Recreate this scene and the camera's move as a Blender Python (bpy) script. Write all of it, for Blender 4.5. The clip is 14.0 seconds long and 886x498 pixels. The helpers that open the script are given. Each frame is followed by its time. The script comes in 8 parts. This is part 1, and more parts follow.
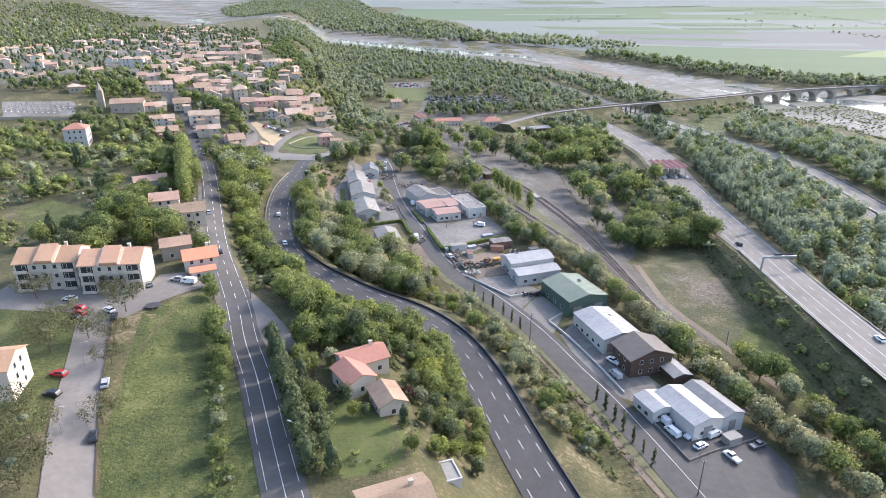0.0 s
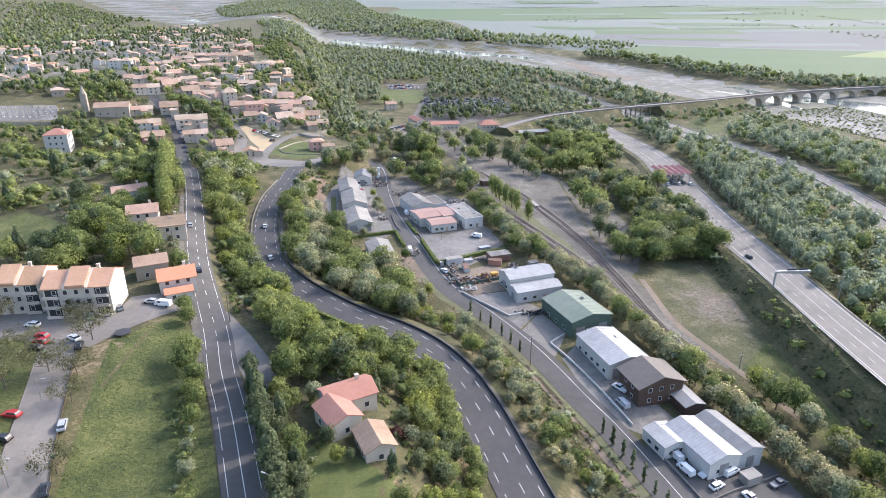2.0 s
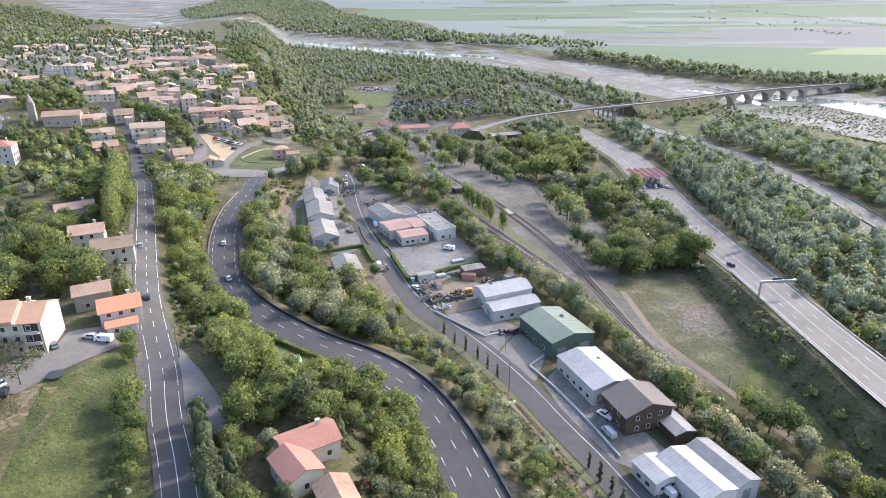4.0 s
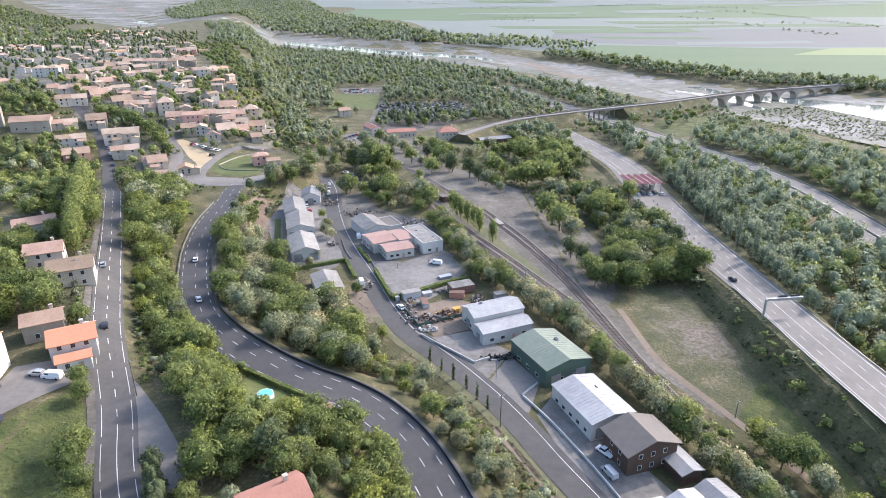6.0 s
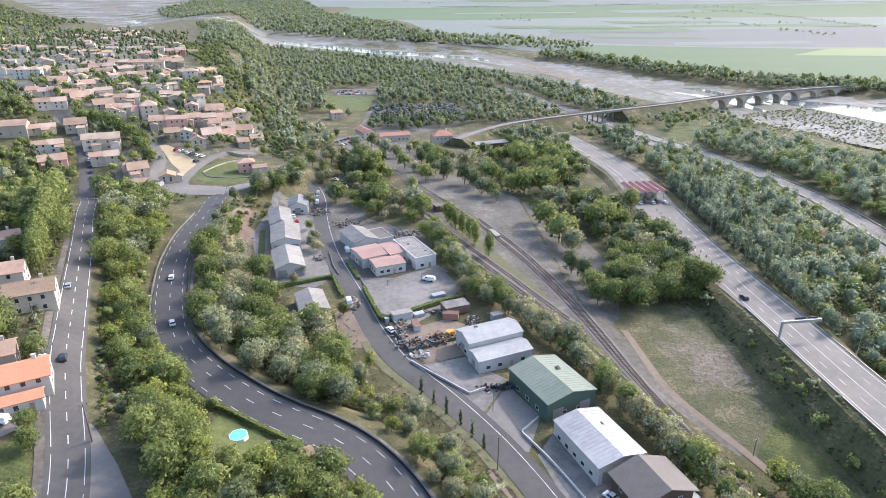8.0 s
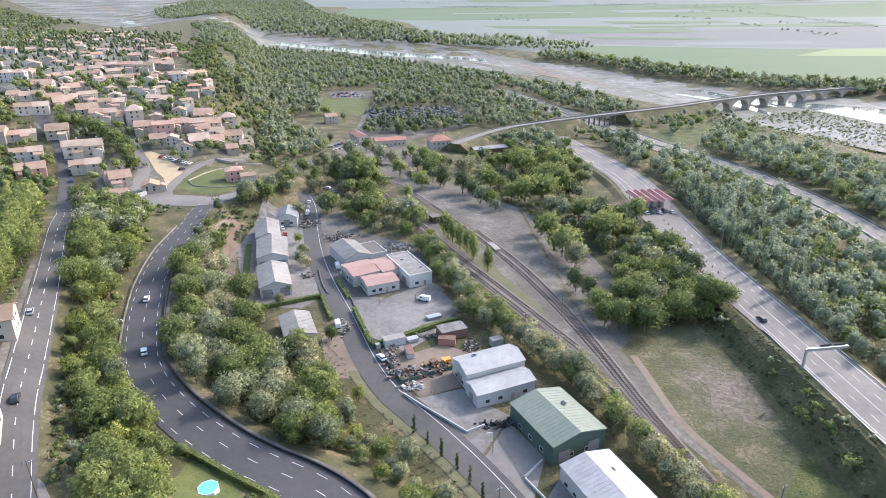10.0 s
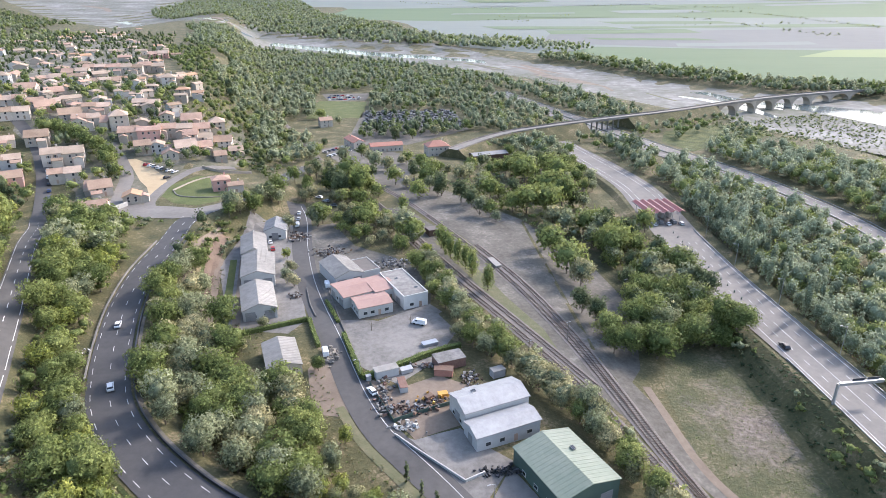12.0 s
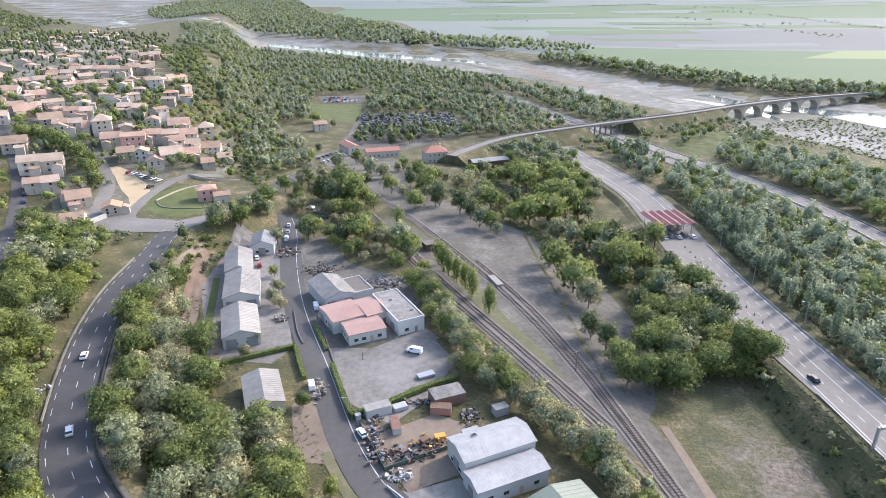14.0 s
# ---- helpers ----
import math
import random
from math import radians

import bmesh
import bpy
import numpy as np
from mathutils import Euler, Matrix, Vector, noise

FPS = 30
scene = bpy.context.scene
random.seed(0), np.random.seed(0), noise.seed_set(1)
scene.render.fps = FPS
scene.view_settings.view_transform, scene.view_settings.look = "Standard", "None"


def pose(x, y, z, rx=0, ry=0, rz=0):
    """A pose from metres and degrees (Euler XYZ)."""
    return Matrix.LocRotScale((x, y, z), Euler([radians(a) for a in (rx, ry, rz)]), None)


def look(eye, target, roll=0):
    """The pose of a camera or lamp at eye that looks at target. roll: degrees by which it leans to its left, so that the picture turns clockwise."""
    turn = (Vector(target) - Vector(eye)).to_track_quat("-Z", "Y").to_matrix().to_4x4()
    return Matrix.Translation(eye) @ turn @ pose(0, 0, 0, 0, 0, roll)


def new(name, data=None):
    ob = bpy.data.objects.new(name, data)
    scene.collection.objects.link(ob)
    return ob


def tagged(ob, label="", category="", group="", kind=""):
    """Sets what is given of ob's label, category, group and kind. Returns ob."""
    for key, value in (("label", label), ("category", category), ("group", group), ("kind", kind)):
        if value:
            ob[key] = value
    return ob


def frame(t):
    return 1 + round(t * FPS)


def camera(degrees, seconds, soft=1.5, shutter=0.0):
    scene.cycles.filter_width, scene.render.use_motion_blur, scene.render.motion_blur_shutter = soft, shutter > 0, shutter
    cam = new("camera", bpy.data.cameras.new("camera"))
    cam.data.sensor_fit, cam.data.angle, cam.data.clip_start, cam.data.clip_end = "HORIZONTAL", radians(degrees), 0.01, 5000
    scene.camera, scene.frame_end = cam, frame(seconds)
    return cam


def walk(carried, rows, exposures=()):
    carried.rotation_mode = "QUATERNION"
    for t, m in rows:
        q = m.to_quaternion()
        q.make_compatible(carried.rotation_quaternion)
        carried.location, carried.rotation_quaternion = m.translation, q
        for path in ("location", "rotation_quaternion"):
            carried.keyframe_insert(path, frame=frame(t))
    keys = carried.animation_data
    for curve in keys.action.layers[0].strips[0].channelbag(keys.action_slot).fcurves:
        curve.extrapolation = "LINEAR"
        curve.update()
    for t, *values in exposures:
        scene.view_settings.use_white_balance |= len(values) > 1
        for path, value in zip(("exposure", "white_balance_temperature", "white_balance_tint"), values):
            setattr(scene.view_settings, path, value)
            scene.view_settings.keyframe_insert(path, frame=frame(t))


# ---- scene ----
cam = camera(70.0, 14.0, soft=0.1)
# seconds, eye, yaw, pitch, lean
PATH = [(0, (0.00, -0.01, 108.14), 0.04, -22.39, 0.15), (0.5, (0.16, 3.69, 108.16), -0.03, -22.39, 0.16), (1, (0.41, 7.46, 108.20), -0.07, -22.40, 0.14), (1.5, (0.64, 11.19, 108.23), -0.13, -22.41, 0.15), (2, (0.98, 15.06, 108.24), -0.23, -22.41, 0.12), (2.5, (1.28, 18.88, 108.23), -0.62, -22.42, 0.12), (3, (1.70, 22.77, 108.23), -1.42, -22.42, -0.01), (5.5, (4.09, 42.35, 108.22), -3.61, -22.42, -0.15), (6, (4.65, 46.42, 108.24), -3.74, -22.44, -0.11), (6.5, (5.24, 50.45, 108.25), -3.84, -22.45, -0.10)] + [(7, (5.76, 54.60, 108.28), -3.96, -22.48, -0.08), (7.5, (6.29, 58.74, 108.26), -4.04, -22.48, -0.07), (8, (6.86, 62.95, 108.26), -4.13, -22.50, -0.04), (10.5, (9.83, 84.33, 108.06), -4.24, -22.49, -0.11), (11, (10.37, 88.74, 108.02), -4.26, -22.46, -0.11), (11.5, (10.81, 93.14, 107.97), -4.31, -22.49, -0.07), (12, (11.36, 97.73, 107.86), -4.32, -22.47, -0.09), (12.5, (11.79, 102.24, 107.81), -4.36, -22.48, -0.03), (13, (12.29, 106.95, 107.74), -4.37, -22.48, -0.04), (13.5, (12.71, 111.48, 107.70), -4.42, -22.49, -0.01)] + [(14, (13.10, 116.12, 107.61), -4.45, -22.47, -0.00)]
walk(cam, [(t, pose(*eye, 90 + pitch, 0, yaw) @ pose(0, 0, 0, 0, 0, lean)) for t, eye, yaw, pitch, lean in PATH], [(0, 0.39, 6170, 15.5), (14, 0.39, 6170, 15.5)])

# ---- light ----
SUN_UP, SUN_TURN = 33.0, 58.0  # height of the sun and its bearing from +y towards +x, degrees
world = bpy.data.worlds.new("sky")
scene.world = world
world.use_nodes = True
sky = world.node_tree.nodes.new("ShaderNodeTexSky")
sky.sky_type, sky.sun_disc = "NISHITA", False
sky.sun_elevation, sky.sun_rotation = radians(SUN_UP), radians(SUN_TURN)
sky.air_density, sky.dust_density, sky.ozone_density = 1.2, 2.5, 1.0
backing = world.node_tree.nodes["Background"]
backing.inputs["Strength"].default_value = 0.34
world.node_tree.links.new(sky.outputs[0], backing.inputs["Color"])
sun = new("sun", bpy.data.lights.new("sun", "SUN"))
sun.data.energy, sun.data.angle, sun.data.color = 3.2, radians(0.6), (1.0, 0.94, 0.88)
to_sun = Vector((math.sin(radians(SUN_TURN)) * math.cos(radians(SUN_UP)), math.cos(radians(SUN_TURN)) * math.cos(radians(SUN_UP)), math.sin(radians(SUN_UP))))
sun.matrix_world = look((0, 0, 300), Vector((0, 0, 300)) - to_sun)


# ---- materials ----
def surf(name, dark, light, third=None, scale=1.0, rough=0.9, bump=0.0, metal=0.0, rand=0.0, stretch=(1, 1, 1), island=0.0, contrast=1.0, own=False):
    """A worn surface: two scales of noise between two or three colours, fine relief, and a tint that varies from thing to thing."""
    m = bpy.data.materials.new(name)
    m.use_nodes = True
    nt = m.node_tree
    n, link = nt.nodes, nt.links.new
    bsdf = n["Principled BSDF"]
    bsdf.inputs["Roughness"].default_value, bsdf.inputs["Metallic"].default_value = rough, metal
    if own:
        place = n.new("ShaderNodeTexCoord").outputs["Object"]
    else:
        place = n.new("ShaderNodeNewGeometry").outputs["Position"]
    mapping = n.new("ShaderNodeMapping")
    mapping.inputs["Scale"].default_value = stretch
    link(place, mapping.inputs["Vector"])
    fine, wide = n.new("ShaderNodeTexNoise"), n.new("ShaderNodeTexNoise")
    fine.inputs["Scale"].default_value, fine.inputs["Detail"].default_value, fine.inputs["Roughness"].default_value = scale, 6.0, 0.7
    wide.inputs["Scale"].default_value, wide.inputs["Detail"].default_value = scale / 9, 3.0
    link(mapping.outputs[0], fine.inputs["Vector"])
    link(mapping.outputs[0], wide.inputs["Vector"])
    add = n.new("ShaderNodeMath")
    add.operation = "ADD"
    link(fine.outputs["Fac"], add.inputs[0])
    link(wide.outputs["Fac"], add.inputs[1])
    ramp = n.new("ShaderNodeValToRGB")
    spread = 0.22 / contrast
    half = n.new("ShaderNodeMath")
    half.operation, half.inputs[1].default_value = "MULTIPLY", 0.5
    link(add.outputs[0], half.inputs[0])
    link(half.outputs[0], ramp.inputs["Fac"])
    ramp.color_ramp.elements[0].position, ramp.color_ramp.elements[0].color = 0.5 - spread, (*dark, 1)
    ramp.color_ramp.elements[1].position, ramp.color_ramp.elements[1].color = 0.5 + spread * (0.3 if third else 1), (*light, 1)
    if third:
        e = ramp.color_ramp.elements.new(0.5 + spread)
        e.color = (*third, 1)
    colour = ramp.outputs["Color"]
    if rand or island:
        hsv = n.new("ShaderNodeHueSaturation")
        link(colour, hsv.inputs["Color"])
        gain = n.new("ShaderNodeMath")
        gain.operation = "MULTIPLY_ADD"
        gain.inputs[1].default_value, gain.inputs[2].default_value = 2 * rand, 1 - rand
        link(n.new("ShaderNodeObjectInfo").outputs["Random"], gain.inputs[0])
        out = gain.outputs[0]
        if island:
            more = n.new("ShaderNodeMath")
            more.operation = "MULTIPLY_ADD"
            more.inputs[1].default_value = 2 * island
            link(n.new("ShaderNodeNewGeometry").outputs["Random Per Island"], more.inputs[0])
            shift = n.new("ShaderNodeMath")
            shift.operation, shift.inputs[1].default_value = "SUBTRACT", island
            link(out, shift.inputs[0])
            link(shift.outputs[0], more.inputs[2])
            out = more.outputs[0]
        link(out, hsv.inputs["Value"])
        hue = n.new("ShaderNodeMath")
        hue.operation = "MULTIPLY_ADD"
        hue.inputs[1].default_value, hue.inputs[2].default_value = -0.1 * rand, 0.5 + 0.05 * rand
        link(n.new("ShaderNodeObjectInfo").outputs["Random"], hue.inputs[0])
        link(hue.outputs[0], hsv.inputs["Hue"])
        colour = hsv.outputs["Color"]
    link(colour, bsdf.inputs["Base Color"])
    if bump:
        b = n.new("ShaderNodeBump")
        b.inputs["Strength"].default_value, b.inputs["Distance"].default_value = 1.0, bump
        link(fine.outputs["Fac"], b.inputs["Height"])
        link(b.outputs[0], bsdf.inputs["Normal"])
    return m


def leaf(name, dark, light, rand=0.25, island=0.3, glow=0.45):
    """Foliage: light passes through the leaves."""
    m = surf(name, dark, light, scale=0.9, rough=0.65, rand=rand, island=island, own=True)
    n, link = m.node_tree.nodes, m.node_tree.links.new
    bsdf = n["Principled BSDF"]
    bsdf.inputs["Specular IOR Level"].default_value = 0.15
    thin, mix = n.new("ShaderNodeBsdfTranslucent"), n.new("ShaderNodeMixShader")
    link(bsdf.inputs["Base Color"].links[0].from_socket, thin.inputs["Color"])
    mix.inputs[0].default_value = glow
    link(bsdf.outputs[0], mix.inputs[1])
    link(thin.outputs[0], mix.inputs[2])
    link(mix.outputs[0], n["Material Output"].inputs["Surface"])
    return m


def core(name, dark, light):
    """The inner mass of a crown: mottled leaf, with the shade inside painted in."""
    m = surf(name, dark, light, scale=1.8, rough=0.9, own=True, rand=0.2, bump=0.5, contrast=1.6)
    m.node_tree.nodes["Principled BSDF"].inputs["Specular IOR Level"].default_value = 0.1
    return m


ASPHALT = surf("asphalt", (0.058, 0.055, 0.052), (0.094, 0.088, 0.082), scale=0.5, rough=0.88, bump=0.01, contrast=1.4)
DARK_ASPHALT = surf("dark_asphalt", (0.045, 0.044, 0.045), (0.074, 0.071, 0.070), scale=0.5, rough=0.85, bump=0.01, contrast=1.4)
PALE_ASPHALT = surf("pale_asphalt", (0.134, 0.123, 0.11), (0.215, 0.195, 0.172), scale=0.5, rough=0.88, bump=0.01, contrast=1.5)
CONCRETE = surf("concrete", (0.115, 0.107, 0.096), (0.225, 0.21, 0.19), scale=0.45, rough=0.9, bump=0.02, contrast=2.0)
GRAVEL = surf("gravel", (0.0712, 0.0644, 0.051), (0.128, 0.116, 0.0968), (0.204, 0.184, 0.157), scale=0.6, rough=0.95, bump=0.06, contrast=1.7)
DIRT = surf("dirt", (0.12, 0.09, 0.065), (0.24, 0.19, 0.145), scale=0.7, rough=0.95, bump=0.05)
SAND = surf("sand", (0.345, 0.259, 0.15), (0.483, 0.378, 0.235), scale=0.5, rough=0.95, bump=0.05)
GRASS = surf("rough_grass", (0.0446, 0.0489, 0.0171), (0.0978, 0.0874, 0.0359), (0.214, 0.166, 0.0988), scale=0.9, rough=0.95, bump=0.4, contrast=1.7)
MEADOW = surf("meadow_grass", (0.032, 0.047, 0.010), (0.078, 0.092, 0.022), (0.128, 0.13, 0.042), scale=1.1, rough=0.95, bump=0.5, contrast=2.1)
LAWN = surf("lawn", (0.0589, 0.0781, 0.0187), (0.095, 0.11, 0.0298), (0.133, 0.129, 0.051), scale=1.2, rough=0.95, bump=0.15, contrast=1.5)
DRY_FIELD = surf("dry_field", (0.045, 0.054, 0.02), (0.092, 0.09, 0.04), (0.17, 0.138, 0.086), scale=0.9, rough=0.95, bump=0.4, contrast=1.9)
YARD_EARTH = surf("yard_earth", (0.065, 0.072, 0.035), (0.15, 0.135, 0.10), (0.27, 0.245, 0.20), scale=0.35, rough=0.95, bump=0.1, contrast=1.6)
SCRUB = surf("scrub_floor", (0.06, 0.08, 0.03), (0.14, 0.13, 0.07), (0.2, 0.17, 0.1), scale=0.3, rough=0.95, bump=0.3)
SHINGLE = surf("river_gravel", (0.085, 0.09, 0.06), (0.165, 0.16, 0.142), (0.25, 0.242, 0.225), scale=0.07, rough=0.9, bump=0.3, contrast=2.0)
WATER = surf("river_water", (0.10, 0.13, 0.13), (0.16, 0.19, 0.19), scale=0.1, rough=0.12, bump=0.03)
CROP = surf("young_crop", (0.0758, 0.122, 0.0564), (0.101, 0.142, 0.0723), scale=0.02, rough=0.95, stretch=(0.722, 4.74, 0.722))
# Far crop: distance haze painted in as a pale, bluish green.
CROP_HAZY = surf("hazy_crop", (0.128, 0.15, 0.134), (0.162, 0.184, 0.164), scale=0.02, rough=0.95)
CROP_YELLOW = surf("rape_crop", (0.17, 0.215, 0.09), (0.20, 0.24, 0.11), scale=0.02, rough=0.95)
# Ploughed soil turned grey-blue: distance haze painted into the colour.
PLOUGHED_HAZY = surf("hazy_ploughed_field", (0.11, 0.116, 0.112), (0.14, 0.145, 0.14), scale=0.02, rough=0.95)
PAINT = surf("road_paint", (0.30, 0.30, 0.29), (0.66, 0.65, 0.63), scale=1.2, rough=0.7, contrast=1.6)
BALLAST = surf("ballast", (0.109, 0.096, 0.0845), (0.218, 0.192, 0.173), scale=2.0, rough=0.95, bump=0.06)
BROWN_EARTH = surf("brown_earth", (0.10, 0.066, 0.045), (0.20, 0.145, 0.105), scale=0.8, rough=0.95, bump=0.1, contrast=1.4)
RAIL = surf("rail_steel", (0.10, 0.065, 0.05), (0.17, 0.12, 0.09), scale=2.0, rough=0.6, metal=0.3)
SLEEPER = surf("sleeper_wood", (0.084, 0.072, 0.06), (0.144, 0.126, 0.108), scale=2.0)
WHITE_WALL = surf("white_render", (0.40, 0.385, 0.36), (0.53, 0.515, 0.485), scale=0.5, rough=0.9, rand=0.1, contrast=1.2)
CREAM_WALL = surf("cream_render", (0.40, 0.345, 0.285), (0.55, 0.485, 0.41), scale=0.6, rough=0.9, rand=0.2, contrast=1.2)
STONE_WALL = surf("stone_wall", (0.26, 0.22, 0.18), (0.40, 0.35, 0.29), scale=1.2, rough=0.95, rand=0.2, bump=0.04)
PINK_WALL = surf("pink_render", (0.50, 0.27, 0.22), (0.60, 0.36, 0.30), scale=0.5, rough=0.9)
GREY_WALL = surf("grey_render", (0.33, 0.33, 0.33), (0.45, 0.45, 0.44), scale=0.5, rough=0.9)
TILES = surf("canal_tiles", (0.25, 0.162, 0.112), (0.43, 0.295, 0.21), scale=1.6, rough=0.9, rand=0.22, bump=0.06, contrast=1.3)
TILES_PALE = surf("pale_canal_tiles", (0.30, 0.222, 0.162), (0.47, 0.36, 0.268), scale=1.6, rough=0.9, rand=0.18, bump=0.06, contrast=1.3)
TILES_ORANGE = surf("orange_tiles", (0.52, 0.2, 0.105), (0.62, 0.27, 0.158), scale=1.5, rough=0.85, bump=0.05)
TILES_OCHRE = surf("ochre_tiles", (0.36, 0.205, 0.12), (0.50, 0.31, 0.195), scale=1.5, rough=0.9, bump=0.05, rand=0.1, contrast=1.3)
TILES_RED = surf("red_tiles", (0.3, 0.135, 0.0968), (0.44, 0.221, 0.163), scale=1.5, rough=0.9, bump=0.05)
SHEET_WHITE = surf("white_sheet_metal", (0.25, 0.25, 0.25), (0.41, 0.405, 0.40), scale=0.5, rough=0.55, metal=0.1, contrast=1.4)
SHEET_GREY = surf("grey_sheet_metal", (0.15, 0.15, 0.15), (0.27, 0.265, 0.26), scale=0.4, rough=0.65, contrast=1.4)
SHEET_PALE = surf("fibre_cement_roof", (0.171, 0.163, 0.149), (0.333, 0.312, 0.281), scale=0.4, rough=0.88, contrast=1.4)
SHEET_GREEN = surf("green_sheet_metal", (0.123, 0.161, 0.116), (0.193, 0.217, 0.168), scale=0.5, rough=0.55, contrast=1.5)
GREEN_WALL = surf("green_cladding", (0.0455, 0.081, 0.063), (0.078, 0.117, 0.0945), scale=0.5, rough=0.6)
BROWN_ROOF = surf("brown_roof", (0.10, 0.085, 0.075), (0.17, 0.15, 0.13), scale=0.5, rough=0.8)
TIMBER = surf("dark_timber", (0.048, 0.028, 0.02), (0.104, 0.064, 0.044), scale=1.5, rough=0.8, stretch=(0.8, 0.8, 4.8))
PINK_ROOF = surf("pink_gravel_roof", (0.279, 0.171, 0.14), (0.369, 0.248, 0.211), scale=0.7, rough=0.95)
FELT = surf("stained_flat_roof", (0.10, 0.095, 0.088), (0.31, 0.29, 0.265), scale=0.6, rough=0.95, contrast=1.5)
RED_METAL = surf("red_canopy", (0.17, 0.045, 0.045), (0.25, 0.08, 0.075), scale=0.4, rough=0.6)
METAL = surf("galvanised_steel", (0.30, 0.31, 0.32), (0.44, 0.45, 0.46), scale=1.0, rough=0.45, metal=0.6)
DARK_METAL = surf("dark_steel", (0.04, 0.04, 0.045), (0.08, 0.08, 0.085), scale=1.0, rough=0.5, metal=0.4)
BARK = surf("bark", (0.09, 0.07, 0.055), (0.19, 0.155, 0.12), scale=3.0, own=True, bump=0.05)
SHUTTER = surf("painted_shutter", (0.22, 0.15, 0.10), (0.34, 0.26, 0.20), scale=1.5, rand=0.3)
GLASS = surf("window_glass", (0.025, 0.03, 0.035), (0.05, 0.055, 0.06), scale=0.5, rough=0.08)
POOL_WATER = surf("pool_water", (0.12, 0.50, 0.58), (0.2, 0.62, 0.68), scale=1.0, rough=0.1)
POOL_WALL = surf("pool_liner", (0.5, 0.62, 0.66), (0.62, 0.72, 0.75), scale=1.0, rough=0.5)
RUBBER = surf("rubber", (0.015, 0.015, 0.015), (0.03, 0.03, 0.03), scale=3.0)
RUST = surf("rusty_scrap", (0.085, 0.05, 0.036), (0.20, 0.13, 0.09), scale=2.0, rand=0.4)
LEAF_MID = leaf("leaf_mid", (0.149, 0.189, 0.0561), (0.273, 0.312, 0.114), island=0.34)
LEAF_DARK = leaf("leaf_dark", (0.0977, 0.128, 0.0623), (0.176, 0.208, 0.106), island=0.34)
LEAF_FRESH = leaf("leaf_fresh", (0.204, 0.244, 0.0547), (0.334, 0.361, 0.105), island=0.34)
# Willow grey; in the far woods it also paints in haze.
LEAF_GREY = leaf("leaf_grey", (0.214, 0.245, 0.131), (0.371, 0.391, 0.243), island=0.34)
# Paler and bluer leaf: distance haze painted into the colour.
LEAF_HAZED = leaf("leaf_hazed", (0.19, 0.235, 0.15), (0.33, 0.375, 0.255), island=0.34)
LEAF_CREAM = leaf("leaf_cream", (0.26, 0.263, 0.131), (0.443, 0.416, 0.249), island=0.34)
LEAF_STRAW = leaf("leaf_straw", (0.19, 0.165, 0.075), (0.31, 0.27, 0.15), island=0.34)
LEAF_OLIVE = leaf("leaf_olive", (0.10, 0.105, 0.05), (0.19, 0.185, 0.095), island=0.25)
LEAF_PURPLE = leaf("leaf_purple", (0.06, 0.02, 0.025), (0.11, 0.04, 0.04))
# Leaf colours darkened to paint in the shade within the crowns.
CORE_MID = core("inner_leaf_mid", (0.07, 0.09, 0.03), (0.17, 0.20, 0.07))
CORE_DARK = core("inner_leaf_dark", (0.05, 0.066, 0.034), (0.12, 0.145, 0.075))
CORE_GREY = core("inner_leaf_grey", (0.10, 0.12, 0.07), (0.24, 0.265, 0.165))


def worn_patch(m, x, y, size, dark, light):
    """A bare spot with an uneven rim, worn into a ground material round one place."""
    n, link = m.node_tree.nodes, m.node_tree.links.new
    bsdf = n["Principled BSDF"]
    away = n.new("ShaderNodeVectorMath")
    away.operation = "DISTANCE"
    flat = n.new("ShaderNodeVectorMath")
    flat.operation = "MULTIPLY"
    flat.inputs[1].default_value = (1, 0.6, 0)
    link(n.new("ShaderNodeNewGeometry").outputs["Position"], flat.inputs[0])
    link(flat.outputs[0], away.inputs[0])
    away.inputs[1].default_value = (x, y * 0.6, 0)
    rough = n.new("ShaderNodeTexNoise")
    rough.inputs["Scale"].default_value, rough.inputs["Detail"].default_value, rough.inputs["Roughness"].default_value = 0.13, 7.0, 0.7
    reach = n.new("ShaderNodeMath")
    reach.operation, reach.inputs[1].default_value = "MULTIPLY_ADD", 2.6 * size
    link(rough.outputs["Fac"], reach.inputs[0])
    reach.inputs[2].default_value = -0.9 * size
    link(n.new("ShaderNodeNewGeometry").outputs["Position"], rough.inputs["Vector"])
    less = n.new("ShaderNodeMapRange")
    less.inputs["From Min"].default_value, less.inputs["From Max"].default_value = -0.35 * size, 0.35 * size
    gap = n.new("ShaderNodeMath")
    gap.operation = "SUBTRACT"
    link(reach.outputs[0], gap.inputs[0])
    link(away.outputs["Value"], gap.inputs[1])
    link(gap.outputs[0], less.inputs["Value"])
    grain, earth, mix = n.new("ShaderNodeTexNoise"), n.new("ShaderNodeValToRGB"), n.new("ShaderNodeMix")
    grain.inputs["Scale"].default_value, grain.inputs["Detail"].default_value = 0.7, 6.0
    link(n.new("ShaderNodeNewGeometry").outputs["Position"], grain.inputs["Vector"])
    link(grain.outputs["Fac"], earth.inputs["Fac"])
    earth.color_ramp.elements[0].position, earth.color_ramp.elements[0].color = 0.35, (*dark, 1)
    earth.color_ramp.elements[1].position, earth.color_ramp.elements[1].color = 0.65, (*light, 1)
    mix.data_type = "RGBA"
    link(less.outputs[0], mix.inputs["Factor"])
    link(bsdf.inputs["Base Color"].links[0].from_socket, mix.inputs["A"])
    link(earth.outputs["Color"], mix.inputs["B"])
    link(mix.outputs["Result"], bsdf.inputs["Base Color"])


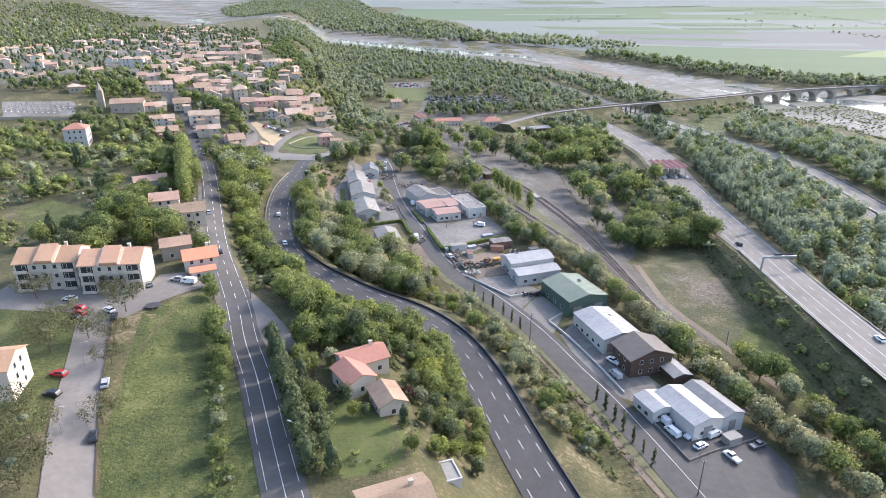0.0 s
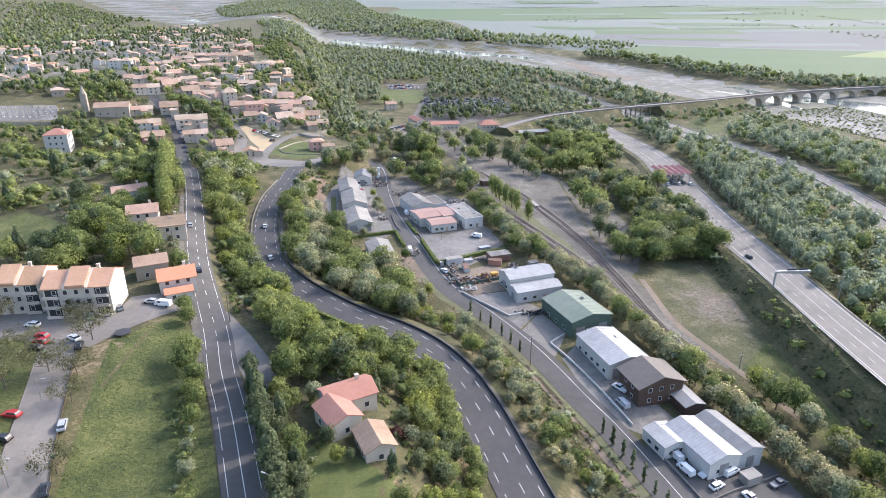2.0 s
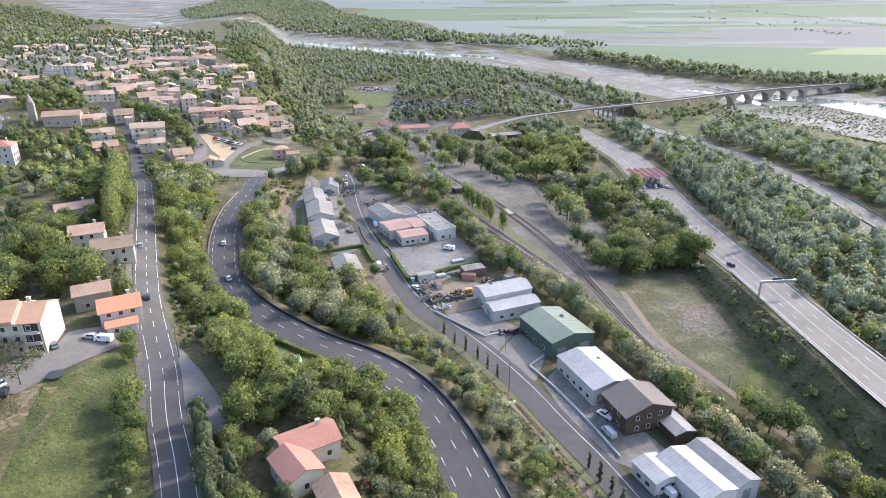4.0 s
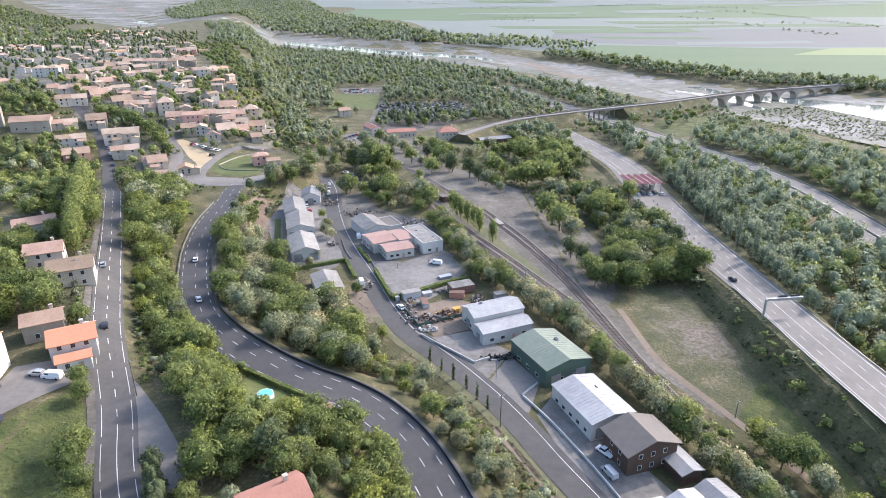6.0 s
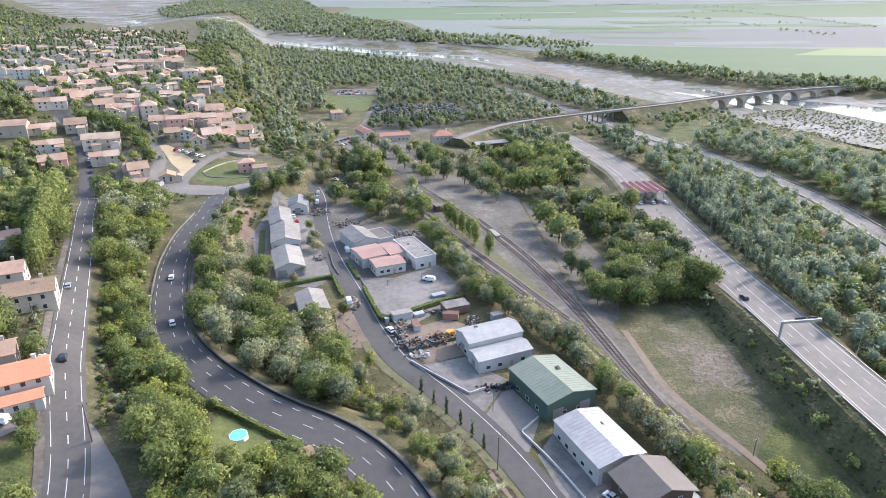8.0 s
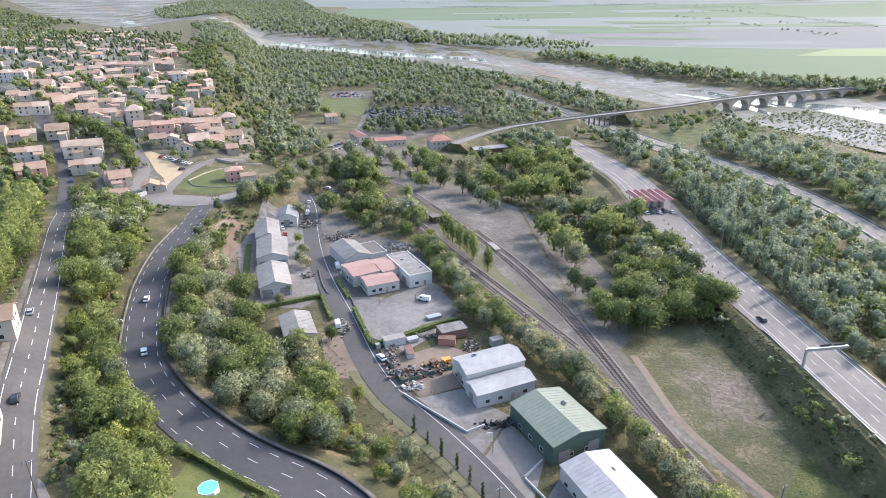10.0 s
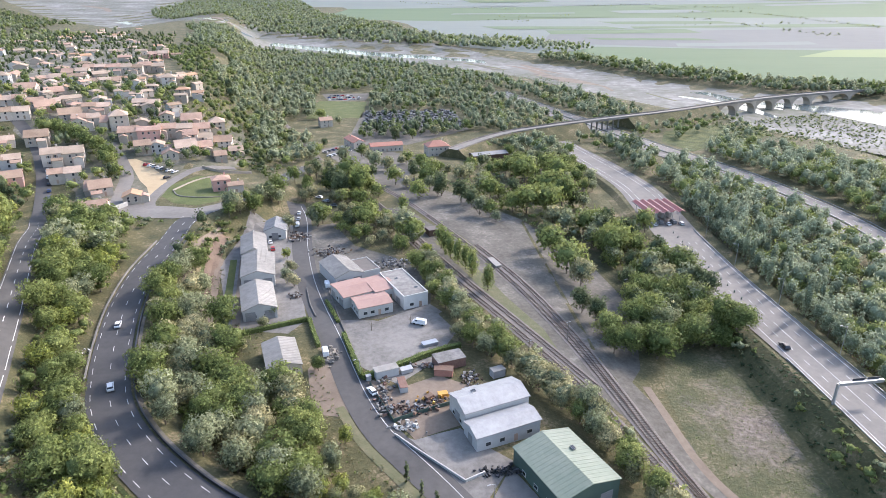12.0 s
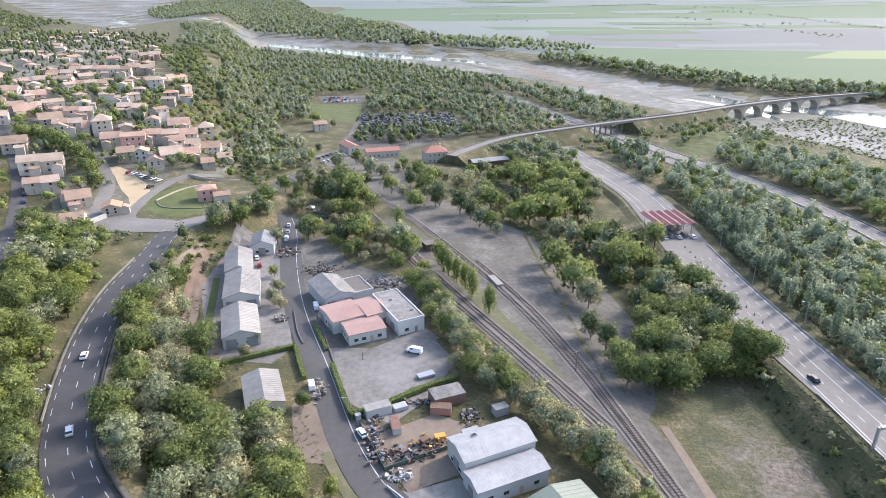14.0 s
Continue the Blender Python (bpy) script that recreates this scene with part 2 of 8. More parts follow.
worn_patch(DRY_FIELD, 106, 233, 18, (0.12, 0.098, 0.075), (0.225, 0.185, 0.15))


# ---- building blocks ----
def mesh_of(name, verts, faces, mats=(), slots=None):
    me = bpy.data.meshes.new(name)
    me.from_pydata([tuple(v) for v in verts], [], [tuple(f) for f in faces])
    for m in mats:
        me.materials.append(m)
    if slots is not None:
        me.polygons.foreach_set("material_index", slots)
    me.update()
    return me


def obj(name, me, parent=None, label="", m=None):
    ob = new(name, me)
    if parent is not None:
        ob.parent = parent
    if m is not None:
        ob.matrix_local = m
    if label:
        ob["label"] = label
    return ob


def part(name, bm, material, parent, label=""):
    me = bpy.data.meshes.new(name)
    bm.to_mesh(me)
    bm.free()
    me.materials.append(material)
    return obj(name, me, parent, label)


def box(bm, x0, y0, z0, x1, y1, z1, bevel=0.0):
    v = bmesh.ops.create_cube(bm, size=1.0)["verts"]
    for p in v:
        p.co = Vector((x0 + (p.co.x + 0.5) * (x1 - x0), y0 + (p.co.y + 0.5) * (y1 - y0), z0 + (p.co.z + 0.5) * (z1 - z0)))
    if bevel:
        edges = {e for p in v for e in p.link_edges}
        bmesh.ops.bevel(bm, geom=list(edges), offset=bevel, segments=1, affect="EDGES")
    return v


def tube(bm, a, b, r0, r1, sides=6):
    """A tapered round bar from a to b."""
    a, b = Vector(a), Vector(b)
    q = (b - a).to_track_quat("Z", "Y")
    ring = []
    for p, r in ((a, r0), (b, r1)):
        ring.append([bm.verts.new(p + q @ Vector((r * math.cos(k * math.tau / sides), r * math.sin(k * math.tau / sides), 0))) for k in range(sides)])
    for k in range(sides):
        bm.faces.new((ring[0][k], ring[0][(k + 1) % sides], ring[1][(k + 1) % sides], ring[1][k]))
    bm.faces.new(ring[1])
    bm.faces.new(ring[0][::-1])


def prism(bm, outline, x0, x1):
    """An outline in y and z, drawn out along x."""
    a = [bm.verts.new((x0, y, z)) for y, z in outline]
    b = [bm.verts.new((x1, y, z)) for y, z in outline]
    n = len(outline)
    for k in range(n):
        bm.faces.new((a[k], a[(k + 1) % n], b[(k + 1) % n], b[k]))
    bm.faces.new(a[::-1])
    bm.faces.new(b)
    bmesh.ops.recalc_face_normals(bm, faces=bm.faces)


# ---- the land ----
def smooth(v, a, b):
    """0 below a, 1 above b, eased between."""
    k = np.clip((np.asarray(v, float) - a) / (b - a), 0, 1)
    return k * k * (3 - 2 * k)


# Centre line of the bypass road: x, y, z
BYPASS = np.array([(34.9, 82.7, -2.5), (21.1, 124.7, 0.6), (16.5, 138.7, 2.2), (11.4, 155.4, 3.8), (4.3, 172.0, 5.2), (-5.3, 185.0, 6.2), (-16.2, 192.7, 7.2), (-24.7, 196.6, 8.0), (-37.4, 205.8, 8.8), (-52.5, 221.2, 8.8), (-63.3, 236.5, 8.8), (-69.6, 252.1, 8.8), (-75.1, 270.7, 9.4), (-80.1, 292.7, 10.4), (-83.1, 319.9, 11.2), (-82.1, 347.9, 11.2), (-85.0, 379.0, 10.8), (-69.9, 400.9, 10.0), (-57.4, 431.1, 8.1), (-50.7, 466.9, 6.2), (-39.1, 499.4, 3.1)], float)
# Banks of the wide gravel river: near bank and far bank
NEAR_BANK = np.array([(-2600, 4700), (-1839, 3610), (-1344, 2900), (-875, 2276), (-574, 1902), (-286, 1484), (-98, 1326), (64, 1159), (185, 999), (260, 814), (318, 684), (362, 549), (412, 375), (500, 75)], float)
FAR_BANK = np.array([(-2600, 6000), (-1300, 5200), (-1190, 4100), (-1130, 3193), (-990, 2848), (-534, 2066), (-210, 1695), (18, 1421), (190, 1275), (301, 1078), (365, 924), (439, 818), (531, 751), (800, 550), (1250, 250)], float)


def along(x, y, line):
    """Distance from (x, y) to a polyline, on which side it lies (left positive) and the line's height there."""
    x, y = np.asarray(x, float), np.asarray(y, float)
    best, side, level = np.full(x.shape, 1e9), np.zeros(x.shape), np.zeros(x.shape)
    for a, b in zip(line[:-1], line[1:]):
        dx, dy = b[0] - a[0], b[1] - a[1]
        k = np.clip(((x - a[0]) * dx + (y - a[1]) * dy) / (dx * dx + dy * dy), 0, 1)
        ex, ey = x - a[0] - k * dx, y - a[1] - k * dy
        d = np.hypot(ex, ey)
        nearer = d < best
        best = np.where(nearer, d, best)
        side = np.where(nearer, np.sign(dx * ey - dy * ex), side)
        if len(a) > 2:
            level = np.where(nearer, a[2] + k * (b[2] - a[2]), level)
    return best, side, level


def bank(x, line):
    return np.interp(x, line[:, 0], line[:, 1])


def zone(x, y):
    """The low ground: yards, railway and field, then the river and the plain behind it."""
    z = 1.9 + 0.045 * (np.clip(y, 88, 238) - 238) - 0.055 * (np.clip(x, 19, 138) - 19)
    z = z - 1.5 * smooth(x, 72, 88) * (1 - smooth(x, 115, 125)) + 0.02 * np.clip(x - 138, 0, 75)
    river = smooth(y - bank(x, NEAR_BANK), -30, 20) * (1 - smooth(y - bank(x, FAR_BANK), -12, 12))
    z = z * (1 - smooth(y, 412, 600)) - 6 * smooth(y, 412, 600)
    return z - 3.8 * river + 3 * smooth(y - bank(x, FAR_BANK), 0, 75)


def height(x, y):
    """The lie of the land."""
    x, y = np.asarray(x, float), np.asarray(y, float)
    d, side, level = along(x, y, BYPASS)
    low = zone(x, y)
    terrace = 17.8 + 4.2 * smooth(-x, 60, 85)
    u = -(x + 88) * 0.55 + (y - 400) * 0.83
    hill = 10 + 27.5 * smooth(u, 25, 212)
    village = smooth(y + 0.25 * x, 281, 356)
    left = terrace * (1 - village) + hill * village
    flank = smooth(-38 - 0.22 * (y - 475) - x, 0, 75)
    left = np.where(y > 412, low + (left - low) * (flank + (1 - flank) * (1 - smooth(y, 412, 475))), left)
    far_left = smooth(-x, 412, 875) * smooth(y, 625, 1125)
    left = left * (1 - far_left) + low * far_left
    up = level + (left - level) * smooth(d, 7.5, 34)
    down = level + (low - level) * smooth(d, 7.5, 21)
    far = 62 * smooth(np.hypot(x, y), 2600, 5000) ** 1.5
    return np.where(side > 0, up, down) + far

XS = np.concatenate([-np.geomspace(5200, 285, 40), np.arange(-280, 341, 3.0), np.geomspace(346, 5200, 36)])
YS = np.concatenate([np.linspace(-900, 70, 16), np.arange(75, 571, 3.0), np.geomspace(576, 6200, 60)])
GX, GY = np.meshgrid(XS, YS)
GZ = height(GX, GY)


def gz(x, y):
    """The height of the ground sheet itself."""
    x, y = np.asarray(x, float), np.asarray(y, float)
    i = np.clip(np.searchsorted(XS, x) - 1, 0, len(XS) - 2)
    j = np.clip(np.searchsorted(YS, y) - 1, 0, len(YS) - 2)
    u, v = (x - XS[i]) / (XS[i + 1] - XS[i]), (y - YS[j]) / (YS[j + 1] - YS[j])
    u, v = np.clip(u, 0, 1), np.clip(v, 0, 1)
    return (1 - v) * ((1 - u) * GZ[j, i] + u * GZ[j, i + 1]) + v * ((1 - u) * GZ[j + 1, i] + u * GZ[j + 1, i + 1])


nx, ny = len(XS), len(YS)
cells = (np.arange(ny - 1)[:, None] * nx + np.arange(nx - 1)[None, :]).ravel()
ground = obj("ground", mesh_of("ground", np.stack([GX.ravel(), GY.ravel(), GZ.ravel()], 1).tolist(), np.stack([cells, cells + 1, cells + nx + 1, cells + nx], 1).tolist(), [GRASS]))
ground.data.polygons.foreach_set("use_smooth", np.ones(len(cells), bool))
tagged(ground, "rough green grass and scrub land rising to a village hill", "ground", kind="structure")


def dense(line, step=3.0):
    """Points along a rounded polyline, with the direction at each."""
    p = np.array([q[:2] for q in line], float)
    for _ in range(2):
        p = np.concatenate([[p[0]], np.stack([0.75 * p[:-1] + 0.25 * p[1:], 0.25 * p[:-1] + 0.75 * p[1:]], 1).reshape(-1, 2), [p[-1]]])
    s = np.r_[0, np.cumsum(np.hypot(*np.diff(p, axis=0).T))]
    at = np.linspace(0, s[-1], max(2, int(s[-1] / step) + 1))
    q = np.stack([np.interp(at, s, p[:, 0]), np.interp(at, s, p[:, 1])], 1)
    d = np.gradient(q, axis=0)
    return q, d / np.linalg.norm(d, axis=1, keepdims=True), at


def ribbon(name, line, left, right, mat, lift=0.1, parent=None, step=3.0, level=None, across=3):
    """A strip that lies on the land along a line, from left to right of it (metres, right positive)."""
    q, d, at = dense(line, step)
    side = np.stack([d[:, 1], -d[:, 0]], 1)
    k = np.linspace(0, 1, across)
    lefts = np.interp(at / at[-1], np.linspace(0, 1, np.size(left)), np.atleast_1d(left))
    rights = np.interp(at / at[-1], np.linspace(0, 1, np.size(right)), np.atleast_1d(right))
    off = lefts[:, None] + (rights - lefts)[:, None] * k
    p = q[:, None] + side[:, None] * off[..., None]
    z = gz(p[..., 0], p[..., 1]) + lift if level is None else level(p[..., 0], p[..., 1]) + lift
    verts = np.concatenate([p, z[..., None]], -1).reshape(-1, 3)
    n = len(q)
    c = (np.arange(n - 1)[:, None] * across + np.arange(across - 1)[None, :]).ravel()
    return obj(name, mesh_of(name, verts.tolist(), np.stack([c, c + 1, c + across + 1, c + across], 1).tolist(), [mat]), parent)


def dashes(name, line, off, width, on, gap, mat, lift, parent, level=None, start=0.0, end=1e9):
    """A broken painted line; gap 0: unbroken."""
    q, d, at = dense(line, 1.0)
    side = np.stack([d[:, 1], -d[:, 0]], 1)
    verts, faces = [], []
    s = start
    end = min(end, at[-1])
    while s < end - 0.5:
        cuts = np.linspace(s, min(s + on, end), max(2, int(on / 3) + 1))
        x, y = np.interp(cuts, at, q[:, 0]), np.interp(cuts, at, q[:, 1])
        sx, sy = np.interp(cuts, at, side[:, 0]), np.interp(cuts, at, side[:, 1])
        first = len(verts)
        for a, b, e, f in zip(x, y, sx, sy):
            for o in (off - width / 2, off + width / 2):
                u, v = a + e * o, b + f * o
                verts.append((u, v, float((gz if level is None else level)(u, v)) + lift))
        faces += [(first + 2 * k, first + 2 * k + 1, first + 2 * k + 3, first + 2 * k + 2) for k in range(len(cuts) - 1)]
        s += on + gap
    return obj(name, mesh_of(name, verts, faces, [mat]), parent)


def patch(name, outline, mat, label, category, lift=0.06, step=5.0, parent=None):
    """A piece of ground of its own kind, laid on the land inside an outline."""
    bm = bmesh.new()
    bm.faces.new([bm.verts.new((x, y, 0)) for x, y in outline])
    bmesh.ops.triangulate(bm, faces=bm.faces[:])
    o = np.array(outline, float)
    for axis in (0, 1):
        for v in np.arange(o[:, axis].min() + step, o[:, axis].max(), step):
            co = (v, 0, 0) if axis == 0 else (0, v, 0)
            bmesh.ops.bisect_plane(bm, geom=bm.verts[:] + bm.edges[:] + bm.faces[:], plane_co=co, plane_no=(1, 0, 0) if axis == 0 else (0, 1, 0))
    co = np.array([v.co[:2] for v in bm.verts])
    for v, z in zip(bm.verts, gz(co[:, 0], co[:, 1])):
        v.co.z = z + lift
    bmesh.ops.recalc_face_normals(bm, faces=bm.faces)
    if sum(f.normal.z for f in bm.faces) < 0:
        bmesh.ops.reverse_faces(bm, faces=bm.faces)
    ob = part(name, bm, mat, parent)
    return tagged(ob, label, category, kind="structure")


def strip_wall(name, line, high, thick, mat, label, category="wall", off=0.0, lift=-0.3, kind="structure", level=None):
    """An upright wall along a line."""
    q, d, at = dense(line, 3.0)
    side = np.stack([d[:, 1], -d[:, 0]], 1)
    q = q + side * off
    z = (level or gz)(q[:, 0], q[:, 1])
    verts, faces = [], []
    for k in range(len(q)):
        for e, h in ((-1, lift), (1, lift), (1, high), (-1, high)):
            verts.append((*(q[k] + side[k] * e * thick / 2), z[k] + h))
    for k in range(len(q) - 1):
        a, b = 4 * k, 4 * k + 4
        faces += [(a + j, b + j, b + (j + 1) % 4, a + (j + 1) % 4) for j in range(4)]
    faces += [(0, 1, 2, 3), (len(verts) - 1, len(verts) - 2, len(verts) - 3, len(verts) - 4)]
    bm = bmesh.new()
    vs = [bm.verts.new(v) for v in verts]
    for f in faces:
        bm.faces.new([vs[i] for i in f])
    bmesh.ops.recalc_face_normals(bm, faces=bm.faces)
    return tagged(part(name, bm, mat, None), label, category, kind=kind)


# Lines of the roads and rails: x, y
MAIN_ROAD = [(-20, 70), (-35.4, 106.7), (-47.2, 136), (-55, 152), (-62, 171), (-73, 194), (-82, 214), (-94, 244), (-111, 291), (-137, 355), (-150, 378), (-176, 441), (-197, 478), (-222, 508), (-262, 560), (-330, 640)]
YARD_ROAD = [(66, 105), (57, 132), (53.3, 142), (48, 156.6), (41.5, 169.6), (36.1, 182.9), (30, 195.2), (21.5, 209), (13, 221), (5.5, 231), (-0.6, 245), (-6, 263), (-11, 281), (-18, 302), (-25, 327), (-32, 365), (-35, 395), (-42, 420)]
RAIL_MAIN = [(92, 150), (78, 205), (64, 248), (54, 274), (43, 300), (29, 331), (-1, 415), (-32, 504), (-54, 578), (-78, 650), (-110, 740)]
RAIL_SIDE = [(96, 150), (84, 195), (75.5, 226), (71, 255), (66, 283), (56, 322), (38, 372), (8, 440), (-26, 505)]
RAIL_THIRD = [(84, 197), (77, 226), (73.5, 253), (69, 283), (60, 322), (46, 360)]
MOTORWAY = [(141, 60), (137, 150), (136, 190), (135.8, 215), (137, 255), (138.5, 290), (141.5, 330), (146, 376), (150, 415), (153, 450), (148, 505), (139, 600)]
MOTORWAY_FAR = [(222, 60), (226, 200), (231, 311), (237, 367), (238, 400), (234, 430), (229, 477), (218, 517), (191, 622), (165, 720), (130, 850)]
CAR_PARK_ROAD = [(-62, 75), (-69.5, 92.4), (-74.6, 103.5), (-80.5, 116.6), (-88.7, 137.6), (-97.9, 160.1)]


def raised(x, y):
    """The motorway runs on a bank above the field."""
    return gz(x, y) * 0 + 3.0 - 5.0 * smooth(y, 215, 400) - 4 * smooth(y, 430, 600)


# Bypass
bypass = ribbon("road", BYPASS, [-6.2, -6.2, -5.2, -4.5, -4.5], [6.2, 6.0, 5.2, 4.5, 4.5], DARK_ASPHALT, 0.16, across=7)
tagged(bypass, "dark asphalt bypass road curving along a bank", "road", kind="structure")
for o, on, gap in ((-4.3, 3, 3.5), (0.2, 3, 6.5), (4.1, 3, 3.5)):
    dashes("lane_marking", BYPASS, o, 0.17, on, gap, PAINT, 0.21, bypass)
main_road = ribbon("road", MAIN_ROAD, [-4.5, -4.1, -3.6, -3.5, -3.5, -3.5], [4.5, 4.1, 3.6, 3.5, 3.5, 3.5], ASPHALT, 0.2, across=7)
tagged(main_road, "straight two-lane asphalt road with worn white lines", "road", kind="structure")
dashes("lane_marking", MAIN_ROAD, 0.0, 0.18, 40, 0, PAINT, 0.25, main_road, end=105)
dashes("lane_marking", MAIN_ROAD, 0.0, 0.18, 3, 5, PAINT, 0.25, main_road, start=108, end=330)
for o in (-3.1, 3.1):
    dashes("lane_marking", MAIN_ROAD, o, 0.15, 12, 2.5, PAINT, 0.25, main_road, end=330)
yard_road = ribbon("road", YARD_ROAD, -4.6, 4.2, ASPHALT, 0.12)
tagged(yard_road, "grey asphalt road through the workshop yards", "road", kind="structure")
dashes("lane_marking", YARD_ROAD, 2.2, 0.2, 40, 0, PAINT, 0.17, yard_road)
motorway = ribbon("road", MOTORWAY, [-8, -8, -8.2, -12.5, -12, -10, -9], [8, 8, 8.3, 9, 11, 12, 9], PALE_ASPHALT, 0.35, level=raised)
tagged(motorway, "pale asphalt motorway widening into a toll plaza", "road", kind="structure")


def bank_level(x, y):
    """The surface of the motorway's bank."""
    return np.maximum(gz(x, y) - 0.5, np.minimum(raised(x, y) + 0.1, gz(x, y) + 9 * (1 - smooth(np.abs(along(x, y, np.array(MOTORWAY, float))[0]), 9.0 + 4.0 * smooth(y, 255, 300) * (1 - smooth(y, 400, 440)), 19))))


def land(x, y):
    """The height of the ground or of the bank on it."""
    return float(np.maximum(gz(x, y), bank_level(x, y))) if 108 < x < 175 and 60 < y < 600 else float(gz(x, y))


embankment = ribbon("embankment", MOTORWAY, -24, 22, GRASS, 0.0, level=bank_level, across=15)
tagged(embankment, "grassy bank that carries the motorway", "embankment", kind="structure")
for o, w, on, gap in ((-7.1, 0.25, 60, 0), (7.2, 0.25, 60, 0), (-3.6, 0.2, 3, 6), (0.0, 0.2, 60, 0), (3.6, 0.2, 3, 6)):
    dashes("lane_marking", MOTORWAY, o, w, on, gap, PAINT, 0.4, motorway, level=raised, start=20, end=215)
for o, w, on, gap in ((7.4, 0.25, 60, 0), (3.6, 0.2, 3, 6), (0.2, 0.2, 3, 6), (-3.4, 0.2, 3, 6)):
    dashes("lane_marking", MOTORWAY, o, w, on, gap, PAINT, 0.4, motorway, level=raised, start=216, end=300)
for o in (-8.5, -5, 5, 8.5):
    dashes("lane_marking", MOTORWAY, o, 0.22, 30, 4, PAINT, 0.4, motorway, level=raised, start=345, end=520)
dashes("lane_marking", [(134.3, 361), (132.6, 345), (131.8, 328), (129.9, 298), (129.4, 283)], 0.0, 0.45, 60, 0, PAINT, 0.42, motorway, level=raised)
nose = bmesh.new()
nose.faces.new([nose.verts.new((x, y, float(raised(x, y)) + 0.42)) for x, y in ((128.8, 287), (130.6, 287), (130.4, 275.5))])
part("chevron", nose, PAINT, motorway, "white painted nose of the slip road")
far_motorway = ribbon("road", MOTORWAY_FAR, -12, 12, PALE_ASPHALT, 0.12)
tagged(far_motorway, "distant dual carriageway of pale asphalt", "road", kind="structure")
for o, on, gap in ((-11.2, 60, 0), (-1.6, 60, 0), (1.6, 60, 0), (11.2, 60, 0), (-6.5, 3, 9), (6.5, 3, 9)):
    dashes("lane_marking", MOTORWAY_FAR, o, 0.22, on, gap, PAINT, 0.17, far_motorway)
ribbon("median", MOTORWAY_FAR, -1.2, 1.2, GRASS, 0.2, far_motorway)
park_road = ribbon("road", CAR_PARK_ROAD, -5.5, 3.2, PALE_ASPHALT, 0.12)
tagged(park_road, "pale worn asphalt car park lane", "road", kind="structure")

# Ground of its own kind
patch("meadow", [(-62, 86), (-71, 106), (-77, 128), (-86, 160), (-74, 178), (-70, 172), (-59, 150), (-48, 125), (-33, 90), (-28, 78), (-58, 78)], MEADOW, "bright green meadow beside the main road", "meadow")
patch("meadow", [(-110, 95), (-84, 108), (-96, 140), (-104, 160), (-140, 165), (-160, 110)], MEADOW, "green lawn round the apartment blocks", "lawn", 0.05)
patch("car_park", [(-136, 163), (-104, 160), (-90, 157), (-86, 164), (-86, 178), (-136, 179)], PALE_ASPHALT, "pale asphalt car park before the apartment blocks", "car park", 0.13)
patch("car_park", [(-86.2, 164), (-75, 181), (-80, 190), (-92, 186), (-92, 177)], PALE_ASPHALT, "pale asphalt apron beside the apartment blocks", "car park", 0.16)
patch("field", [(89, 250), (100, 276), (124, 262), (126, 212), (131, 174), (128, 140), (108, 150), (98, 189), (90, 205), (86, 222)], DRY_FIELD, "dry grass field with a bare brown patch", "field")
patch("field", [(99, 190), (112, 204), (126, 212), (130, 176), (129, 136), (109, 148)], MEADOW, "lush green end of the field", "field", 0.1)
patch("gravel_yard", [(69, 262), (60, 318), (42, 368), (12, 436), (-20, 505), (-4, 512), (20, 474), (50, 428), (74, 396), (86, 366), (94, 346), (98, 310), (93, 285), (86, 262), (79, 252)], GRAVEL, "bare grey gravel goods yard by the railway", "yard", 0.05)
patch("yard", [(13, 285), (22, 300), (30, 282), (20, 262), (10, 252), (-1, 262), (-8, 281), (-12, 292), (2, 291)], CONCRETE, "pale concrete yard before the flat-roofed workshop", "yard")
patch("yard", [(-13, 290), (-22, 315), (-30, 345), (-34, 385), (-20, 390), (-8, 360), (10, 345), (24, 325), (22, 300), (4, 292)], GRAVEL, "grey gravel yard among workshops", "yard", 0.05)
patch("yard", [(-21, 293), (-29, 330), (-38, 390), (-60, 396), (-62, 340), (-50, 300), (-46, 288), (-26, 284)], CONCRETE, "concrete apron in front of the row of sheds", "yard", 0.05)
patch("yard", [(7, 240), (-2, 258), (10, 250), (22, 256), (32, 250), (26, 233), (14, 228)], DIRT, "dusty brown scrap yard", "yard", 0.07)
patch("yard", [(8, 231), (14, 228), (26, 232), (31, 226), (38, 220), (28, 205), (20, 216)], CONCRETE, "pale concrete forecourt with parked things", "yard", 0.08)
patch("yard", [(28, 203), (37, 218), (44, 204), (38, 190), (33, 192)], PALE_ASPHALT, "asphalt forecourt of the green shed", "yard", 0.08)
patch("yard", [(40, 189), (48, 200), (58, 180), (68, 160), (60, 152), (50, 158), (44, 172)], CONCRETE, "concrete strip before the white shed", "yard", 0.08)
patch("yard", [(55, 150), (66, 158), (88, 146), (92, 132), (84, 108), (64, 108), (60, 132)], ASPHALT, "asphalt yard with parked vans", "yard", 0.08)
patch("layby", [(-43, 140), (-40, 152), (-52, 170), (-62, 183), (-66, 186), (-57, 165)], PALE_ASPHALT, "gravelly lay-by beside the main road", "lay-by", 0.09)
patch("lawn", [(-29, 112), (-27, 104), (-20, 99), (-12, 101), (-6, 106), (-5, 114), (-9, 119), (-12, 117), (-17, 121), (-24, 127), (-28, 122)], LAWN, "mown garden lawn", "lawn")
patch("lawn", [(-42, 186), (-30, 178), (-24, 184), (-30, 194), (-40, 198)], LAWN, "shaded garden lawn round a pool", "lawn")
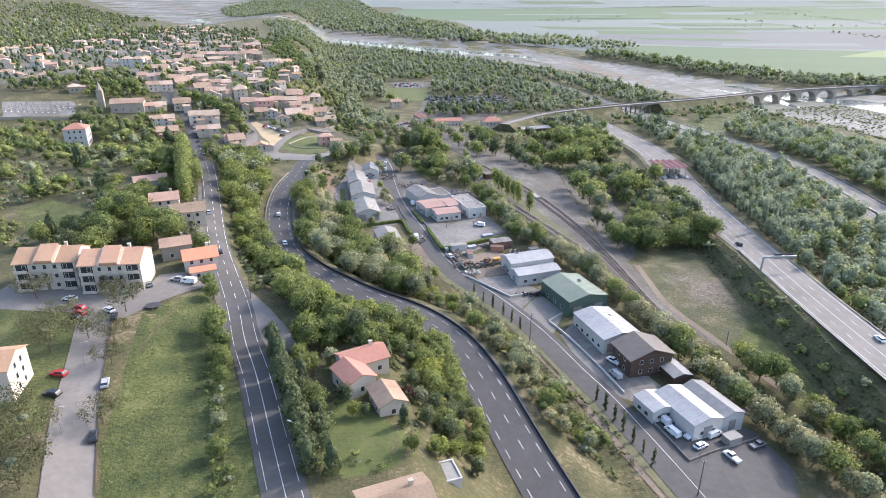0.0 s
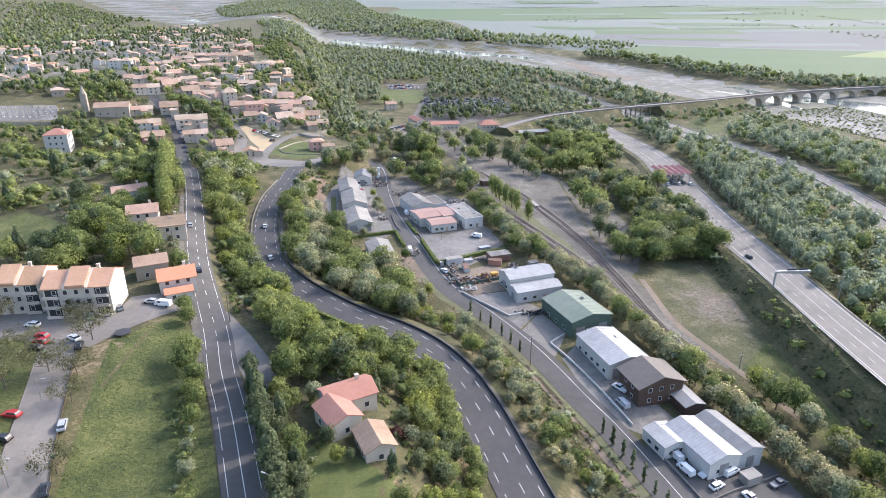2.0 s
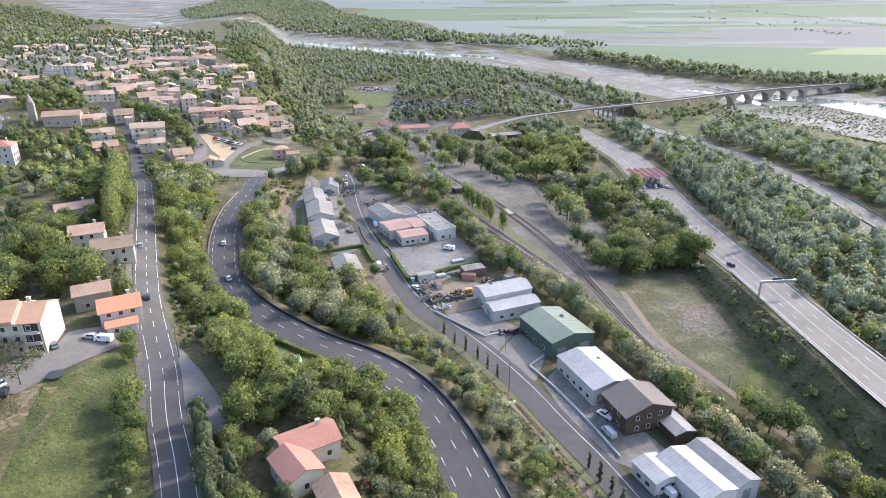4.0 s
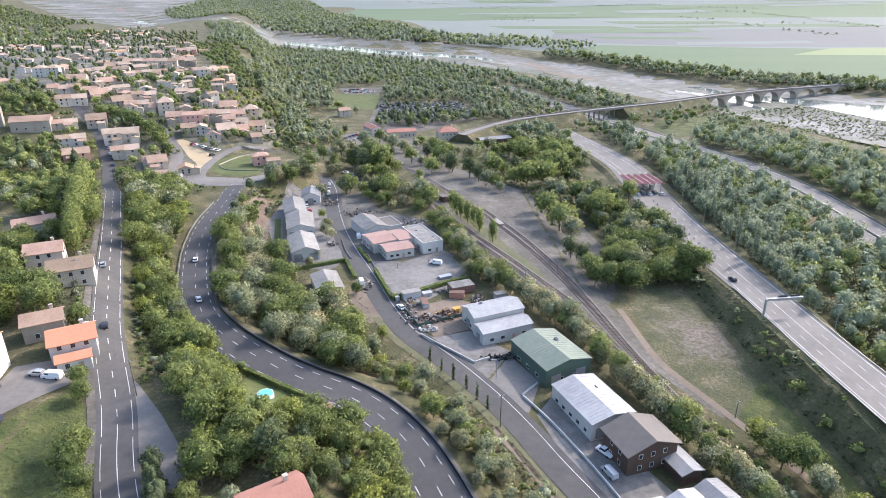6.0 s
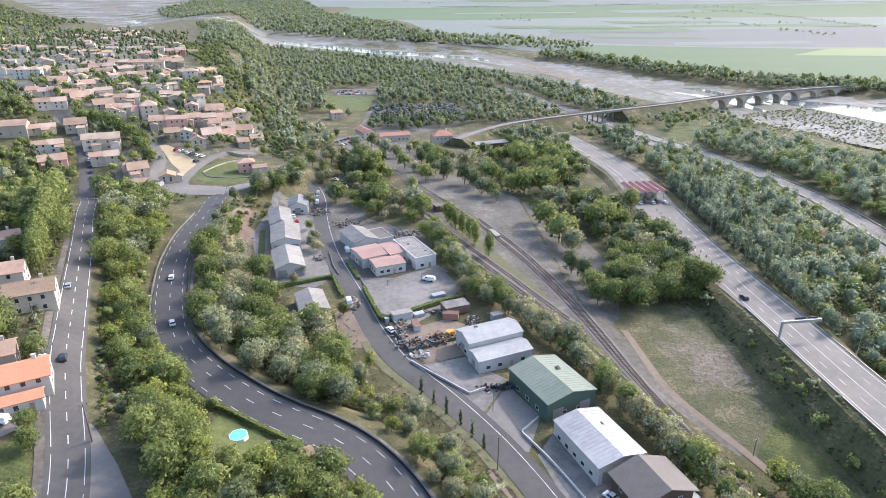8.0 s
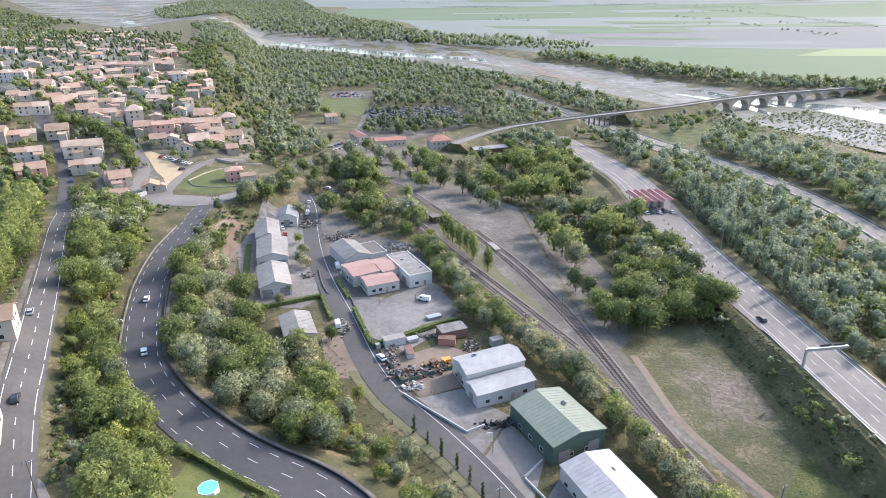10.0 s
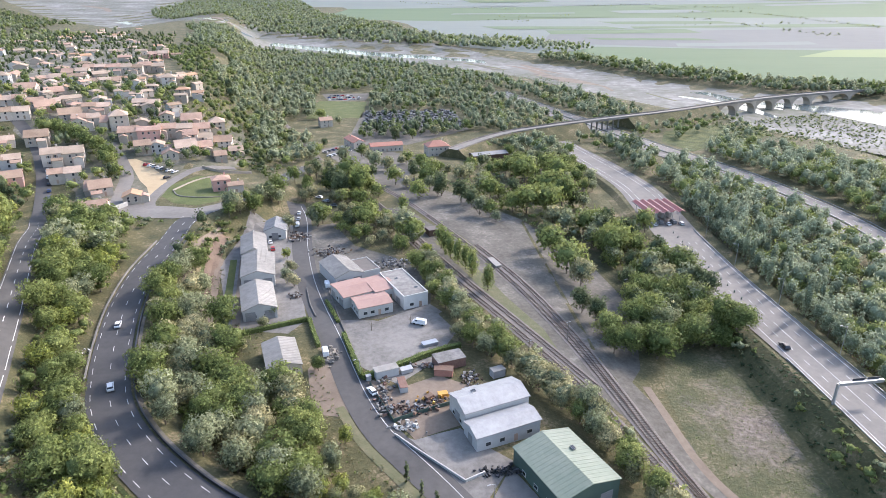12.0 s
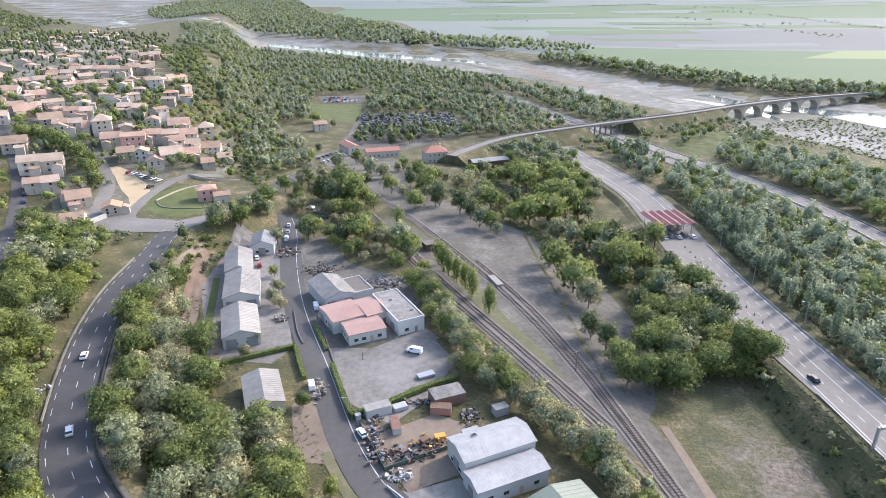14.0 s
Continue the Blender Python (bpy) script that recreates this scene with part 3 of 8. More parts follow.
patch("lawn", [(-108, 415), (-109, 433), (-99, 449), (-89, 447), (-79, 427), (-77, 404), (-86, 397), (-98, 402)], LAWN, "round mown green beside the village street", "lawn", 0.1)
patch("square", [(-145, 465), (-139, 468), (-132, 464), (-116, 446), (-112, 437), (-112, 422), (-113, 413), (-120, 429), (-127, 439), (-137, 457)], SAND, "bare sandy village square", "square", 0.09)
patch("street", [(-74, 401), (-71, 393), (-80, 379), (-91, 377), (-104, 380), (-116, 382), (-124, 396), (-116, 402), (-104, 398), (-96, 396), (-85, 392)], PALE_ASPHALT, "pale asphalt street junction below the village", "street", 0.22)
tagged(ribbon("street", [(-118, 394), (-127, 408), (-131, 425), (-134, 442), (-146, 466), (-160, 486)], -3.6, 3.6, PALE_ASPHALT, 0.17), "pale asphalt street climbing to the village", "street", kind="structure")
tagged(ribbon("street", [(-106, 394), (-111, 405), (-112, 425), (-109, 444), (-102, 462), (-84, 472)], -2.6, 2.6, PALE_ASPHALT, 0.19), "pale asphalt lane round the green", "street", kind="structure")
patch("gravel_bed", [(94, 190), (76, 225), (58, 270), (44, 302), (28, 338), (2, 410), (14, 412), (40, 362), (60, 330), (72, 290), (80, 255), (88, 222), (100, 192)], GRAVEL, "grey-brown gravel between the railway tracks", "gravel", 0.04)
patch("grass_strip", [(27, 364), (31, 352), (43, 314), (50, 294), (58, 272), (62, 268), (60, 284), (52, 306), (45, 330), (37, 348), (30, 366)], SCRUB, "yellowed grass strip between two tracks", "grass", 0.12)
patch("village_ground", [(-215, 490), (-205, 480), (-190, 462), (-172, 440), (-152, 420), (-142, 396), (-128, 378), (-118, 380), (-108, 396), (-108, 440), (-100, 464), (-84, 476), (-78, 496), (-98, 560), (-140, 610), (-200, 650), (-240, 640), (-240, 560)], YARD_EARTH, "trodden earth, gravel and garden grass among houses", "ground", 0.05, 8)
patch("village_ground", [(-240, 560), (-240, 640), (-200, 655), (-230, 760), (-330, 1000), (-420, 1150), (-560, 1200), (-600, 900), (-560, 620), (-420, 520), (-300, 500)], YARD_EARTH, "streets and gardens among the upper houses", "ground", 0.08, 25)
tagged(ribbon("old_track_bed", [(-53, 285), (-59, 311), (-63.2, 330), (-65.5, 350), (-67, 372)], -2.4, 2.0, BROWN_EARTH, 0.1), "bare red-brown strip of an old track bed", "track bed", kind="structure")
tagged(ribbon("earth_track", [(-60.7, 284), (-64.5, 303), (-68, 317), (-70.5, 333), (-71.5, 350), (-69, 376)], -1.3, 1.3, DIRT, 0.1), "pale earth track beside the old track bed", "track", kind="structure")
patch("grass_strip", [(-57, 285), (-62, 303), (-66, 322), (-68, 345), (-69, 370), (-68, 345), (-64.5, 325), (-60.5, 305), (-56, 285)][:5] + [(-67.6, 345), (-64.8, 325), (-60.2, 305), (-55.4, 285)], MEADOW, "green grass strip beside the old track bed", "grass", 0.08)
patch("lawn", [(-159, 226), (-144, 229), (-142, 246), (-156, 256), (-171, 264), (-178, 250)], MEADOW, "sunlit garden meadow among trees", "lawn", 0.08)
patch("lawn", [(-175, 290), (-160, 284), (-147, 284), (-142, 296), (-160, 304)], DRY_FIELD, "dry garden meadow among trees", "lawn", 0.08)
patch("dirt_patch", [(-13, 240), (-4, 238), (-1, 250), (-6, 266), (-12, 274), (-17, 262)], DIRT, "dusty bare ground beside the yard road", "ground", 0.06)
patch("yard", [(0, 288), (6, 292), (22, 302), (26, 296), (14, 283)], CONCRETE, "pale concrete edge of the workshop yard", "yard", 0.07)
tagged(ribbon("earth_track", [(27, 184), (33, 172), (38, 160), (44, 144), (48, 132), (56, 112)], -1.1, 1.1, DIRT, 0.1), "narrow earth track below the yard road", "track", kind="structure")
patch("lawn", [(-72, 700), (-20, 700), (-18, 790), (-70, 800)], LAWN, "far green meadow among woods", "meadow", 0.2, 25)
patch("yard", [(-60, 800), (-20, 800), (-16, 850), (-72, 850)], GRAVEL, "far gravel lot with parked cars", "yard", 0.25, 25)
patch("yard", [(-28, 590), (20, 585), (75, 640), (70, 730), (-20, 730)], GRAVEL, "dark scrap yard behind the station", "yard", 0.2, 20)
patch("meadow", [(-66, 535), (-52, 556), (-60, 600), (-70, 640), (-84, 640), (-76, 590)], MEADOW, "green verge beside the railway", "meadow", 0.15, 8)
patch("meadow", [(232, 545), (262, 566), (300, 575), (330, 610), (300, 645), (240, 618), (222, 580)], MEADOW, "green clearing below the bridge ramp", "meadow", 0.12, 10)
patch("yard", [(-12, 480), (14, 470), (40, 520), (10, 560), (-30, 590), (-46, 575), (-22, 510)], GRAVEL, "gravel forecourt of the railway station", "yard", 0.1, 10)

# River bed and the plain behind it
bed = [tuple(p) for p in NEAR_BANK] + [tuple(p) for p in FAR_BANK[::-1]]
patch("river_bed", bed, SHINGLE, "wide pale gravel river bed with scrub islands", "river bed", 0.25, 60)
patch("river_water", [(470, 590), (520, 520), (600, 430), (700, 330), (790, 330), (700, 470), (600, 600), (520, 700), (440, 760), (400, 800), (385, 850), (365, 850), (400, 770), (440, 700)], WATER, "bright river water between gravel banks", "river", 0.45, 40)
patch("river_water", [(-980, 2700), (-540, 1990), (-230, 1610), (-20, 1390), (160, 1235), (190, 1180), (175, 1170), (130, 1220), (-40, 1330), (-250, 1560), (-570, 1960), (-1000, 2640)], WATER, "thin braid of the river", "river", 0.5, 60)
rb = random.Random(19)
near_q, near_d, _ = dense(NEAR_BANK[:, :2], 12.0)
for k in range(64):
    p, d = near_q[int(rb.uniform(0.08, 0.98) * (len(near_q) - 1))], None
    x0 = float(p[0])
    width = float(bank(x0, FAR_BANK) - bank(x0, NEAR_BANK))
    i0 = int(np.argmin(np.hypot(near_q[:, 0] - p[0], near_q[:, 1] - p[1])))
    d = near_d[i0]
    y0 = float(p[1]) + width * rb.uniform(0.12, 0.9)
    far_off = 1 + float(np.hypot(x0, y0)) / 700
    long_, wide_ = rb.uniform(14, 48) * far_off, rb.uniform(1.2, 4.5) * far_off
    if not 500 < y0 < 3600:
        continue
    ring = []
    for j in range(14):
        a = j * math.tau / 14
        u, v = long_ * math.cos(a), wide_ * math.sin(a) * rb.uniform(0.6, 1.3) + 0.12 * long_ * math.sin(2 * math.cos(a) + k)
        ring.append((x0 + u * d[0] - v * d[1], y0 + u * d[1] + v * d[0]))
    mat, name, label = rb.choice(((SCRUB, "gravel_bar", "low scrubby bar in the river bed"), (GRAVEL, "gravel_bar", "bare grey gravel bar in the river bed"), (WATER, "river_braid", "thin water braid in the gravel bed"), (DIRT, "gravel_bar", "silty bar in the river bed")))
    patch(name, ring, mat, label, "river bed", 0.3 + 0.003 * k, 40)
plain = [
    ("crop", [(290, 1240), (330, 1140), (420, 960), (560, 840), (900, 640), (1600, 700), (1500, 1240), (900, 1260), (640, 1330), (420, 1400)], CROP, "green cereal field on the plain"),
    ("crop", [(700, 1170), (960, 1130), (1300, 1160), (1500, 1240), (1150, 1290), (850, 1290)], CROP_YELLOW, "pale yellow-green field on the plain"),
    ("crop", [(330, 1500), (640, 1340), (1000, 1300), (2400, 1300), (2600, 2100), (1500, 1950), (700, 1850), (420, 1800)], PLOUGHED_HAZY, "bare ploughed field greyed by painted haze"),
    ("crop", [(100, 1750), (420, 1800), (760, 1880), (1500, 1960), (1700, 2500), (700, 2600), (100, 2350)], CROP_HAZY, "green field far off, paled by painted haze"),
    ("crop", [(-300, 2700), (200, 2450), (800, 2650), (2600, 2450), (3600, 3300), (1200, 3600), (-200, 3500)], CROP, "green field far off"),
    ("crop", [(-900, 3700), (300, 3550), (1400, 3650), (4000, 3400), (4600, 6000), (-1800, 6000)], CROP_HAZY, "fields towards the horizon, paled by painted haze"),
]
rf = random.Random(77)
for band in range(13):
    y0 = 1380 + 170 * band * (1 + 0.05 * band)
    x0 = 420 - 40 * band + rf.uniform(0, 200)
    while x0 < 1500 + 0.55 * y0:
        w = rf.uniform(160, 620)
        deep, lean = rf.uniform(50, 150) * (1 + 0.08 * band), rf.uniform(-40, 40)
        if rf.random() < 0.55:
            mat, label = rf.choice(((CROP, "narrow green field on the plain"), (CROP_HAZY, "green field on the plain, paled by painted haze"), (PLOUGHED_HAZY, "bare field on the plain, greyed by painted haze"), (CROP_HAZY, "green field on the plain, paled by painted haze"), (CROP, "narrow green field on the plain")))
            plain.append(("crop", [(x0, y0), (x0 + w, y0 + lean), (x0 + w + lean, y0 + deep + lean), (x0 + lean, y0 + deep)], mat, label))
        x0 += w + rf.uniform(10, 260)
plain.insert(0, ("crop", [(150, 1420), (290, 1250), (560, 850), (900, 650), (4300, 650), (4300, 4700), (-420, 4700), (-300, 3900), (60, 2300), (110, 1700)], CROP_HAZY, "wide green farmland on the plain, paled by painted haze"))
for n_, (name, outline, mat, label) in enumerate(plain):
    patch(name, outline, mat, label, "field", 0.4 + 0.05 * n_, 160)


def rail_track(line, label):
    """Ballast bed with sleepers and two rails."""
    track = ribbon("rail_track", line, -1.9, 1.9, BALLAST, 0.18)
    tagged(track, label, "railway", kind="structure")
    for o in (-0.75, 0.75):
        q, d, at = dense(line, 3.0)
        side = np.stack([d[:, 1], -d[:, 0]], 1)
        p = q + side * o
        z = gz(p[:, 0], p[:, 1])
        verts, faces = [], []
        for k in range(len(p)):
            for e, h in ((-0.06, 0.28), (0.06, 0.28), (0.05, 0.48), (-0.05, 0.48)):
                verts.append((*(p[k] + side[k] * e), z[k] + h))
        for k in range(len(p) - 1):
            faces += [(4 * k + j, 4 * k + 4 + j, 4 * k + 4 + (j + 1) % 4, 4 * k + (j + 1) % 4) for j in range(4)]
        obj("rail", mesh_of("rail", verts, faces, [RAIL]), track)
    q, d, at = dense(line, 0.9)
    q, d = q[at < 260], d[at < 260]
    side = np.stack([d[:, 1], -d[:, 0]], 1)
    verts, faces = [], []
    z = gz(q[:, 0], q[:, 1])
    for k in range(len(q)):
        first = len(verts)
        for h in (0.15, 0.3):
            for e, f in ((-1.2, -0.12), (1.2, -0.12), (1.2, 0.12), (-1.2, 0.12)):
                verts.append((*(q[k] + side[k] * e + d[k] * f), z[k] + h))
        faces += [tuple(first + i for i in f) for f in ((4, 5, 6, 7), (0, 1, 5, 4), (1, 2, 6, 5), (2, 3, 7, 6), (3, 0, 4, 7))]
    tagged(obj("sleepers", mesh_of("sleepers", verts, faces, [SLEEPER]), track), kind="stuff")
    return track


rail_track(RAIL_MAIN, "weathered single railway track on brown ballast")
rail_track(RAIL_SIDE, "weathered siding track on brown ballast")
rail_track([(68, 250), (57.5, 275.5), (46.5, 301.5), (32.6, 332.5), (15, 381), (0, 420)], "second running track beside the main line")
rail_track(RAIL_THIRD, "overgrown siding beside the railway")
ribbon_path = ribbon("track", [(84, 252), (84.5, 235), (85.5, 218), (91, 204), (98, 188), (106, 165)], -1.3, 1.3, DIRT, 0.12)
tagged(ribbon_path, "narrow earth track along the railway", "track", kind="structure")
strip_wall("retaining_wall", BYPASS[0:16], 0.85, 0.35, DARK_METAL, "dark crash barrier wall along the bypass", "barrier", 6.3)
strip_wall("kerb_wall", BYPASS[11:16], 0.6, 0.4, CONCRETE, "pale concrete kerb wall beside the bypass", "wall", -5.9)


# ---- houses ----
def gable_shell(L, W, h, rise, foot=4.5):
    bm = bmesh.new()
    prism(bm, [(-W / 2, -foot), (W / 2, -foot), (W / 2, h), (0, h + rise), (-W / 2, h)], -L / 2, L / 2)
    return bm


def gable_roof(L, W, h, rise, over=0.5, thick=0.22):
    """Two pitched slabs that meet at the ridge."""
    bm = bmesh.new()
    run = W / 2 + over
    drop = rise * over / (W / 2)
    low = h - drop + 0.02
    top = h + rise + 0.02
    prism(bm, [(-run, low), (0, top), (run, low), (run, low + thick), (0, top + thick), (-run, low + thick)], -L / 2 - over, L / 2 + over)
    return bm


def hip_roof(L, W, h, rise, over=0.45, thick=0.2):
    """Four slopes that meet at a short ridge."""
    bm = bmesh.new()
    a, b, r = L / 2 + over, W / 2 + over, max(0.3, (L - W) / 2 + 0.2)
    low = h - rise * over / (W / 2)
    rim = [[bm.verts.new((x, y, z)) for x, y in ((-a, -b), (a, -b), (a, b), (-a, b))] for z in (low, low + thick)]
    p, q = bm.verts.new((-r, 0, h + rise + thick)), bm.verts.new((r, 0, h + rise + thick))
    for k in range(4):
        bm.faces.new((rim[0][k], rim[0][(k + 1) % 4], rim[1][(k + 1) % 4], rim[1][k]))
    t = rim[1]
    for f in ((t[0], t[1], q, p), (t[1], t[2], q), (t[2], t[3], p, q), (t[3], t[0], p), tuple(rim[0][::-1])):
        bm.faces.new(f)
    bmesh.ops.recalc_face_normals(bm, faces=bm.faces)
    return bm


def wing(owner, x, y, turn, L, W, h, rise, wall, roof):
    """A lower part of a house, built against it."""
    for name, bm, mat in (("wing_wall", gable_shell(L, W, h, rise), wall), ("wing_roof", gable_roof(L, W, h, rise, 0.3), roof)):
        bmesh.ops.transform(bm, matrix=pose(x, y, 0, 0, 0, turn), verts=bm.verts)
        part(name, bm, mat, owner)


def roof_rib(W, h, rise, over, thick=0.22):
    """One standing rib of a sheet roof, from eave over the ridge to the other eave."""
    bm = bmesh.new()
    run = W / 2 + over
    low, top = h - rise * over / (W / 2) + thick + 0.02, h + rise + thick + 0.02
    prism(bm, [(-run, low), (0, top), (run, low), (run, low + 0.04), (0, top + 0.04), (-run, low + 0.04)], -0.05, 0.05)
    me = bpy.data.meshes.new("rib")
    bm.to_mesh(me)
    bm.free()
    return me


def window_mesh(w, h, deep=0.1):
    """A window: a frame with a pane set back in it, in one piece."""
    verts, faces, slots = [], [], []
    rings = [(w / 2 + 0.1, -0.1, h + 0.1, 0.1), (w / 2 + 0.1, -0.1, h + 0.1, -0.08), (w / 2, 0.0, h, -0.08), (w / 2, 0.0, h, -0.01)]
    for half, z0, z1, y in rings:
        verts += [(-half, y, z0), (half, y, z0), (half, y, z1), (-half, y, z1)]
    for r in range(3):
        for k in range(4):
            faces.append((4 * r + k, 4 * r + (k + 1) % 4, 4 * r + 4 + (k + 1) % 4, 4 * r + 4 + k))
            slots.append(0)
    faces.append((12, 13, 14, 15))
    slots.append(1)
    return mesh_of("window", verts, faces, [WHITE_WALL, GLASS], slots)


WINDOW = window_mesh(1.0, 1.3)
WINDOW_PLAIN = window_mesh(1.4, 1.1)
SHUTTER_LEAF = mesh_of("shutter", [(-0.25, -0.1, 0), (0.25, -0.1, 0), (0.25, -0.02, 0), (-0.25, -0.02, 0), (-0.25, -0.1, 1.3), (0.25, -0.1, 1.3), (0.25, -0.02, 1.3), (-0.25, -0.02, 1.3)], [(0, 1, 5, 4), (1, 2, 6, 5), (2, 3, 7, 6), (3, 0, 4, 7), (4, 5, 6, 7)], [SHUTTER])
DOOR = mesh_of("door", [(-0.5, -0.05, 0), (0.5, -0.05, 0), (0.5, 0.05, 0), (-0.5, 0.05, 0), (-0.5, -0.05, 2.1), (0.5, -0.05, 2.1), (0.5, 0.05, 2.1), (-0.5, 0.05, 2.1)], [(0, 1, 5, 4), (1, 2, 6, 5), (2, 3, 7, 6), (3, 0, 4, 7), (4, 5, 6, 7)], [SHUTTER])


def openings(owner, L, W, h, rows, sides="fblr", spacing=3.2, me=None, door=True, shutters=False):
    """Rows of windows on the chosen sides, and a door in front."""
    me = me or WINDOW
    for s in sides:
        run = L if s in "fb" else W
        count = max(1, int((run - 1.4) / spacing))
        for r in range(rows):
            for k in range(count):
                at = (k - (count - 1) / 2) * spacing
                z = 1.0 + r * (h / rows if rows else 3)
                if z + 1.3 > h:
                    z = h - 1.5
                turn, out = {"f": (0, -W / 2), "b": (180, -W / 2), "l": (-90, -L / 2), "r": (90, -L / 2)}[s]
                m = pose(0, 0, 0, 0, 0, turn) @ pose(at, out, z)
                if door and s == "f" and r == 0 and k == count // 2:
                    obj("door", DOOR, owner, m=pose(at, -W / 2 - 0.02, 0))
                else:
                    pane = obj("window", me, owner, m=m)
                    if shutters:
                        for side_x in (-0.87, 0.87):
                            obj("shutter", SHUTTER_LEAF, pane, m=pose(side_x, 0, 0))


def house(name, x, y, turn, L, W, h, rise, wall, roof, label, category="house", rows=1, sides="fblr", spacing=3.2, over=0.45, ribs=0.0, chimney=True, win=None, z=None, door=True, group="", flat=False, shutters=False, hip=False):
    """A house: walls with gables, a pitched or flat roof, windows, door and chimney."""
    z = float(np.min(gz(np.array([x - W / 3, x + W / 3]), np.array([y - W / 3, y + W / 3])))) + 0.1 if z is None else z
    owner = new(name)
    owner.matrix_world = pose(x, y, z, 0, 0, turn)
    if flat:
        bm = bmesh.new()
        box(bm, -L / 2, -W / 2, -3.5, L / 2, W / 2, h)
        part("wall", bm, wall, owner)
        bm = bmesh.new()
        box(bm, -L / 2 + 0.25, -W / 2 + 0.25, h - 0.05, L / 2 - 0.25, W / 2 - 0.25, h + 0.06)
        part("roof", bm, roof, owner)
        bm = bmesh.new()
        for a, b, c, d in ((-L / 2 - 0.1, -W / 2 - 0.1, L / 2 + 0.1, -W / 2 + 0.25), (-L / 2 - 0.1, W / 2 - 0.25, L / 2 + 0.1, W / 2 + 0.1), (-L / 2 - 0.1, -W / 2 + 0.25, -L / 2 + 0.25, W / 2 - 0.25), (L / 2 - 0.25, -W / 2 + 0.25, L / 2 + 0.1, W / 2 - 0.25)):
            box(bm, a, b, h - 0.3, c, d, h + 0.35)
        part("parapet", bm, WHITE_WALL, owner)
    else:
        part("wall", gable_shell(L, W, h, 0.05 if hip else rise), wall, owner)
        top = part("roof", hip_roof(L, W, h, rise, over) if hip else gable_roof(L, W, h, rise, over), roof, owner)
        if ribs:
            me = roof_rib(W, h, rise, over)
            me.materials.append(roof)
            for k in np.arange(-L / 2 - over + ribs / 2, L / 2 + over, ribs):
                obj("rib", me, top, m=pose(float(k), 0, 0))
        if chimney:
            bm = bmesh.new()
            box(bm, L / 4 - 0.4, 0.6, h + rise * 0.4, L / 4 + 0.4, 1.3, h + rise + 1.0)
            box(bm, L / 4 - 0.5, 0.5, h + rise + 1.0, L / 4 + 0.5, 1.4, h + rise + 1.15)
            part("chimney", bm, wall, owner)
    if rows:
        openings(owner, L, W, h, rows, sides, spacing, win, door, shutters)
    return tagged(owner, label, category, group)


# ---- workshops and sheds ----
for x, y, turn, L, W, h, roof in ((-39.3, 304.3, 104, 20.6, 11.5, 4.0, SHEET_PALE), (-44.4, 331.3, 100, 21.6, 12.4, 4.6, SHEET_PALE), (-50.4, 354.0, 102, 21, 10.4, 4.6, SHEET_PALE), (-45, 377, 95, 14, 9.7, 4.2, SHEET_GREY)):
    house("shed", x, y, turn, L, W, h, 2.1, WHITE_WALL, roof, "white rendered shed with a grey gabled roof", "shed", 1, "lr", 4, 0.3, chimney=False, win=WINDOW_PLAIN, door=False, group="row of sheds", ribs=1.1)
house("shed", -25.1, 265.9, 106, 15.8, 9.9, 3.4, 1.5, CREAM_WALL, SHEET_PALE, "low garden shed with a pale two-tone roof", "shed", 1, "lr", 4, 0.3, chimney=False, win=WINDOW_PLAIN, ribs=1.0)
house("workshop", -11.5, 327, 116, 18, 11.4, 4.4, 2.0, GREY_WALL, SHEET_PALE, "grey workshop with a gabled fibre roof", "workshop", 1, "fl", 4, 0.3, chimney=False, win=WINDOW_PLAIN, ribs=1.1)
house("annex", -2.2, 330, 116, 13, 7, 3.8, 0.5, GREY_WALL, BROWN_ROOF, "lean-to annex with a brown flat roof", "annex", 0, flat=True)
house("workshop", -6.3, 308.5, 26, 11.5, 13.0, 4.2, 0.8, WHITE_WALL, PINK_ROOF, "white workshop with a pink gravel roof", "workshop", 1, "fl", 3.5, 0.2, chimney=False, win=WINDOW_PLAIN)
house("workshop", 3.5, 311.5, 26, 8.6, 13.0, 4.2, 0.8, WHITE_WALL, PINK_ROOF, "white workshop with a pink gravel roof", "workshop", 1, "fr", 3.5, 0.2, chimney=False, win=WINDOW_PLAIN)
house("office", 1.2, 299.0, 20, 12.5, 9.5, 3.6, 0.7, WHITE_WALL, PINK_ROOF, "low white office wing with a pink gravel roof", "office", 1, "flr", 2.6, 0.2, chimney=False, win=WINDOW_PLAIN)
house("workshop", 12.5, 310.0, 23, 9.4, 22.8, 5.0, 0, WHITE_WALL, FELT, "white workshop with a stained flat roof", "workshop", 1, "f", 3.4, flat=True, win=WINDOW_PLAIN)
house("warehouse", 34.4, 238.6, 20, 19, 9.6, 5.6, 1.5, WHITE_WALL, SHEET_WHITE, "white warehouse with a ribbed white metal roof", "warehouse", 1, "fl", 4, 0.3, chimney=False, win=WINDOW_PLAIN, ribs=0.9)
house("warehouse", 36.6, 229.8, 20, 18.4, 7.4, 4.2, 1.1, GREY_WALL, SHEET_WHITE, "lower warehouse with a ribbed white metal roof", "warehouse", 1, "fl", 4, 0.3, chimney=False, win=WINDOW_PLAIN, ribs=0.9)
house("warehouse", 48.8, 213.2, 112, 19.6, 16, 5.6, 1.8, GREEN_WALL, SHEET_GREEN, "dark green warehouse with a green metal roof", "warehouse", 1, "lb", 5, 0.3, chimney=False, win=WINDOW_PLAIN, ribs=1.2)
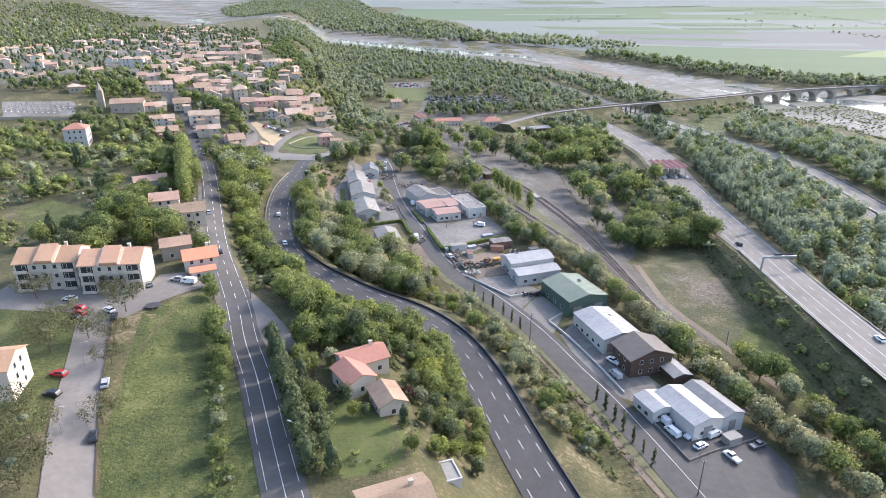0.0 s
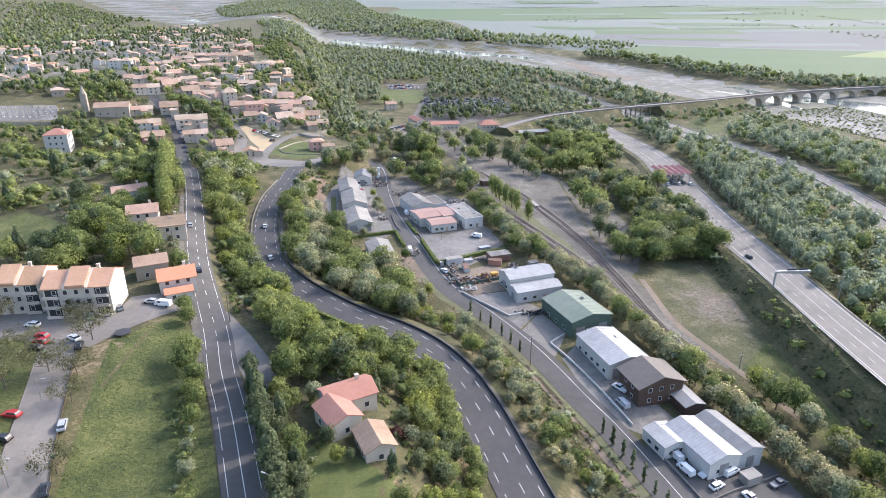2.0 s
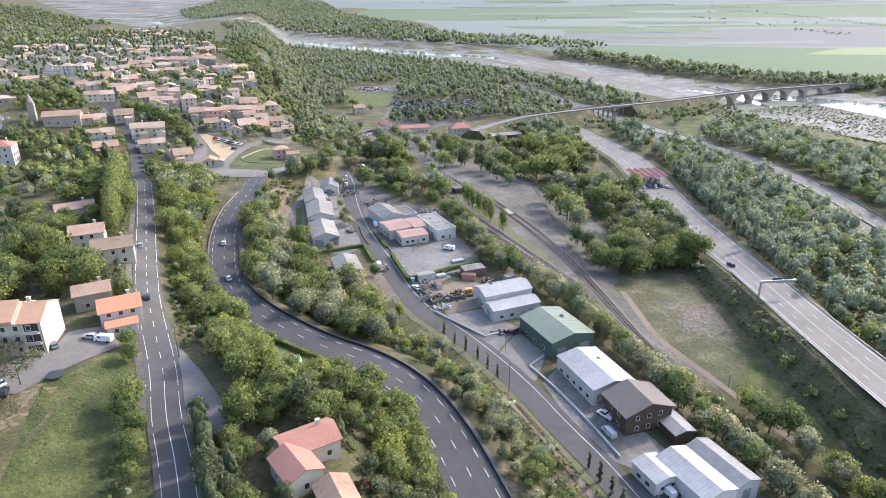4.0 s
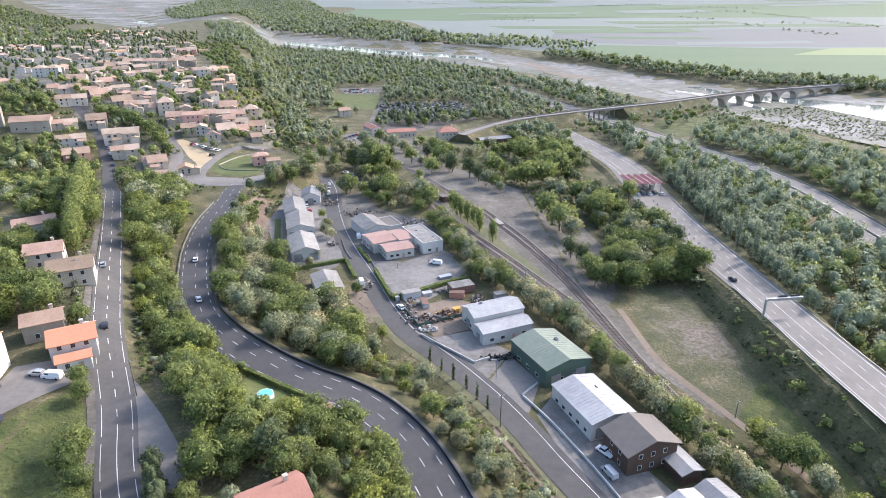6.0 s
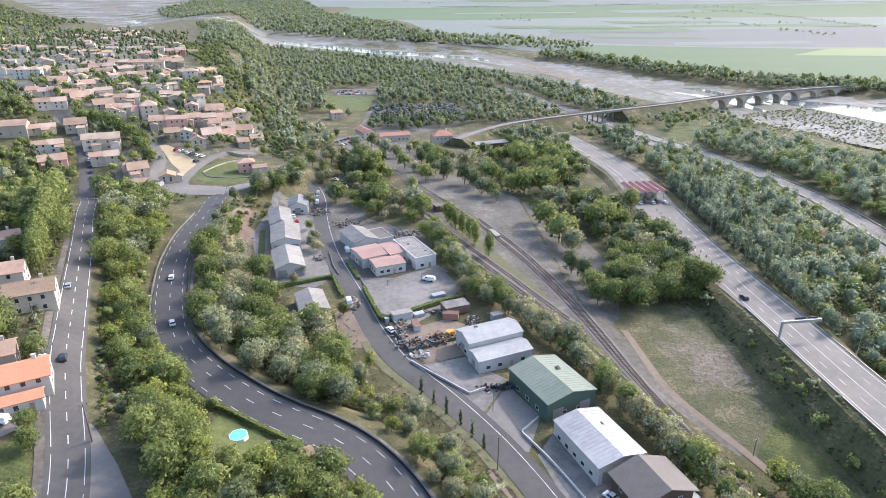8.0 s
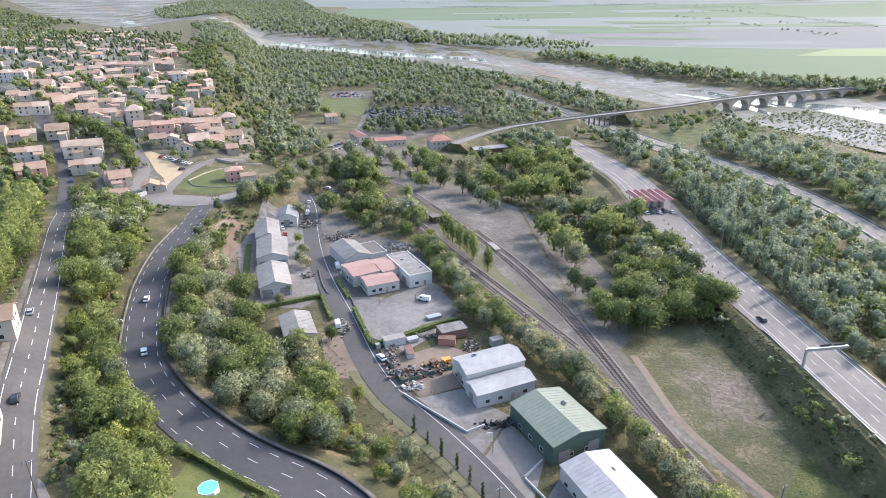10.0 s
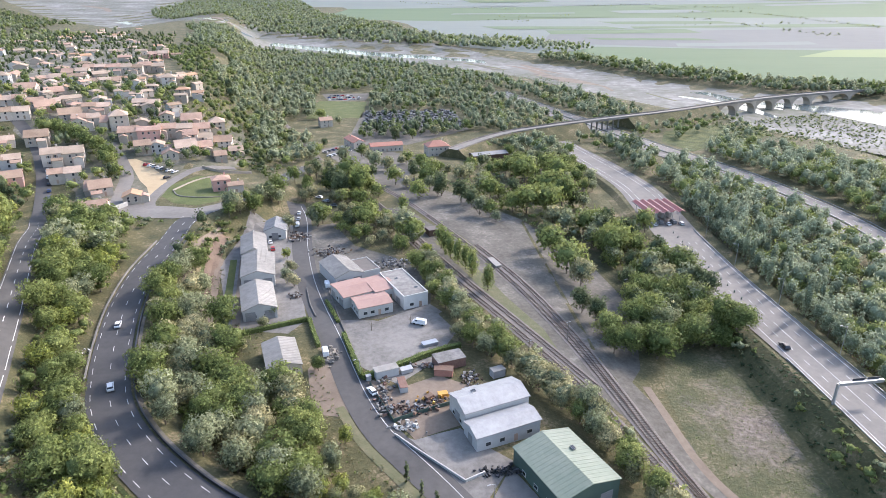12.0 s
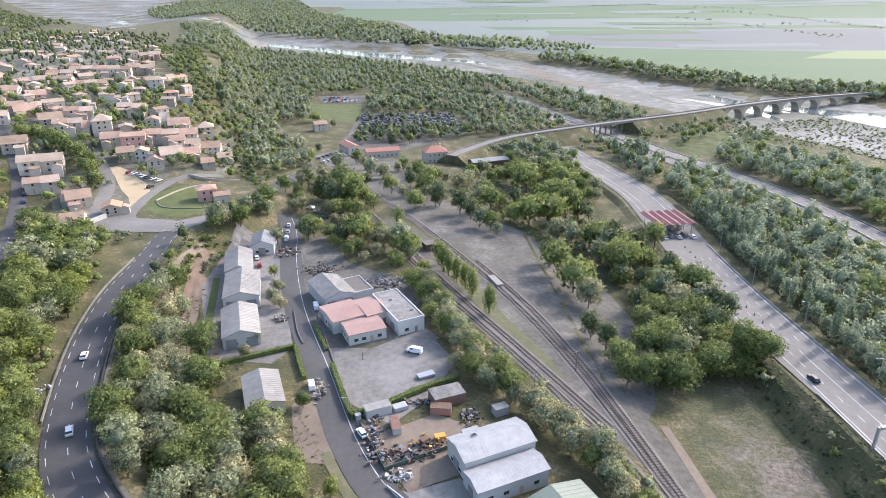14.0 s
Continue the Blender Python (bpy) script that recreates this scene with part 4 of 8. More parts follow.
house("warehouse", 55.6, 190.0, 109, 19.5, 13.8, 5.0, 1.4, WHITE_WALL, SHEET_WHITE, "white warehouse with a bright metal roof", "warehouse", 1, "lb", 3.5, 0.3, chimney=False, win=WINDOW_PLAIN, ribs=1.2)
house("chalet", 63.2, 173.2, 106, 10.5, 14.5, 6.6, 2.6, TIMBER, BROWN_ROOF, "dark timber chalet with a wide brown roof", "chalet", 2, "lb", 3.6, 0.9, chimney=False)
house("lean_to", 71.8, 168.0, 106, 9, 6, 3.2, 0.8, TIMBER, SHEET_GREY, "timber lean-to with a grey roof beside the chalet", "shed", 0, chimney=False)
house("warehouse", 69.0, 148.2, 112, 16.5, 9.8, 4.6, 1.4, WHITE_WALL, SHEET_WHITE, "white gabled hall with a ribbed metal roof", "warehouse", 1, "l", 3.5, 0.25, chimney=False, win=WINDOW_PLAIN, ribs=1.0)
house("warehouse", 77.6, 152.4, 112, 16.5, 7.9, 4.6, 1.3, GREY_WALL, SHEET_GREY, "gabled hall with a grey metal roof", "warehouse", 1, "l", 3.5, 0.25, chimney=False, win=WINDOW_PLAIN, ribs=1.0)
house("garage", 60.4, 150.6, 112, 8.6, 7.6, 3.6, 0.8, WHITE_WALL, SHEET_WHITE, "small white garage with a metal roof", "garage", 1, "lb", 3, 0.25, chimney=False, win=WINDOW_PLAIN, ribs=1.0)

# ---- houses along the main road ----
for x, y, w in ((-101.5, 180, 17.4), (-121.8, 181.2, 17.4)):
    block = house("apartment_block", x, y, 8, w, 12.5, 9.0, 2.8, CREAM_WALL, TILES_OCHRE, "three-storey cream apartment block with ochre tile roof", "apartment block", 3, "fbr", 2.9, 0.4, group="apartment blocks")
    bm = bmesh.new()
    prism(bm, [(-6.3, -1), (6.3, -1), (6.3, 9.0), (0, 11.8), (-6.3, 9.0)], w / 2, w / 2 + 0.12)
    part("gable_wall", bm, WHITE_WALL, block, "bright white gable wall")
    for k in range(3):
        for x0 in (-w / 2 + 0.3, w / 2 - 4.2):
            bm = bmesh.new()
            box(bm, x0, -7.5, 3.0 * k + 0.2, x0 + 3.9, -6.2, 3.0 * k + 0.35)
            balcony = part("balcony", bm, CREAM_WALL, block)
            bm = bmesh.new()
            box(bm, x0, -7.55, 3.0 * k + 0.35, x0 + 3.9, -7.45, 3.0 * k + 1.2)
            part("parapet", bm, CREAM_WALL, balcony)
            bm = bmesh.new()
            box(bm, x0 + 0.3, -6.29, 3.0 * k + 0.36, x0 + 3.6, -6.2, 3.0 * k + 2.6)
            part("recess", bm, GLASS, balcony, "dark glazed recess")
    for x0 in (-w / 6, w / 6):
        bm = bmesh.new()
        prism(bm, [(-6.8, 8.8), (-6.8, 9.25), (0, 12.25), (6.8, 9.25), (6.8, 8.8), (0, 11.8)], x0 - 0.3, x0 + 0.3)
        part("roof_kerb", bm, CREAM_WALL, block)
    bm = bmesh.new()
    prism(bm, [(-6.8, 9.3), (-6.8, 9.9), (0, 12.9), (0, 12.2)], -w / 6 + 0.3, w / 6 - 0.3)
    part("raised_roof", bm, TILES_OCHRE, block)
house("apartment_block", -107, 121.5, 12, 20, 11, 8, 2.2, CREAM_WALL, TILES_OCHRE, "cream apartment block with balconies and tile roof", "apartment block", 3, "fblr", 3.2, group="apartment blocks")
house("house", -81.2, 194.2, 25, 10.5, 9.5, 5.0, 2.0, WHITE_WALL, TILES_ORANGE, "white house with a bright orange tile roof", "house", 2, "flr", 3)
house("house", -78.0, 187.0, 25, 7.5, 4, 3.0, 0.9, WHITE_WALL, TILES_ORANGE, "low annex with a bright orange tile roof", "annex", 1, "f", 3, chimney=False)
house("house", -92.5, 202.5, 25, 9.5, 8, 5, 1.7, STONE_WALL, TILES, "old stone house with a faded tile roof", "house", 1)
house("house", -101, 237, 22, 12.5, 10, 6.2, 2.2, CREAM_WALL, TILES, "cream house with a tan tile roof", "house", 2)
house("house", -116, 251, 20, 11, 9, 5.5, 2.2, CREAM_WALL, TILES, "old house with a faded tile roof", "house", 2)
house("house", -136, 283, 30, 14, 8, 4.2, 1.8, WHITE_WALL, TILES, "white villa with a tile roof in a garden", "house", 1)
house("house", -20.7, 138.4, 30, 11.5, 7.6, 4.2, 1.8, CREAM_WALL, TILES_RED, "garden house with a fresh red tile roof", "house", 1)
house("house", -21.8, 130.8, 125, 9, 7.2, 4.0, 1.6, CREAM_WALL, TILES_RED, "wing of the garden house with a red tile roof", "house", 1, chimney=False)
house("house", -13.0, 123.6, 115, 8.2, 6.5, 3.6, 1.5, CREAM_WALL, TILES, "small outbuilding with a faded tile roof", "outbuilding", 1, chimney=False)
house("house", -8.6, 89.8, 22, 13, 9, 3.6, 1.6, CREAM_WALL, TILES, "low house with a mottled tile roof", "house", 1)
house("carport", 0.9, 105.9, 20, 4.6, 6, 2.8, 0.4, WHITE_WALL, SHEET_PALE, "white carport with a pale flat roof", "carport", 0, flat=True)
house("hut", -17, 181.5, 30, 4, 3, 2.3, 0.7, TIMBER, TILES, "small garden hut with a tile roof", "hut", 0, chimney=False)

# ---- the village ----
VILLAGE_A = [(-302, 662, 14), (-239, 637, 13), (-228, 653, 14), (-223, 732, 12), (-272, 868, 12), (-260, 788, 12), (-348, 823, 12), (-379, 862, 12), (-399, 967, 13), (-397, 1028, 13), (-398, 1105, 13), (-345, 1030, 12), (-325, 867, 12), (-287, 711, 13), (-271, 636, 10), (-280, 489, 11), (-384, 623, 15), (-374, 556, 12), (-360, 600, 10), (-449, 900, 12), (-420, 896, 13), (-330, 520, 12), (-300, 560, 12), (-205, 546, 12), (-155, 542, 10)]
# x, y, turn of the ridge, length, height of the eaves, walls and roof
OLD_CORE = [(-126, 506, 12, 19.6, 6.5, "ST"), (-114, 514, 14, 12.6, 6.5, "CT"), (-107, 530, 14, 9.8, 9, "CH"), (-112, 503, 12, 17, 5.5, "CT"), (-130, 480, 105, 8, 6, "WL"), (-137, 478, 20, 9, 6, "ST"), (-114, 482, 24, 12, 5.5, "CL"), (-120, 473, 110, 7.5, 5, "CT"), (-106, 490, 20, 10, 5, "ST"), (-99, 508, 8, 11.7, 6, "CT"), (-90, 503, 18, 8.5, 5, "CL"), (-161, 510, 20, 10.6, 9, "CH"), (-176, 509, 16, 22.9, 6, "CT"), (-193, 516, 30, 12.6, 5, "ST"), (-151, 496, 15, 11, 6, "ST"), (-156, 546, 8, 16.4, 5, "SL"), (-137, 527, 104, 9.1, 6, "CT"), (-159, 606, 14, 9.7, 9, "WH"), (-123, 531, 10, 12.3, 4, "ST")]
UPPER_STREET = [(-94, 481, 20, 6.8, 5, "ST"), (-255, 669, 12, 20.4, 6.5, "CT"), (-246, 695, 10, 25.6, 7, "ST"), (-220, 686, 12, 26.1, 8, "CT"), (-205, 704, 14, 20.8, 7, "ST"), (-210, 617, 14, 21.3, 6, "CT"), (-241, 831, 12, 20.8, 6, "PT"), (-301, 873, 20, 15, 5, "CL"), (-264, 643, 18, 18.6, 5, "CL"), (-256, 591, 14, 14.1, 5, "CT"), (-300, 633, 10, 20.3, 9, "WH"), (-217, 536, 24, 18.7, 5, "CT"), (-224, 510, 24, 18.8, 5.5, "CT"), (-223, 563, 28, 11.3, 5, "ST"), (-241, 538, 16, 21.6, 5, "CT"), (-182, 503, 105, 8.9, 6, "CT"), (-182, 530, 20, 15.7, 6, "CT")]
LOWER_STREET = [(-172, 456, 22, 20.6, 7, "CL"), (-162, 434, 22, 15.3, 6, "CT"), (-139, 420, 26, 10.5, 5, "CT"), (-118, 407, 108, 8, 5, "CO"), (-197, 444, 24, 16.2, 6, "WT"), (-187, 426, 24, 14, 5, "PT"), (-212, 469, 24, 15.7, 5, "CT"), (-213, 528, 30, 12, 4.5, "ST"), (-143, 424, 14, 9, 4, "ST"), (-129, 388, 20, 12, 5, "CT"), (-195, 478, 20, 12, 5, "CT")]
WALL_OF = {"P": (PINK_WALL, "pink rendered"), "S": (STONE_WALL, "old stone"), "C": (CREAM_WALL, "cream rendered"), "W": (WHITE_WALL, "white rendered")}
ROOF_OF = {"T": (TILES, "a faded tile roof"), "L": (TILES_PALE, "a pale tile roof"), "O": (TILES_OCHRE, "an ochre tile roof"), "H": (TILES_PALE, "a hipped tile roof")}
rng = random.Random(11)
TAKEN = [(-138, 497, 15), (-81, 427, 10), (-232, 398, 14), (-228, 460, 24), (-247, 462, 8)]
for x, y, turn, long_, tall, kind in OLD_CORE + UPPER_STREET + LOWER_STREET:
    wall, look_of = WALL_OF[kind[0]]
    roof, top_of = ROOF_OF[kind[1]]
    units = 1 if long_ < 15 else 2 if long_ < 21 else 3
    each = long_ / units
    for k in range(units):
        at = (k - (units - 1) / 2) * each
        deep = min(12.5, max(8.5, 1.05 * each)) * rng.uniform(0.9, 1.12)
        hx, hy = x + at * math.cos(radians(turn)) - rng.uniform(0, 1) * math.sin(radians(turn)), y + at * math.sin(radians(turn))
        home = house("village_house", hx, hy, turn + rng.uniform(-2, 2), each - 0.05, deep, tall - 0.9 + rng.uniform(-0.8, 0.6), deep * rng.uniform(0.19, 0.25), wall, roof if k != 1 else TILES_PALE, f"{look_of} village house with {top_of}", "house", 3 if tall > 8 else 2, "flr", 3.3, group="village houses", chimney=rng.random() < 0.5, hip=kind[1] == "H", shutters=rng.random() < 0.12)
        if rng.random() < 0.55:
            side_ = rng.choice((-1, 1))
            wing(home, side_ * each * 0.22, -deep / 2 - 1.2, 90 if rng.random() < 0.6 else 0, rng.uniform(4, 5.5), rng.uniform(4, 5), tall * rng.uniform(0.45, 0.65), 0.9, wall, TILES if rng.random() < 0.6 else TILES_PALE)
    TAKEN.append((x, y, long_))
for x, y, w in VILLAGE_A:
    wall, look_of = WALL_OF[rng.choice("CSCW")]
    tall = rng.choice((4.0, 4.8, 5.6))
    home = house("village_house", x, y, rng.choice((12, 28, 50, 100, 118)) + rng.uniform(-8, 8), w, w * rng.uniform(0.65, 0.85), tall, w * 0.13, wall, rng.choice((TILES, TILES_PALE)), look_of + " village house with a faded tile roof", "house", 1, "flr", 3.2, group="village houses", chimney=rng.random() < 0.5, hip=rng.random() < 0.3)
    wing(home, rng.choice((-1, 1)) * w * 0.2, -w * 0.36 - 1.2, 90, rng.uniform(4.5, 6), rng.uniform(4, 5), tall * 0.7, 0.8, wall, TILES_PALE)
    TAKEN.append((x, y, w))


def infill(count, x0, x1, y0, y1, sizes, rows, far):
    """More houses between those, where there is room and no road."""
    tries = made = 0
    while made < count and tries < 3000:
        tries += 1
        x, y, w = rng.uniform(x0, x1), rng.uniform(y0, y1), rng.uniform(*sizes)
        if x > -100 - 0.36 * (y - 500) or any(math.hypot(x - a, y - b) < (0.75 if far else 0.6) * (w + c) for a, b, c in TAKEN):
            continue
        if along(x, y, np.array(MAIN_ROAD, float))[0] < 11 or (-330 < x < -250 and 415 < y < 475):
            continue
        TAKEN.append((x, y, w))
        made += 1
        tall = rng.choice((4.0, 5.0, 6.0)) if not far else rng.choice((2.9, 3.6, 5.0))
        wall, look_of = rng.choice(((CREAM_WALL, "cream rendered"), (STONE_WALL, "old stone"), (CREAM_WALL, "cream rendered"), (WHITE_WALL, "white rendered")))
        home = house("village_house", x, y, rng.choice((10, 28, 55, 105, 120)) + rng.uniform(-10, 10), w, w * rng.uniform(0.6, 0.85), tall, w * 0.13, wall, rng.choice((TILES, TILES_PALE, TILES_PALE, TILES_OCHRE)), look_of + " village house with a faded tile roof", "house", rows, "f" if far else "fr", 6.0 if far else 3.6, group="village houses", chimney=rng.random() < 0.4, hip=rng.random() < 0.3)
        if rng.random() < 0.6:
            wing(home, rng.choice((-1, 1)) * w * 0.25, -w * 0.35 - 1.0, 90, rng.uniform(4.5, 6.5), rng.uniform(4, 5), tall * 0.75, 0.7, wall, TILES_PALE)


infill(30, -240, -98, 500, 660, (7, 10), 2, False)
infill(66, -560, -210, 540, 900, (9, 13), 1, True)
infill(46, -640, -250, 860, 1330, (9, 14), 1, True)
infill(26, -1150, -560, 1000, 2100, (11, 18), 1, True)
house("village_house", -139, 497, 12, 13.3, 10, 6.5, 1.6, PINK_WALL, TILES, "pink rendered house with a faded tile roof", "house", 2, group="village houses")
house("village_house", -81, 427, 20, 9, 8, 6.4, 1.6, PINK_WALL, TILES, "pink house with pale shutters beside the green", "house", 2, group="village houses", hip=True)
house("village_house", -73, 424, 20, 7.5, 6, 4.2, 1.2, CREAM_WALL, TILES, "low wing of the pink house", "house", 1, group="village houses")
house("manor", -232, 398, 15, 13, 12, 10.5, 2.8, WHITE_WALL, TILES_RED, "tall white manor with a red hipped roof", "manor", 3, "fblr", 3.2, hip=True)
house("church", -228, 462, 15, 22, 11, 6.0, 2.6, STONE_WALL, TILES, "stone church nave with a tile roof", "church", 1, "f", 5, chimney=False)
tower = new("church_tower")
tower.matrix_world = pose(-247, 462, float(gz(-247, 462)), 0, 0, 15)
bm = bmesh.new()
box(bm, -2.0, -2.0, -1, 2.0, 2.0, 12)
part("wall", bm, STONE_WALL, tower)
bm = bmesh.new()
tube(bm, (0, 0, 12), (0, 0, 18), 2.2, 0.1, 8)
part("spire", bm, STONE_WALL, tower)
tagged(tower, "stone church tower with a pointed spire", "tower")
house("station", 41, 549, 12, 16, 11, 7.5, 3.2, CREAM_WALL, TILES_RED, "old railway station with a red hipped roof", "station", 2, hip=True)
house("station_annex", 53, 552, 12, 8, 8, 4.2, 1.5, CREAM_WALL, TILES, "low annex of the station", "annex", 1, chimney=False)
house("depot", 4, 567, 12, 24, 9, 4.6, 1.8, CREAM_WALL, TILES_RED, "long low depot with a red tile roof", "depot", 1, chimney=False)
house("house", -20, 580, 115, 20, 9, 6, 2, CREAM_WALL, TILES_RED, "pink-walled house with a red tile roof", "house", 2)
house("house", -50, 664, 20, 11, 8, 6, 2.2, CREAM_WALL, TILES, "lone cream house by the railway", "house", 2)
house("goods_shed", 76, 530, 17, 26, 9, 5, 1.2, TIMBER, SHEET_GREY, "long open goods shed with a grey roof", "shed", 0, chimney=False)



def roof_lights(x, y, turn, spots, mat, label):
    """Small flat skylights that stand on a roof."""
    for dx, dy, z in spots:
        light = new("skylight")
        light.matrix_world = pose(x, y, z, 0, 0, turn) @ pose(dx, dy, 0)
        bm = bmesh.new()
        box(bm, -0.7, -0.5, -0.1, 0.7, 0.5, 0.3, 0.04)
        part("curb", bm, mat, light)
        bm = bmesh.new()
        box(bm, -0.6, -0.4, 0.3, 0.6, 0.4, 0.36)
        part("pane", bm, GLASS, light)
        tagged(light, label, "skylight")


roof_lights(34.4, 238.6, 20, [(-4, 1.6, 7.9)], SHEET_WHITE, "small white skylight on the metal roof")
roof_lights(48.8, 213.2, 112, [(2, -3.5, 6.3)], SHEET_PALE, "small pale skylight on the green roof")
roof_lights(55.6, 190.0, 109, [(3, -3, 3.5)], SHEET_PALE, "small pale skylight on the white roof")
roof_lights(12.5, 310, 23, [(-1, 4, 6.9), (2.5, -6, 6.9)], SHEET_PALE, "small pale skylight on the flat roof")


# Large sheet-metal doors on the gable ends that face the yards
for hall in [o for o in bpy.data.objects if o.name.split(".")[0] in ("warehouse", "workshop", "shed", "garage")]:
    shell = [o for o in hall.children if o.name.startswith("wall")][0]
    v = np.array([p.co[:] for p in shell.data.vertices])
    half_l, half_w, top = float(-v[:, 0].min()), float(-v[:, 1].min()), float(v[:, 2].max())
    for off in ((-0.28, 0.28) if half_w > 5.5 else (0.0,)):
        bm = bmesh.new()
        wide, high = min(1.7, half_w * 0.3), min(3.3, top * 0.55)
        box(bm, -half_l - 0.1, off * 2 * half_w - wide, 0.0, -half_l + 0.02, off * 2 * half_w + wide, high)
        for k in range(1, 5):
            box(bm, -half_l - 0.14, off * 2 * half_w - wide, high * k / 5 - 0.04, -half_l - 0.08, off * 2 * half_w + wide, high * k / 5 + 0.04)
        part("door", bm, SHEET_GREY, hall, "grey sectional metal door")
# ---- trees ----
ico = bmesh.new()
bmesh.ops.create_icosphere(ico, subdivisions=1, radius=1.0)
ICO_V = np.array([v.co[:] for v in ico.verts])
ICO_F = np.array([[v.index for v in f.verts] for f in ico.faces])
ico.free()

def clumps(rnd, low, high, wide, count, form):
    """Rounded sprays that make up a crown: centre and radii."""
    out = []
    tall = (high - low) / 2
    lean_x, lean_y = rnd.uniform(-0.12, 0.12) * wide, rnd.uniform(-0.12, 0.12) * wide
    lobes = [(rnd.uniform(0, math.tau), rnd.uniform(-0.5, 0.8), rnd.uniform(0.75, 1.12)) for _ in range(5)]
    for k in range(count):
        f = (k + 0.5) / count
        a = k * 2.39996 + rnd.uniform(-0.5, 0.5)
        if form == "column":
            z = low + 2 * tall * f
            reach = wide * (0.25 + 0.75 * math.sin(math.pi * min(0.97, 0.12 + 0.86 * f)) ** 0.6)
            r = wide * rnd.uniform(0.34, 0.5)
            q = max(0.0, reach - r) * rnd.uniform(0.6, 1.1)
            out.append((q * math.cos(a), q * math.sin(a), z, r, r, r * rnd.uniform(1.0, 1.5)))
            continue
        if form == "cone":
            z, reach = low + 2 * tall * f, wide * (1.02 - f) * rnd.uniform(0.7, 1.0)
            r = wide * rnd.uniform(0.16, 0.26) * (1.15 - 0.7 * f)
            out.append((max(0.0, reach - r) * math.cos(a), max(0.0, reach - r) * math.sin(a), z, r * 1.2, r * 1.2, r * 0.9))
            continue
        if form == "flat":
            q = wide * 0.85 * math.sqrt(rnd.random())
            r = wide * rnd.uniform(0.2, 0.34)
            out.append((q * math.cos(a), q * math.sin(a), low + 2 * tall * rnd.uniform(0.5, 0.85), r, r, r * 0.7))
            continue
        u = 1 - 1.75 * f
        grow = max(w * max(0.0, math.cos(a - b) * 0.5 + 0.5) * (1 - 0.5 * abs(u - c)) for b, c, w in lobes)
        shell = (0.62 + 0.38 * grow) * rnd.choice((1.0, 0.95, 0.8, 0.5))
        flat = math.sqrt(max(0.0, 1 - u * u))
        r = min(wide, 1.2 * tall) * rnd.uniform(0.19, 0.34)
        swell = 1.0 if u > -0.2 else 0.9
        out.append((lean_x * (u + 1) + (wide - 0.8 * r) * shell * flat * swell * math.cos(a), lean_y * (u + 1) + (wide - 0.8 * r) * shell * flat * swell * math.sin(a), low + tall + (tall - 0.7 * r) * shell * u, r * rnd.uniform(0.9, 1.2), r * rnd.uniform(0.9, 1.2), r * rnd.uniform(0.7, 0.95)))
    return out


def leaves(nr, blobs, n, size):
    """Small leafy blades spread over the sprays: corners as an array (n, 3, 3), and the way that each faces."""
    b = np.array(blobs)
    mid = b[:, :3].mean(0)
    weight = (b[:, 3] * b[:, 4]) ** 0.9
    pick = b[nr.choice(len(b), n, p=weight / weight.sum())]
    d = nr.normal(size=(n, 3))
    out = pick[:, :3] - mid
    d += 0.55 * out / (np.linalg.norm(out, axis=1, keepdims=True) + 1e-6)
    d[:, 2] += 0.3
    d /= np.linalg.norm(d, axis=1, keepdims=True)
    at = pick[:, :3] + d * pick[:, 3:] * (0.5 + 0.95 * nr.random((n, 1)) ** 0.9 + np.abs(nr.normal(scale=0.12, size=(n, 1))))
    normal = d + nr.normal(scale=0.5, size=(n, 3))
    normal /= np.linalg.norm(normal, axis=1, keepdims=True)
    t = np.cross(normal, nr.normal(size=(n, 3)))
    t /= np.linalg.norm(t, axis=1, keepdims=True) + 1e-9
    u = np.cross(normal, t)
    s = size * nr.uniform(0.5, 1.4, (n, 1))
    w = s * nr.uniform(0.55, 0.95, (n, 1))
    whole = (at - mid) / (np.abs(at - mid).max(0) + 1e-6)
    face = 0.4 * d + 0.75 * whole + nr.normal(scale=0.4, size=(n, 3))
    face /= np.linalg.norm(face, axis=1, keepdims=True)
    return np.stack([at - t * s - u * w, at + t * s - u * w * 0.2, at - t * s * 0.6 + u * w], 1), np.repeat(face, 3, axis=0)


def inner_mass(nr, blobs, full, lobes):
    """The shaded inside of a crown, a few uneven lobes: corners, faces and the way that each corner faces."""
    b = np.array(blobs)
    low, high = (b[:, :3] - b[:, 3:]).min(0), (b[:, :3] + b[:, 3:]).max(0)
    mid, half = (low + high) / 2, (high - low) / 2
    spots = [(mid, half * full)]
    if lobes > 1:
        spots = [(mid, half * full * 0.86)] + [(mid + half * full * 0.42 * np.array((math.cos(k * 2.4), math.sin(k * 2.4), 0.9 * math.cos(k * 1.7))), half * full * 0.6) for k in range(lobes - 1)]
    v = np.concatenate([ICO_V * (1 + nr.normal(scale=0.1, size=(len(ICO_V), 1))) * r + c for c, r in spots])
    return v, np.concatenate([ICO_F + len(ICO_V) * i for i in range(len(spots))]), np.tile(ICO_V, (len(spots), 1))


